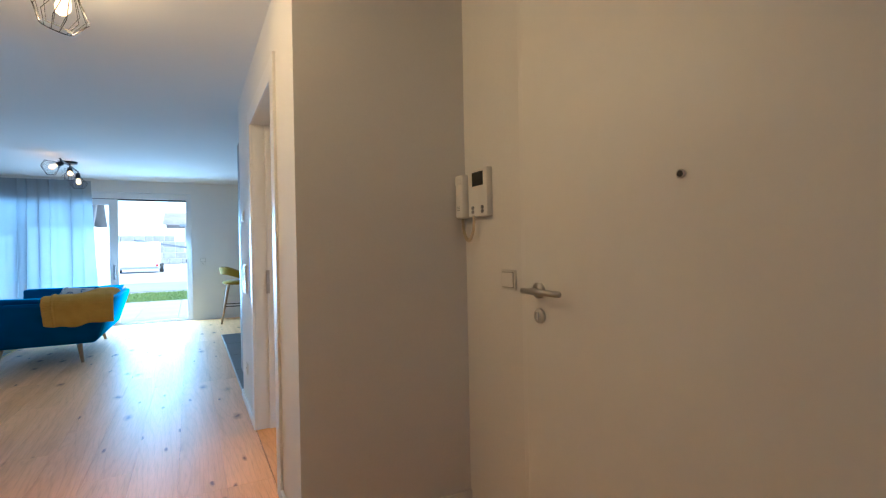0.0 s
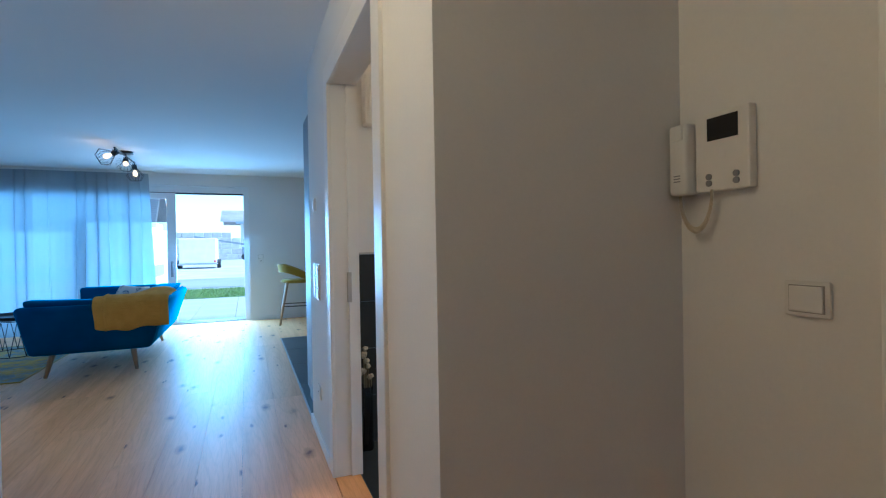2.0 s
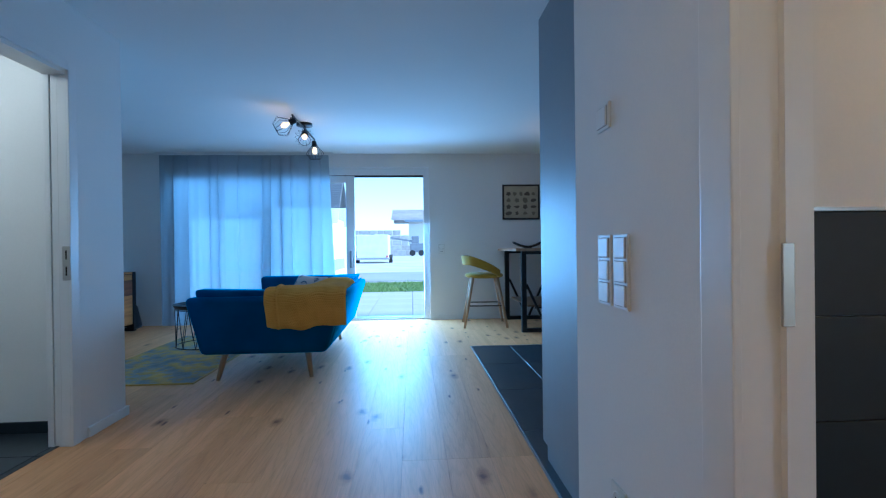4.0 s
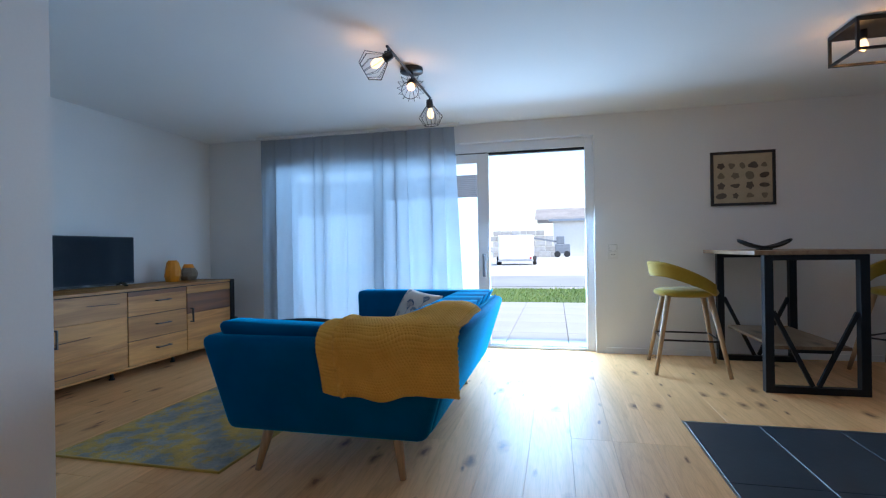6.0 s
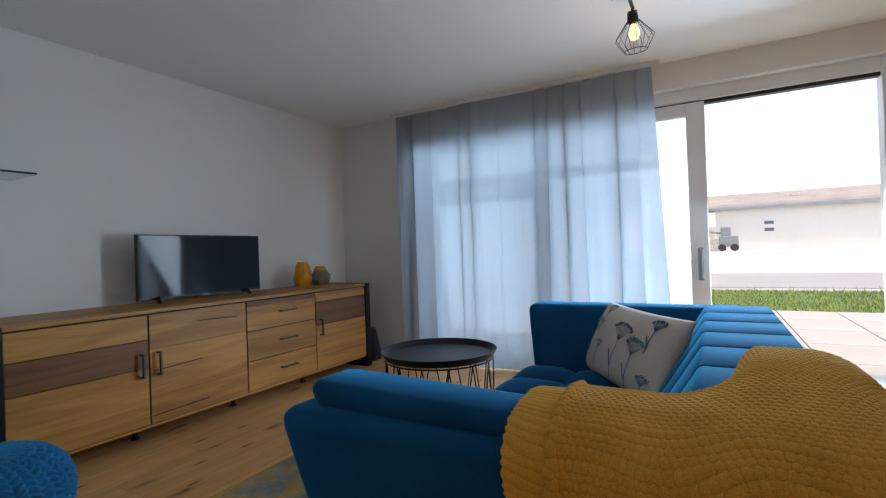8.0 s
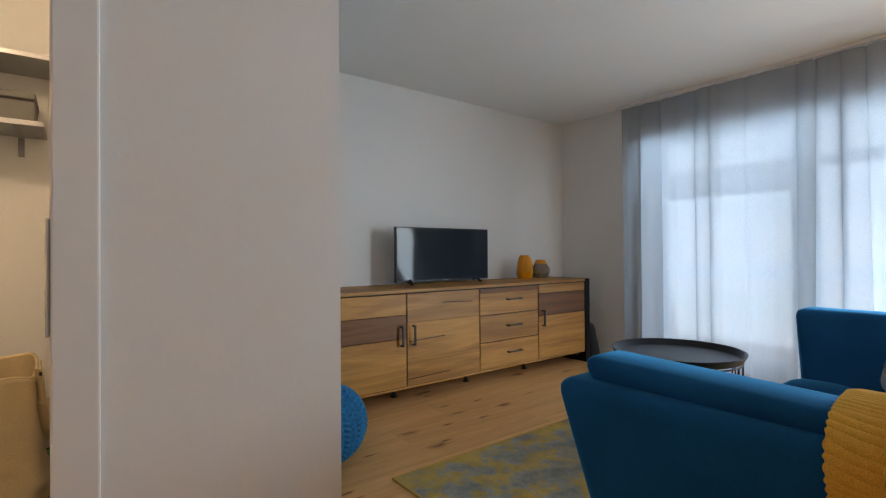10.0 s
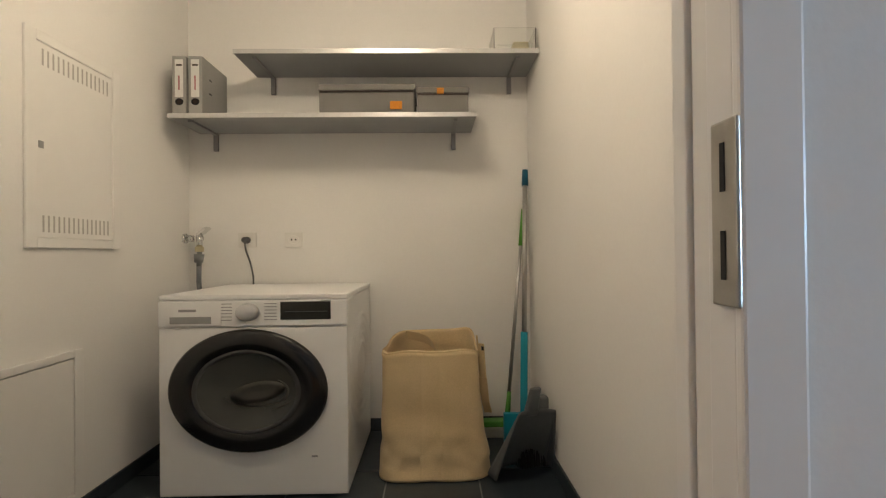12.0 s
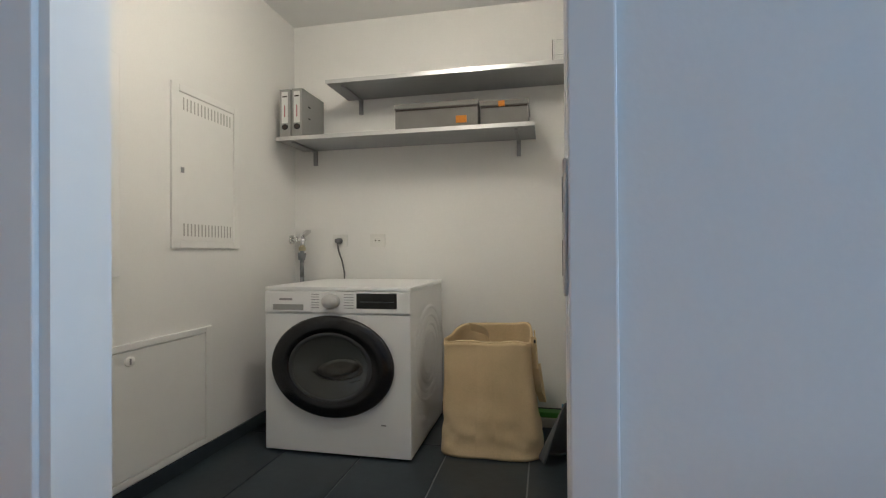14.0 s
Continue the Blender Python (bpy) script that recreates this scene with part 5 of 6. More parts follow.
make_vent()
for x in (1.335, 1.52):
    t = thing("candle_holder", "black wire geometric candle holder on the tiled ledge", "candle holder", (x, 4.27, 1.189), 0, "candle holders on the ledge")
    rings = [(0.045, 0.004), (0.075, 0.030), (0.052, 0.075)]
    for k, (r, z) in enumerate(rings):
        bm = bmesh.new()
        for i in range(6):
            a, b = 2 * math.pi * i / 6, 2 * math.pi * (i + 1) / 6
            rod(bm, (r * math.cos(a), r * math.sin(a), z), (r * math.cos(b), r * math.sin(b), z), 0.003, n=6)
            if k < 2:
                r2, z2 = rings[k + 1]
                rod(bm, (r * math.cos(a), r * math.sin(a), z), (r2 * math.cos(a), r2 * math.sin(a), z2), 0.003, n=6)
        part("wire_ring", bm, BLACKMETAL, t)
    part("candle_cup", lathe(bmesh.new(), [(0.0, 0.001), (0.03, 0.001), (0.03, 0.014), (0.0, 0.014)], 20), BLACKMETAL, t)


def make_mirror():
    t = thing("mirror", "leaning mirror with ornate tarnished silver frame", "mirror")
    t.matrix_world = pose(1.93, 4.30, 1.190, -9, 0, -6)
    silver = plain("tarnished_silver", (0.42, 0.38, 0.31), 0.38, 0.8, 0.35, 30, 0.6, 8)
    W, HH = 0.29, 0.52
    for k, (ins, d) in enumerate(((0.0, 0.0), (0.03, -0.012), (0.06, -0.004))):
        bm = box(-W + ins, -W + ins + 0.03, -0.03 + d, 0, ins, HH - ins, 0.008)
        bx(bm, W - ins - 0.03, W - ins, -0.03 + d, 0, ins, HH - ins, 0.008)
        bx(bm, -W + ins + 0.03, W - ins - 0.03, -0.03 + d, 0, ins, ins + 0.03, 0.008)
        bx(bm, -W + ins + 0.03, W - ins - 0.03, -0.03 + d, 0, HH - ins - 0.03, HH - ins, 0.008)
        part("frame_moulding", bm, silver, t)
    m, nt, b = material("mirror_silver")
    b.inputs["Metallic"].default_value, b.inputs["Roughness"].default_value, b.inputs["Base Color"].default_value = 1.0, 0.02, (0.85, 0.85, 0.84, 1)
    part("mirror_glass", box(-W + 0.09, W - 0.09, -0.012, -0.002, 0.09, HH - 0.09), m, t, "mirror glass")


make_mirror()


def make_towel():
    t = thing("hand_towel", "small beige towel hanging from a steel hook", "towel", (1.60, 4.20, 0.86))
    part("hook", rod(bmesh.new(), (0, 0, 0.15), (0, -0.045, 0.165), 0.008, n=10), STEEL, t, "steel towel hook")
    def fn(u, v):
        w = 0.012 + 0.14 * v ** 0.8
        x = (u - 0.5) * 2 * w + 0.03 * v * (1 if u > 0.5 else 0)
        y = -0.035 - 0.02 * math.sin(u * 11 + 0.5) * (0.3 + v) - 0.01 * v
        z = 0.16 - v * (0.36 - 0.16 * abs(u - 0.45) * 1.4)
        return (x, y, z)
    o = part("cloth", sheet(bmesh.new(), fn, 36, 24), cloth("beige_terry", (0.50, 0.36, 0.22), (0.42, 0.29, 0.17), 220), t, "beige terry cloth", True)
    thicken(o, 0.006, 0)


make_towel()


def make_flowers():
    t = thing("dried_flowers", "tall glass vase of dried pale flowers in the corner", "vase", (0.62, 4.13, 0.0))
    part("vase", lathe(bmesh.new(), [(0.0, 0), (0.05, 0), (0.045, 0.30), (0.05, 0.38), (0.046, 0.38), (0.041, 0.30), (0.045, 0.01), (0.0, 0.01)], 20), glass("dark_glass", (0.25, 0.28, 0.28)), t, "dark glass vase", True)
    rnd = random.Random(8)
    cream = plain("dried_petal", (0.55, 0.47, 0.32), 0.9, 0, 0.3)
    for i in range(11):
        x, y, z = rnd.uniform(-0.05, 0.05), rnd.uniform(-0.04, 0.03), rnd.uniform(0.42, 0.62)
        b = part("stem", rod(bmesh.new(), (x * 0.3, y * 0.3, 0.02), (x, y, z), 0.002, n=5), plain("dry_stem", (0.25, 0.2, 0.1), 0.9) if i == 0 else bpy.data.materials["dry_stem"], t)
        bm = bmesh.new()
        bmesh.ops.create_icosphere(bm, subdivisions=2, radius=rnd.uniform(0.012, 0.02), matrix=Matrix.Translation((x, y, z)))
        for v in bm.verts:
            v.co += Vector((rnd.uniform(-1, 1), rnd.uniform(-1, 1), rnd.uniform(-1, 1))) * 0.004
        part("flower_head", bm, cream, b, "dried cream flower head")


make_flowers()

# ---- laundry things ----
WHITEWARE = plain("white_enamel", (0.80, 0.80, 0.80), 0.28, 0, 0.03, 10, 0.02)


def make_washer():
    w = thing("washing_machine", "white front-loading washing machine with black porthole door", "washing machine", (-3.635, 4.715, 0))
    w.rotation_mode = "XYZ"
    S = 1.29
    part("cabinet", box(-0.69, -0.012, -0.378, 0.380, 0.012, 0.802, 0.008), WHITEWARE, w, "white enamel cabinet")
    part("worktop", box(-0.695, -0.002, -0.380, 0.382, 0.8025, 0.823, 0.006), WHITEWARE, w)
    part("front_panel", box(-0.012, 0.0, -0.378, 0.380, 0.012, 0.690, 0.005), WHITEWARE, w)
    part("control_panel", box(-0.012, 0.004, -0.378, 0.380, 0.695, 0.800, 0.005), WHITEWARE, w)
    for x in (-0.06, -0.62):
        for y in (-0.32, 0.32):
            part("foot", rod(bmesh.new(), (x, y, 0.0), (x, y, 0.014), 0.025, n=14), BLACKMETAL, w)
    d = part("detergent_drawer", box(0.004, 0.0065, -0.345, -0.125, 0.700, 0.795, 0.002), WHITEWARE, w, "white detergent drawer")
    part("drawer_grip", box(0.0065, 0.0075, -0.330, -0.165, 0.708, 0.736), plain("grip_shade", (0.35, 0.35, 0.35), 0.5), d, "recessed drawer grip")
    part("brand_bar", box(0.0065, 0.0072, -0.295, -0.225, 0.756, 0.766), GREYMETAL, d, "small grey emblem bar")
    bm = lathe(bmesh.new(), [(0.036, 0.0), (0.034, 0.022), (0.030, 0.026), (0.0, 0.026)], 32)
    bm.transform(pose(0.004, -0.018, 0.753, 0, 90, 0) @ Matrix.Diagonal((1, S, 1, 1)))
    k = part("program_knob", bm, plain("silver_knob", (0.6, 0.6, 0.6), 0.35, 0.3), w, "silver program knob", True)
    for side in (-1, 1):
        for i in range(6):
            part("program_mark", box(0.004, 0.0048, -0.018 + side * 0.065, -0.018 + side * 0.115, 0.720 + i * 0.013, 0.723 + i * 0.013), GREYMETAL, w)
    part("display", box(0.004, 0.0055, 0.112, 0.314, 0.720, 0.793, 0.001), plain("display_black", (0.012, 0.013, 0.013), 0.12), w, "black display")
    part("display_line", box(0.0055, 0.006, 0.13, 0.30, 0.752, 0.754), plain("dim_print", (0.15, 0.17, 0.17), 0.5), w)
    part("model_mark", box(0.004, 0.0046, 0.275, 0.315, 0.7955, 0.7985), GREYMETAL, w)
    black = plain("gloss_black", (0.008, 0.008, 0.009), 0.22, 0, 0.1, 10, 0.02)
    bm = lathe(bmesh.new(), [(0.242, 0.0), (0.248, 0.010), (0.240, 0.022), (0.205, 0.030), (0.168, 0.030), (0.160, 0.014)], 64, closed=True)
    place = pose(0.0, -0.018, 0.437, 0, 90, 0) @ Matrix.Diagonal((1, S, 1, 1))
    bm.transform(place)
    dr = part("porthole_door", bm, black, w, "glossy black door ring", True)
    bm = lathe(bmesh.new(), [(0.168, 0.029), (0.150, 0.027), (0.11, 0.018), (0.06, 0.011), (0.0, 0.008)], 56, closed=True)
    bm.transform(place)
    m, nt, b = material("porthole_glass")
    b.inputs["Base Color"].default_value, b.inputs["Roughness"].default_value = (0.052, 0.055, 0.052, 1), 0.12
    b.inputs["Coat Weight"].default_value = 1.0
    part("porthole_glass", bm, m, dr, "dark bowl glass", True)
    bm = lathe(bmesh.new(), [(0.168, 0.0295), (0.160, 0.033), (0.152, 0.0275)], 56, closed=True)
    bm.transform(place)
    part("inner_ring", bm, plain("dark_ring", (0.05, 0.05, 0.052), 0.3), dr, "grey inner ring", True)
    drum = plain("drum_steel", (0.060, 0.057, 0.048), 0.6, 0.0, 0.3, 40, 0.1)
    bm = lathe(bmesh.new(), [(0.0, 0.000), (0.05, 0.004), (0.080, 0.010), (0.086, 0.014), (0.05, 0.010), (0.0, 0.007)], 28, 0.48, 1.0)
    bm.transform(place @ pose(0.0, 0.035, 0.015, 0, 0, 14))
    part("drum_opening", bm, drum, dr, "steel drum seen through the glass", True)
    # thin raised arcs stand in for swirling reflections on the bowl glass
    for r, wide, a0, a1, turn in ((0.105, 0.016, 0.10, 0.62, 0.4), (0.130, 0.010, 0.30, 0.78, -0.5), (0.098, 0.008, -0.45, 0.30, 0.2)):
        def arc(u, v):
            a = math.pi * (a0 + (a1 - a0) * u) + turn
            k = (v - 0.5) * wide * math.sin(math.pi * u)
            return ((r + k) * 0.62 * math.cos(a), (r + k) * math.sin(a) + 0.02, 0.020 + 0.004 * math.sin(math.pi * v))
        bm = sheet(bmesh.new(), arc, 24, 4)
        bm.transform(place)
        thicken(part("glass_swirl", bm, drum, dr, "curved band modelled on the glass as a swirl reflection", True), 0.002, 0)
    part("service_mark", box(0.0, 0.001, 0.232, 0.256, 0.163, 0.170), GREYMETAL, w)
    # pressed ribs on the side
    for r in (0.10, 0.145, 0.19, 0.235):
        bm = lathe(bmesh.new(), [(r, 0.0), (r + 0.010, 0.009), (r + 0.020, 0.0)], 48, 1.25, 1.0, closed=True)
        bm.transform(pose(-0.36, 0.380, 0.45, -90, 0, 0))
        part("pressed_rib", bm, WHITEWARE, w, "", True)


make_washer()


def make_shelf(y0, y1, z, label):
    s = thing("wall_shelf", label, "shelf", (0, 0, 0), 0, "laundry shelves")
    alu = plain("grey_shelf", (0.36, 0.37, 0.38), 0.45, 0.3, 0.08, 60, 0.1)
    part("board", box(LB + 0.005, -4.026, y0, y1, z - 0.018, z, 0.002), alu, s, "grey shelf board")
    part("front_edge", box(-4.026, -4.022, y0, y1, z - 0.020, z + 0.002), plain("shelf_edge", (0.6, 0.6, 0.6), 0.3, 0.6), s, "bright metal edge")
    for y in (y0 + 0.09, y1 - 0.10):
        bm = box(LB + 0.001, LB + 0.020, y - 0.012, y + 0.012, z - 0.115, z - 0.0185, 0.002)
        bx(bm, LB + 0.02, -4.06, y - 0.010, y + 0.010, z - 0.030, z - 0.0185, 0.002)
        part("bracket", bm, GREYMETAL, s, "grey metal bracket")


make_shelf(4.165, 5.666, 1.672, "grey wall shelf holding binders and boxes")
make_shelf(4.482, 5.980, 1.984, "grey upper wall shelf holding a clear box")


def make_binder(y, label):
    b = thing("binder", label, "binder", (-4.045, y, 1.6745), 0, "binders on the shelf")
    grey = plain("binder_grey", (0.32, 0.32, 0.31), 0.7, 0, 0.1)
    part("cover", box(-0.285, 0.0, -0.034, 0.034, 0.0, 0.287, 0.004), grey, b)
    part("label_strip", box(0.0, 0.001, -0.020, 0.020, 0.085, 0.270), plain("label_white", (0.75, 0.75, 0.73), 0.7), b, "white spine label")
    part("print_bar", box(0.001, 0.0016, -0.014, 0.014, 0.238, 0.246), DARKGAP, b)
    part("print_bar", box(0.001, 0.0016, -0.003, 0.003, 0.12, 0.19), plain("red_print", (0.4, 0.1, 0.12), 0.7), b)
    bm = lathe(bmesh.new(), [(0.010, 0.0), (0.016, 0.003), (0.017, 0.0)], 20, 1.0, 1.2, closed=True)
    bm.transform(pose(0.0, 0, 0.062, 0, 90, 0))
    part("finger_ring", bm, BLACKMETAL, b, "black finger hole ring", True)
    part("finger_hole", rod(bmesh.new(), (0.0, 0, 0.062), (0.0008, 0, 0.062), 0.012, n=18), DARKGAP, b)
    for z in (0.12, 0.19):
        part("rivet", box(-0.10, -0.075, 0.034, 0.036, z, z + 0.008, 0.002), BLACKMETAL, b)


make_binder(4.212, "grey lever-arch binder with white spine label on the shelf")
make_binder(4.290, "grey lever-arch binder with white spine label beside another")
FELT = cloth("grey_felt_box", (0.21, 0.205, 0.195), (0.17, 0.165, 0.155), 350, 0.95, 0.1, 0.4)
ORANGE = cloth("orange_leather", (0.60, 0.24, 0.035), (0.5, 0.19, 0.03), 150)


def make_storage_box(y0, y1, h, tag, label):
    b = thing("storage_box", label, "storage box", (-4.06, (y0 + y1) / 2, 1.6745), 0, "felt boxes on the shelf")
    w = (y1 - y0) / 2
    part("body", box(-0.27, -0.003, -w + 0.004, w - 0.004, 0.0, h - 0.03, 0.004), FELT, b)
    part("lid", box(-0.274, 0.003, -w, w, h - 0.0295, h, 0.004), FELT, b, "grey felt lid")
    part("lid_shadow_seam", box(-0.002, 0.0005, -w + 0.006, w - 0.006, h - 0.040, h - 0.032), DARKGAP, b)
    part("leather_tag", box(-0.002, 0.005, tag[0], tag[1], tag[2], tag[3], 0.002), ORANGE, b, "orange leather tag")


make_storage_box(4.885, 5.365, 0.150, (0.115, 0.175, 0.025, 0.065), "long grey felt storage box with orange tag")
make_storage_box(5.372, 5.635, 0.135, (-0.03, 0.005, 0.100, 0.130), "small grey felt storage box with orange tab")


def make_clear_box():
    g = glass("clear_plastic", (0.95, 0.96, 0.95), 0.08, 1.12)
    b = thing("clear_box", "transparent plastic box with bits inside on the shelf", "storage box", (-4.15, 5.865, 1.986))
    bm = box(-0.10, 0.10, -0.105, 0.105, 0.0, 0.005)
    for a in ((-0.10, -0.097, -0.105, 0.105), (0.097, 0.10, -0.105, 0.105), (-0.097, 0.097, -0.105, -0.102), (-0.097, 0.097, 0.102, 0.105)):
        bx(bm, *a, 0.005, 0.115)
    part("box_wall", bm, g, b)
    part("cream_block", box(-0.05, 0.05, 0.0, 0.08, 0.006, 0.07, 0.01), plain("cream_card", (0.65, 0.58, 0.42), 0.8), b, "cream coloured block inside")


make_clear_box()


def make_panel(x0, x1, z0, z1, label, slots=True, proud=0.012):
    p = thing("wall_panel", label, "access panel")
    y = LS
    bm = box(x0, x0 + 0.045, y, y + proud, z0, z1, 0.004)
    bx(bm, x1 - 0.045, x1, y, y + proud, z0, z1, 0.004)
    bx(bm, x0 + 0.045, x1 - 0.045, y, y + proud, z0, z0 + 0.035, 0.004)
    bx(bm, x0 + 0.045, x1 - 0.045, y, y + proud, z1 - 0.035, z1, 0.004)
    part("frame", bm, TRIM, p, "white metal frame")
    d = part("panel_door", box(x0 + 0.047, x1 - 0.047, y, y + proud - 0.004, z0 + 0.037, z1 - 0.037, 0.002), TRIM, p, "white sheet metal door")
    if slots:
        n = 15
        for zz in (z0 + 0.055, z1 - 0.115):
            for i in range(n):
                x = x0 + 0.075 + i * (x1 - x0 - 0.15) / (n - 1)
                part("slot", box(x - 0.004, x + 0.004, y + proud - 0.004, y + proud - 0.0035, zz, zz + 0.058), plain("slot_shade", (0.48, 0.47, 0.44), 0.8) if "slot_shade" not in bpy.data.materials else bpy.data.materials["slot_shade"], d)
    part("latch", box(x1 - 0.075, x1 - 0.055, y + proud - 0.004, y + proud - 0.001, (z0 + z1) / 2 - 0.03, (z0 + z1) / 2 - 0.005, 0.001), GREYMETAL, d)
    return p


make_panel(-3.755, -3.277, 1.015, 1.760, "white slotted metal access panel in the wall")
make_panel(-3.013, -2.535, 0.902, 1.765, "white metal fuse box panel in the wall", False)


def make_low_panel():
    p = thing("low_wall_panel", "low white metal heating manifold panel set in the wall", "access panel")
    X0, X1, Z0, Z1, Y = -3.532, -2.45, 0.078, 0.637, LS
    bm = box(X0, X0 + 0.045, Y, Y + 0.014, Z0, Z1, 0.004)
    bx(bm, X1 - 0.045, X1, Y, Y + 0.014, Z0, Z1, 0.004)
    bx(bm, X0 + 0.045, X1 - 0.045, Y, Y + 0.014, Z1 - 0.028, Z1, 0.004)
    bx(bm, X0 + 0.045, X1 - 0.045, Y, Y + 0.014, Z0, Z0 + 0.028, 0.004)
    part("frame", bm, TRIM, p, "white metal frame")
    d = part("panel_door", box(X0 + 0.047, X1 - 0.047, Y, Y + 0.010, Z0 + 0.031, Z1 - 0.031, 0.002), TRIM, p, "white sheet metal door")
    bm = lathe(bmesh.new(), [(0.0, 0.004), (0.016, 0.004), (0.020, 0.0)], 24, 1.3, 1.0)
    bm.transform(pose(-3.055, Y + 0.010, 0.565, -90, 0, 0))
    k = part("lock", bm, TRIM, d, "round turn lock", True)
    part("lock_slot", box(-3.059, -3.051, Y + 0.014, Y + 0.0155, 0.553, 0.577), GREYMETAL, d)


make_low_panel()


def make_tap():
    t = thing("water_tap", "chrome washing machine tap with grey hose", "tap", (-4.305, LS, 1.075))
    part("flange", rod(bmesh.new(), (0, 0.0, 0), (0, 0.010, 0), 0.028, n=20), CHROME, t, "chrome flange", True)
    bm = rod(bmesh.new(), (0, 0.010, 0), (0.012, 0.105, 0), 0.012, n=14)
    rod(bm, (0.010, 0.085, 0.022), (0.010, 0.085, -0.045), 0.016, n=14)
    rod(bm, (0.012, 0.03, 0), (0.012, 0.055, 0), 0.018, n=8)
    part("valve", bm, CHROME, t, "chrome valve body", True)
    bm = beam(bmesh.new(), (0.010, 0.085, 0.020), (0.030, 0.140, 0.055), 0.040, 0.014)
    beam(bm, (0.010, 0.085, 0.010), (0.010, 0.085, 0.030), 0.024, 0.024)
    part("tap_lever", bm, CHROME, t, "chrome lever")
    part("nut", rod(bmesh.new(), (0.010, 0.085, -0.045), (0.010, 0.085, -0.072), 0.023, n=8), plain("brass_cream", (0.55, 0.48, 0.30), 0.4), t, "cream coupling nut")
    part("stop_valve", rod(bmesh.new(), (0.008, 0.082, -0.085), (0.006, 0.078, -0.130), 0.027, 0.022, n=14), plain("grey_hose", (0.24, 0.25, 0.26), 0.5), t, "grey hose coupling", True)
    bm = bmesh.new()
    pts = [Vector((0.010, 0.085, -0.072)), Vector((0.006, 0.080, -0.15)), Vector((0.004, 0.078, -0.24)), Vector((-0.004, 0.085, -0.36)), Vector((-0.010, 0.10, -0.60))]
    for a, b in zip(pts, pts[1:]):
        rod(bm, a, b, 0.013, n=12)
    part("hose", bm, bpy.data.materials["grey_hose"], t, "grey inlet hose", True)
    c = thing("power_cord", "grey power plug and cord behind the washing machine", "cord", (LB + 0.014, 4.42, 1.065))
    part("plug", rod(bmesh.new(), (-0.003, 0, 0), (0.042, 0, 0.0), 0.020, 0.015, 16), plain("grey_plug", (0.12, 0.12, 0.12), 0.5), c, "grey plug", True)
    bm = bmesh.new()
    pts = [Vector((0.035, 0.0, -0.01)), Vector((0.045, 0.012, -0.06)), Vector((0.04, 0.035, -0.13)), Vector((0.03, 0.045, -0.20)), Vector((0.025, 0.045, -0.29))]
    for a, b in zip(pts, pts[1:]):
        rod(bm, a, b, 0.005, n=8)
    part("cable", bm, bpy.data.materials["grey_plug"], c, "thin grey cable", True)


make_tap()


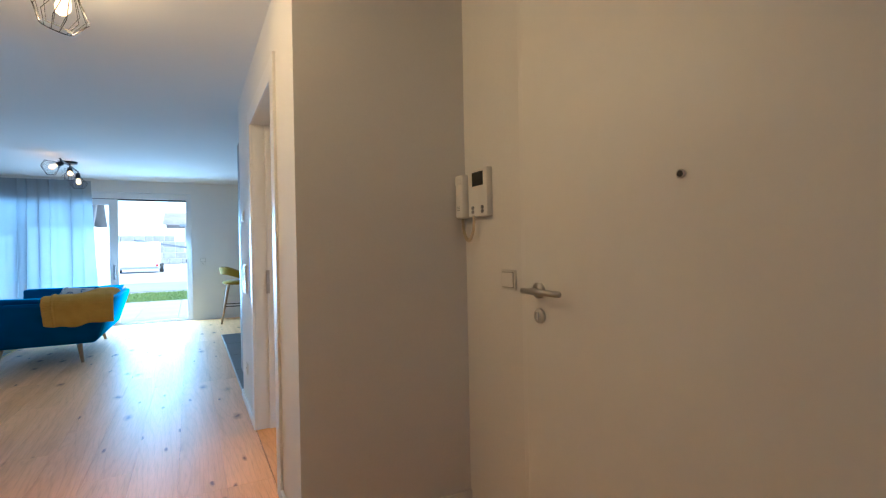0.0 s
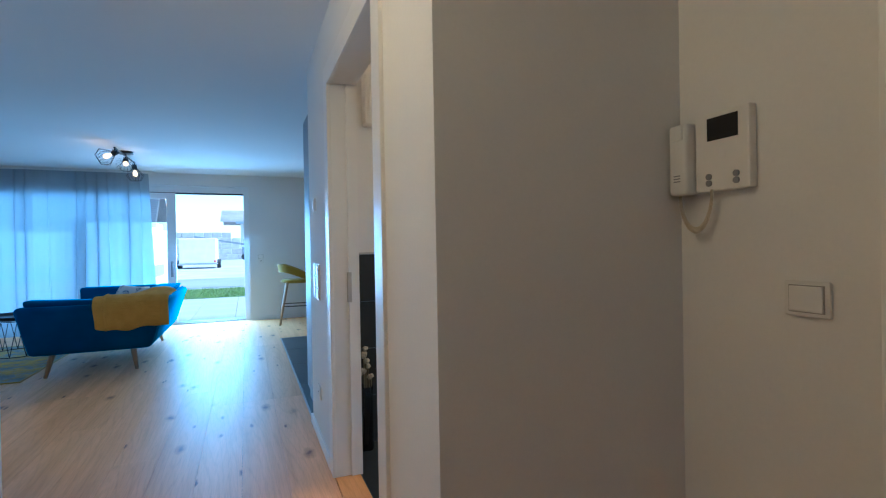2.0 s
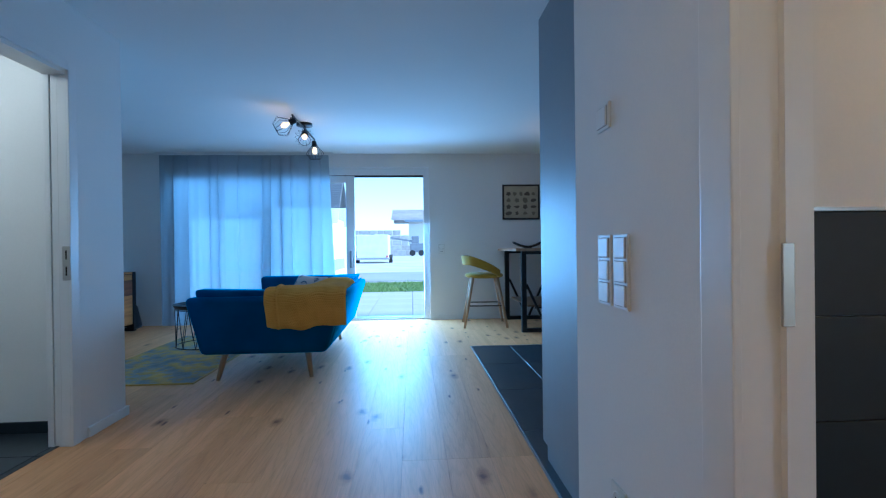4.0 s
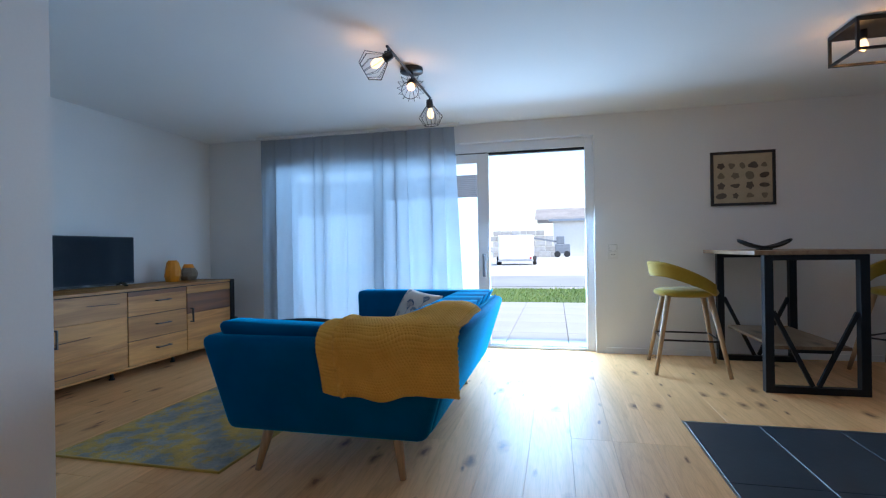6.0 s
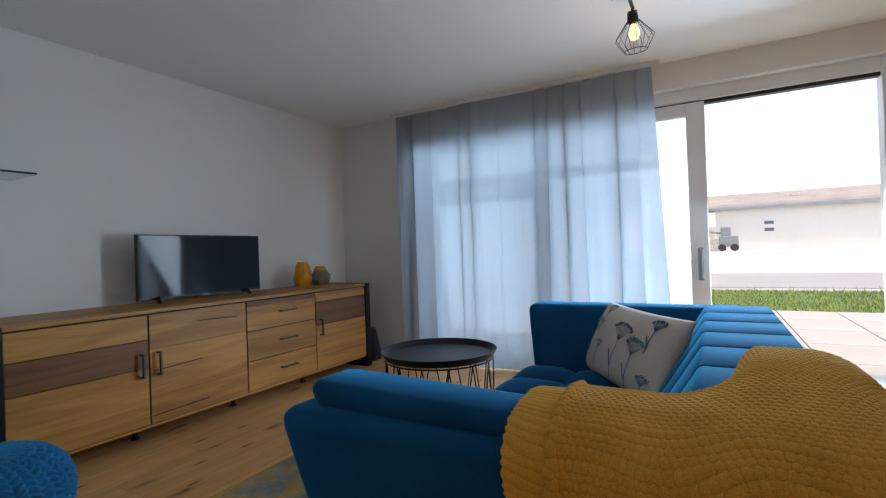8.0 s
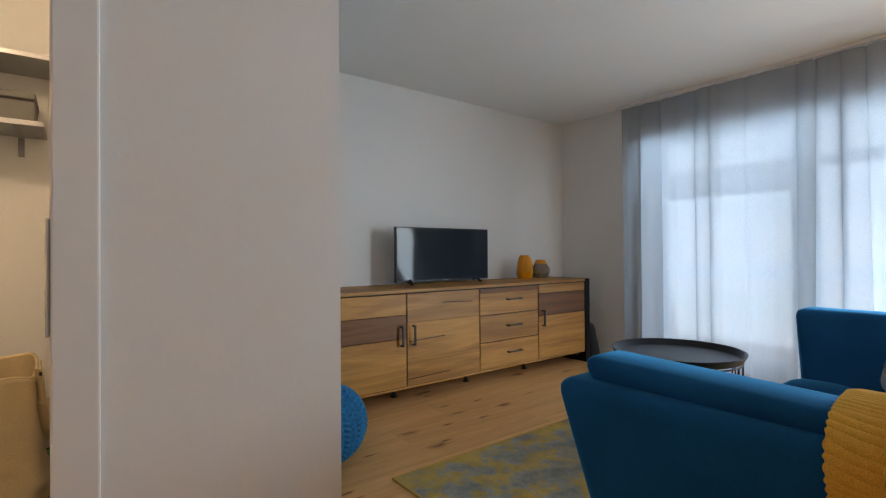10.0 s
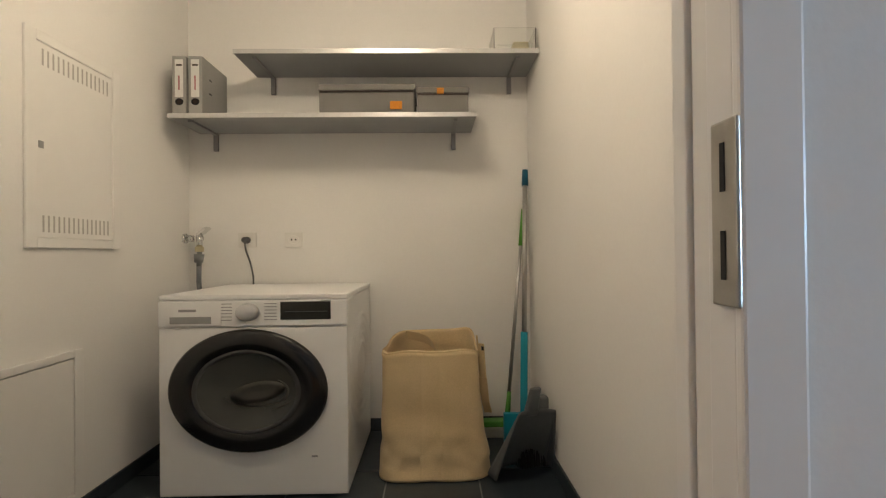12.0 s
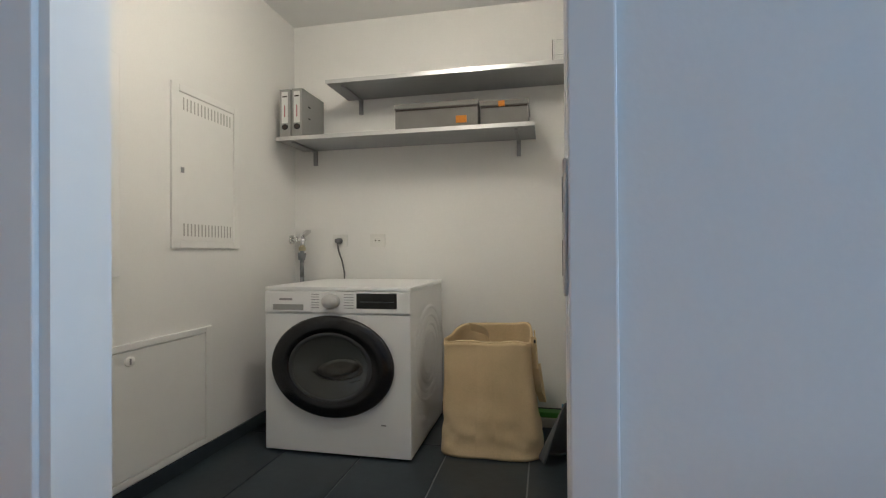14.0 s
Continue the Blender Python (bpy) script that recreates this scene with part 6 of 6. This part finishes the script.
def make_laundry_bag():
    canvas = cloth("beige_canvas", (0.76, 0.59, 0.36), (0.66, 0.50, 0.29), 280, 0.9, 0.1, 0.4)
    t = thing("laundry_bag", "beige canvas laundry bag standing open on the floor", "laundry bag", (-3.93, 5.43, 0.0))
    rnd = random.Random(4)
    ph = [rnd.uniform(0, 6.28) for _ in range(5)]

    def wall(inner):
        def fn(u, v):
            a = 2 * math.pi * u
            c, s = math.cos(a), math.sin(a)
            sx = abs(c) ** 0.36 * (1 if c > 0 else -1)
            sy = abs(s) ** 0.36 * (1 if s > 0 else -1)
            low = (1 - v) ** 2
            swell = 1.02 + 0.10 * low
            g = math.exp(-((v - 0.20) / 0.13) ** 2)
            crease = 0.006 * math.sin(a * 3 + v * 5 + ph[0]) * (1 - v) + 0.005 * math.sin(v * 17 + a * 2 + ph[2]) * (1 - v)
            crease += 0.006 * g * math.sin(sy * 5.0 + v * 9 + ph[2]) * math.sin(v * 21 - sy * 4 + ph[0])
            crease += g * (0.0028 * math.sin(sy * 9 + v * 22 + ph[1]) + 0.0022 * math.sin(sy * 13 - v * 31 + ph[4]))
            crease += 0.0012 * math.sin(v * 60 + sy * 11) * math.exp(-((v - 0.12) / 0.1) ** 2)
            dent = 0.010 * math.exp(-(sy / 0.06) ** 2) if c > 0 else 0.0
            hx, hy = 0.17 * swell + crease - dent - inner, 0.212 * swell + crease * 0.6 - inner
            x, y = sx * hx, sy * hy
            if s > 0:
                y += 0.035 * low * s
            if c < 0.2:
                y += 0.085 * v * v * v * min(1.0, (0.2 - c)) * (0.5 - 0.5 * sy)
            top = 0.556 + 0.050 * max(0.0, -c) ** 0.6 + 0.009 * math.sin(a * 3 + ph[3]) - 0.012 * math.exp(-((sy - 0.1) / 0.4) ** 2) * (1 if c > 0 else 0)
            return (x, y, 0.004 + inner + v * (top - inner - 0.004))
        return fn
    bm = sheet(bmesh.new(), wall(0.0), 128, 44, True)
    loop = [v for v in bm.verts if v.co.z < 0.0045]
    bm.faces.new(sorted(loop, key=lambda v: math.atan2(v.co.y, v.co.x)))
    sheet(bm, wall(0.007), 128, 44, True)
    bmesh.ops.recalc_face_normals(bm, faces=bm.faces[:])
    part("canvas_body", bm, canvas, t, "", True)

    def hem(u, v):
        p = Vector(wall(-0.003 if v < 0.5 else 0.010)(u, 1.0))
        return (p.x, p.y, p.z + 0.003 - 0.026 * abs(v - 0.5) * 2)
    part("rolled_hem", sheet(bmesh.new(), hem, 128, 4, True), canvas, t, "folded canvas hem", True)
    bm = bmesh.new()
    pts = [Vector((0.10, 0.226, 0.575)), Vector((0.09, 0.236, 0.42)), Vector((0.05, 0.250, 0.30)), Vector((0.0, 0.268, 0.235)), Vector((-0.06, 0.262, 0.26)), Vector((-0.10, 0.240, 0.40)), Vector((-0.10, 0.226, 0.575))]
    for a, b in zip(pts, pts[1:]):
        beam(bm, a, b, 0.035, 0.006)
    part("strap", bm, canvas, t, "beige carrying strap")
    part("front_seam", sheet(bmesh.new(), lambda u, v: (wall(-0.002)(0.0 + 0.004 * (u - 0.5), 0.02 + 0.95 * v)), 4, 30), canvas, t, "stitched centre seam", True)
    part("strap_button", rod(bmesh.new(), (0.11, 0.228, 0.555), (0.11, 0.238, 0.555), 0.009, n=14), BLACKMETAL, t, "small dark snap button")
    part("folded_flap", sheet(bmesh.new(), lambda u, v: (-0.13 + 0.27 * u, -0.125 + 0.14 * u + 0.03 * math.sin(math.pi * u) + 0.012 * v, 0.600 - 0.022 * u + 0.01 * math.sin(3 * u) - 0.042 * v), 20, 4), canvas, t, "folded canvas flap", True)


make_laundry_bag()


def make_mop():
    blue = plain("teal_plastic", (0.0, 0.30, 0.42), 0.4, 0, 0.1)
    green = plain("green_plastic", (0.10, 0.36, 0.05), 0.45, 0, 0.1)
    alu = plain("mop_tube", (0.50, 0.50, 0.50), 0.35, 0.8)
    t = thing("mop", "teal flat mop with grey handle leaning in the corner", "mop")
    foot, top = Vector((-4.12, 5.900, 0.09)), Vector((-4.28, 5.952, 1.43))
    d = (top - foot)
    part("handle_tube", rod(bmesh.new(), foot + d * 0.33, foot + d * 0.94, 0.013, n=14), alu, t, "grey metal tube", True)
    part("grip", rod(bmesh.new(), foot + d * 0.935, top, 0.018, 0.015, 14), plain("dark_teal_grip", (0.0, 0.10, 0.17), 0.5), t, "dark teal grip", True)
    part("sleeve", beam(bmesh.new(), foot + d * 0.05, foot + d * 0.355, 0.034, 0.028), blue, t, "teal sleeve")
    bm = box(-4.17, -4.07, 5.845, 5.945, 0.03, 0.13, 0.015)
    part("joint", bm, blue, t, "teal swivel joint", True)
    part("mop_plate", beam(bmesh.new(), (-4.10, 5.845, 0.004), (-4.10, 5.845, 0.17), 0.03, 0.10), blue, t, "folded teal mop plate")
    w = thing("floor_wiper", "green floor wiper with thin handle behind the mop", "floor wiper")
    foot, top = Vector((-4.25, 5.835, 0.10)), Vector((-4.325, 5.950, 1.22))
    d = top - foot
    part("handle_tube", rod(bmesh.new(), foot + d * 0.1, foot + d * 0.9, 0.010, n=12), alu, w, "grey tube", True)
    part("tip", rod(bmesh.new(), foot + d * 0.82, top, 0.013, n=12), green, w, "green tip", True)
    part("neck", rod(bmesh.new(), foot, foot + d * 0.12, 0.016, 0.011, 12), green, w, "green neck", True)
    part("head", box(-4.29, -4.22, 5.56, 5.84, 0.055, 0.085, 0.006), green, w, "green wiper head")
    part("pad", box(-4.295, -4.215, 5.55, 5.85, 0.0, 0.054, 0.008), plain("wiper_pad", (0.55, 0.56, 0.48), 0.9, 0, 0.1), w, "pale cloth pad")


make_mop()


def make_dustpan():
    grey = plain("dark_grey_plastic", (0.12, 0.13, 0.14), 0.5, 0, 0.15)
    t = thing("dustpan", "dark grey plastic dustpan standing against the wall", "dustpan")
    t.matrix_world = pose(-3.78, 5.84, 0.0, 0, 0, 20) @ Matrix.Scale(1.12, 4)

    def pan(u, v):
        w = 0.13 - 0.05 * v
        x = (2 * u - 1) * w
        return (-0.10 + 0.16 * v + 0.035 * abs(2 * u - 1) ** 4, x, 0.006 + v * 0.27)
    o = part("pan", sheet(bmesh.new(), pan, 20, 14), grey, t, "dark grey pan", True)
    thicken(o, 0.006, 0)
    for s in (-1, 1):
        bm = sheet(bmesh.new(), lambda u, v: (-0.065 + 0.16 * v + 0.07 * u * (1 - v), s * (0.13 - 0.05 * v), 0.006 + v * 0.27), 4, 8)
        thicken(part("pan_side", bm, grey, t, "", True), 0.005, 0)
    bm = slab(bmesh.new(), (0.03, 0.055, -0.03, 0.03), (0.075, 0.095, -0.024, 0.024), 0.25, 0.37, 0.010, 3)
    part("pan_handle", bm, grey, t, "grey handle", True)
    b = thing("hand_brush", "dark grey hand brush leaning with the dustpan", "brush")
    b.matrix_world = pose(-3.88, 5.90, 0.0, 0, 0, 15)
    part("brush_back", slab(bmesh.new(), (-0.03, 0.02, -0.075, 0.075), (0.0, 0.05, -0.03, 0.06), 0.10, 0.33, 0.018, 3), grey, b, "grey brush body", True)
    bristle = plain("black_bristle", (0.012, 0.012, 0.013), 0.8)
    rnd = random.Random(2)
    bm = bmesh.new()
    for i in range(220):
        x, y = rnd.uniform(-0.03, 0.02), rnd.uniform(-0.07, 0.07)
        rod(bm, (x, y, 0.11), (x + rnd.uniform(-0.02, 0.01), y * 1.1 + rnd.uniform(-0.005, 0.005), 0.001), 0.002, n=3)
    tagged(part("bristles", bm, bristle, b, "black bristles"), kind="stuff")


make_dustpan()

# ---- beyond the terrace ----
PLASTER = plain("far_white_render", (0.72, 0.71, 0.68), 0.9, 0, 0.08, 3, 0.1, 0.2)
ROOF = plain("far_roof_tiles", (0.52, 0.47, 0.44), 0.85, 0, 0.2, 6, 0.3, 0.6)
ROOFGREY = plain("far_grey_tiles", (0.17, 0.18, 0.195), 0.8, 0, 0.2, 6, 0.3, 0.6)
FARGLASS = plain("far_window", (0.10, 0.13, 0.17), 0.2)
FARBLUE = plain("far_blue_paint", (0.02, 0.22, 0.55), 0.5)


def gable_roof(bm, x0, x1, y0, y1, ze, zr, over=0.6):
    """A ridge along x."""
    yc = (y0 + y1) / 2
    t = 0.25
    for y in (y0 - over, y1 + over):
        zz = ze - over * (zr - ze) / (yc - y0)
        vs = [bm.verts.new(p) for p in ((x0 - over, y, zz), (x1 + over, y, zz), (x1 + over, yc, zr), (x0 - over, yc, zr),
                                        (x0 - over, y, zz + t), (x1 + over, y, zz + t), (x1 + over, yc, zr + t), (x0 - over, yc, zr + t))]
        for q in ((0, 1, 2, 3), (4, 5, 6, 7), (0, 1, 5, 4), (1, 2, 6, 5), (2, 3, 7, 6), (3, 0, 4, 7)):
            bm.faces.new([vs[i] for i in q])
    bmesh.ops.recalc_face_normals(bm, faces=bm.faces[:])
    return bm


def roof_rows(parent, x0, x1, y0, yc, ze, zr, mat, over=0.6, n=14):
    """Courses of tiles on the slope that faces the terrace."""
    for i in range(n):
        k = i / n
        y = y0 - over + (yc - y0 + over) * k
        z = ze - over * (zr - ze) / (yc - y0) + (zr - ze) * (1 + over / (yc - y0)) * k + 0.25
        part("tile_course", box(x0 - over, x1 + over, y, y + 0.16, z, z + 0.12, 0.02, 1), mat, parent)


def make_garage():
    g = thing("garage_building", "long white garage with tiled roof across the road", "building", (0, 0, GZ))
    X0, X1, Y0, Y1, ZE, ZR = -0.66, 24.0, 76.0, 86.0, 5.45, 7.0
    bm = box(X0, X1, Y0, Y1, 0, ZE)
    vs = [bm.verts.new(p) for p in ((X0, Y0, ZE), (X0, Y1, ZE), (X0, (Y0 + Y1) / 2, ZR - 0.1), (X0 + 0.3, Y0, ZE), (X0 + 0.3, Y1, ZE), (X0 + 0.3, (Y0 + Y1) / 2, ZR - 0.1))]
    bm.faces.new(vs[:3]), bm.faces.new(vs[3:])
    part("wall", bm, PLASTER, g, "white rendered wall")
    r = part("roof", gable_roof(bmesh.new(), X0 - 2.0, X1, Y0, Y1, ZE, ZR), ROOF, g, "brown tiled roof")
    roof_rows(r, X0 - 2.0, X1, Y0, (Y0 + Y1) / 2, ZE, ZR, ROOF)
    part("gutter", box(X0 - 0.6, X1 + 0.6, Y0 - 0.85, Y0 - 0.6, ZE - 0.45, ZE - 0.15), plain("far_gutter", (0.25, 0.3, 0.36), 0.5), g, "grey gutter")
    for z in (2.1, 2.95):
        w = part("window", box(4.4, 5.5, Y0 - 0.06, Y0 + 0.02, z, z + 0.5), PLASTER, g)
        part("pane", box(4.46, 5.42, Y0 - 0.08, Y0 - 0.062, z + 0.06, z + 0.44), FARGLASS, w, "dark pane")
    for x in (6.5, 7.6):
        part("skylight", box(x, x + 0.8, 78.2, 79.2, 6.30, 6.55), PLASTER, g, "roof light")


def make_house():
    g = thing("house", "white house with pale grey tiled roof and blue base", "house", (0, 0, GZ))
    X0, X1, Y0, Y1, ZE, ZR = -15.0, -4.35, 28.5, 32.5, 2.80, 4.95
    part("wall", box(X0, X1, Y0, Y1, 0.60, ZE), PLASTER, g, "white rendered wall")
    part("plinth", box(X0 - 0.02, X1 + 0.02, Y0 - 0.02, Y1 + 0.02, 0, 0.595), FARBLUE, g, "blue painted base")
    r = part("roof", gable_roof(bmesh.new(), X0, X1, Y0, Y1, ZE, ZR, 0.3), ROOFGREY, g, "pale grey tiled roof")
    roof_rows(r, X0, X1, Y0, (Y0 + Y1) / 2, ZE, ZR, ROOFGREY, 0.3, 22)
    for x in (-13.5, -10.5, -8.0):
        w = part("window", box(x, x + 1.4, Y0 - 0.05, Y0 + 0.02, 1.1, 2.1), PLASTER, g)
        part("pane", box(x + 0.1, x + 1.3, Y0 - 0.07, Y0 - 0.052, 1.2, 2.0), FARGLASS, w, "dark pane")


def make_trailer():
    t = thing("box_trailer", "white box trailer parked in the gravel yard", "trailer", (-4.45, 40.0, GZ - 0.008))
    part("body", box(0, 2.42, 0, 3.2, 0.40, 2.20, 0.06), plain("far_white_paint", (0.85, 0.85, 0.84), 0.5), t, "white box body")
    part("chassis", box(-0.05, 2.47, 0.02, 3.1, 0.28, 0.395), plain("far_zinc", (0.45, 0.46, 0.48), 0.6), t, "zinc-grey chassis")
    for x in (-0.24, 2.42):
        for y in (1.2, 2.0):
            w = part("wheel", rod(bmesh.new(), (x, y, 0.32), (x + 0.24, y, 0.32), 0.32, n=20), plain("far_rubber", (0.03, 0.03, 0.03), 0.8) if "far_rubber" not in bpy.data.materials else bpy.data.materials["far_rubber"], t, "dark tyre")
            part("rim", rod(bmesh.new(), (x - 0.01, y, 0.32), (x + 0.25, y, 0.32), 0.17, n=16), GREYMETAL, w, "grey rim")
    part("drawbar", beam(bmesh.new(), (1.2, 3.1, 0.35), (1.2, 4.4, 0.45), 0.1, 0.1), BLACKMETAL, t)
    part("tail_light", box(2.25, 2.40, -0.02, 0.0, 0.45, 0.60), plain("red_lens", (0.5, 0.03, 0.03), 0.3), t, "red tail light")


def make_machine():
    t = thing("site_machine", "grey construction machine parked beside a stone wall", "machine", (-0.45, 68.0, GZ - 0.008))
    g = plain("far_machine", (0.26, 0.28, 0.31), 0.6, 0.2, 0.2)
    part("engine_housing", box(0, 1.9, 0, 1.4, 0.5, 1.7, 0.1), g, t)
    part("cab", box(0.2, 1.2, 0.1, 1.3, 1.7, 2.7, 0.08), g, t)
    for x in (0.3, 1.5):
        part("wheel", rod(bmesh.new(), (x, -0.05, 0.4), (x, 0.2, 0.4), 0.4, n=18), bpy.data.materials["far_rubber"], t, "dark tyre")
        part("wheel", rod(bmesh.new(), (x, 1.2, 0.4), (x, 1.45, 0.4), 0.4, n=18), bpy.data.materials["far_rubber"], t, "dark tyre")
    part("boom", beam(bmesh.new(), (0.3, 0.7, 2.0), (-5.5, 0.7, 3.0), 0.18, 0.22), g, t, "long pale boom")


def make_stone_wall():
    w = thing("stone_wall", "low wall of pale stone blocks behind the yard", "wall", (-9.0, 73.0, GZ - 0.008))
    rnd = random.Random(6)
    mats = [plain("pale_block", (0.55, 0.53, 0.50), 0.9, 0, 0.2), plain("tan_block", (0.50, 0.47, 0.43), 0.9, 0, 0.2)]
    for row in range(5):
        x = -0.5 * (row % 2)
        while x < 8.0 - row * 0.2:
            L = rnd.uniform(0.9, 1.5)
            part("block", box(x, x + L - 0.05, 0, 0.6 + rnd.uniform(-0.06, 0.06), row * 0.75, row * 0.75 + 0.71, 0.05, 1), mats[rnd.randint(0, 1)], w)
            x += L


make_garage()
make_house()
make_trailer()
make_machine()
make_stone_wall()

# grass of the lawn strip
rnd = random.Random(9)
verts, faces = [], []
for i in range(26000):
    x, y = rnd.uniform(-9.0, 6.0), rnd.uniform(15.17, 19.15)
    h, a, w = rnd.uniform(0.03, 0.07) * (2.2 if y > 18.8 and rnd.random() < 0.15 else 1.0), rnd.uniform(0, 6.28), rnd.uniform(0.006, 0.012)
    dx, dy = math.cos(a) * w, math.sin(a) * w
    lx, ly = rnd.uniform(-0.05, 0.05), rnd.uniform(-0.05, 0.05)
    n = len(verts)
    verts += [(x - dx, y - dy, GZ + 0.02), (x + dx, y + dy, GZ + 0.02), (x + lx, y + ly, GZ + 0.03 + h)]
    faces.append((n, n + 1, n + 2))
me = bpy.data.meshes.new("grass")
me.from_pydata(verts, [], faces)
gm, gnt, gb = material("grass_blades")
gg = gnt.nodes.new("ShaderNodeNewGeometry")
gnt.links.new(ramp(gnt, gg.outputs["Random Per Island"], [(0.0, (0.10, 0.17, 0.03)), (0.6, (0.16, 0.25, 0.045)), (1.0, (0.24, 0.27, 0.08))]), gb.inputs["Base Color"])
gb.inputs["Roughness"].default_value = 0.7
me.materials.append(gm)
tagged(new("grass", me), "short green grass blades on the lawn", "grass", "", "stuff")

# ---- floor pieces ----
kitchen_bed = structure("floor_kitchen", box(0.395, EX, 4.74, 8.156, -0.012, -0.006), GROUT, "grey grout bed of the kitchen tiles", "floor")
laundry_bed = structure("floor_laundry", box(LB, LX - 0.075, LS, LN, -0.012, -0.006), GROUT, "grey grout bed of the laundry tiles", "floor")
wc_bed = structure("floor_lavatory", box(RX + 0.13, 2.30, 2.45, 4.222, -0.012, -0.006), GROUT, "grey grout bed of the lavatory tiles", "floor")
structure("tile_edge_trim", box(0.383, 0.395, 4.742, 8.168, -0.012, 0.001), STEEL, "thin steel strip between boards and tiles", "trim")
structure("tile_edge_trim_2", box(0.396, EX, 8.156, 8.168, -0.012, 0.001), STEEL, "thin steel strip between boards and tiles", "trim")
piece_meshes = {}


def piece(name, x0, x1, y0, y1, z0, z1, mat, parent, bevel=0.0025):
    """A bevelled board or tile as an object of its own; alike pieces share one mesh."""
    key = (name, round(x1 - x0, 3), round(y1 - y0, 3), round(z1 - z0, 4), mat.name)
    if key not in piece_meshes:
        me = bpy.data.meshes.new(name)
        w, d, h = (x1 - x0) / 2, (y1 - y0) / 2, z1 - z0
        v = [(sx * w, sy * d, 0) for sx, sy in ((-1, -1), (1, -1), (1, 1), (-1, 1))]
        v += [(sx * w, sy * d, h - bevel) for sx, sy in ((-1, -1), (1, -1), (1, 1), (-1, 1))]
        v += [(sx * (w - bevel), sy * (d - bevel), h) for sx, sy in ((-1, -1), (1, -1), (1, 1), (-1, 1))]
        f = [(8, 9, 10, 11)]
        for a in (0, 4):
            f += [(a + i, a + (i + 1) % 4, a + 4 + (i + 1) % 4, a + 4 + i) for i in range(4)]
        me.from_pydata(v, [], f)
        me.materials.append(mat)
        piece_meshes[key] = me
    ob = new(name, piece_meshes[key])
    ob.location = ((x0 + x1) / 2, (y0 + y1) / 2, z0)
    ob.parent = parent
    return ob


def tile_field(x0, x1, y0, y1, px, py, parent, ox=0.0, oy=0.0, gap=0.006, mat=None):
    """Tiles laid from the corner (x0, y1) towards -y."""
    x = x0 - ox
    while x < x1 - 0.02:
        y = y1 + oy
        while y > y0 + 0.02:
            a, b, c, d = max(x, x0), min(x + px, x1), max(y - py, y0), min(y, y1)
            if b - a > 0.02 and d - c > 0.02:
                piece("tile", a + gap / 2, b - gap / 2, c + gap / 2, d - gap / 2, -0.008, 0.0, mat or TILE, parent, 0.0015)
            y -= py
        x += px


tile_field(0.395, EX, 4.74, 8.156, 0.4175, 0.805, kitchen_bed)
tile_field(LB, LX - 0.075, LS, LN, 0.80, 0.40, laundry_bed, 0.3, 0.05)
tile_field(RX + 0.13, 2.30, 2.45, 4.222, 0.40, 0.80, wc_bed)
# wall tiles of the lavatory ledge
ledge = bpy.data.objects["wall_lavatory_ledge"]
for r in range(4):
    for x in (0.51, 1.292, 2.074):
        xe = min(x + 0.782, 2.30)
        ob = part("tile", box(x + 0.0015, xe - 0.0015, 4.210, 4.221, r * 0.294 + 0.002, (r + 1) * 0.294 - 0.001, 0.0015, 1), WALLTILE, ledge)

# oak boards, running towards the window
rb = random.Random(21)
base = bpy.data.objects["floor_base"]
fields = [(-4.62, -2.145, [(6.255, NY + 0.07)]), (-2.145, -0.985, [(3.79, NY + 0.07)]), (-0.985, 0.383, [(-1.2, NY + 0.07)]),
          (0.383, 1.185, [(-1.2, 2.32), (8.168, NY)]), (1.185, EX, [(8.168, NY)])]
for fx0, fx1, spans in fields:
    n = max(1, round((fx1 - fx0) / 0.245))
    w = (fx1 - fx0) / n
    for i in range(n):
        for a, b in spans:
            y = a - rb.choice((0.0, 0.45, 0.9, 1.35, 1.8))
            while y < b - 0.01:
                y0, y1 = max(y, a), min(y + 2.35, b)
                if y1 - y0 > 0.02:
                    piece("plank", fx0 + i * w + 0.0005, fx0 + (i + 1) * w - 0.0005, y0 + 0.0005, y1 - 0.0005, -0.012, 0.0, OAK, base, 0.0004)
                y += 2.35
piece("plank", RX - 0.001, RX + 0.129, W0 + 0.002, W1 - 0.002, -0.0115, 0.0005, OAK, base, 0.0008)
piece("plank", LX - 0.073, LX - 0.001, JN + 0.027, JF - 0.016, -0.0115, 0.0005, OAK, base, 0.0008)

# terrace slabs
PAVER = plain("concrete_paver", (0.38, 0.37, 0.35), 0.85, 0, 0.12, 40, 0.3, 1.0)
for i in range(12):
    for j in range(5):
        piece("paver", -6.155 + i * 0.74 + 0.004, -6.155 + (i + 1) * 0.74 - 0.004, 10.53 + j * 0.92 + 0.004, 10.53 + (j + 1) * 0.92 - 0.004, GZ + 0.05, GZ + 0.085, PAVER, terrace, 0.004)
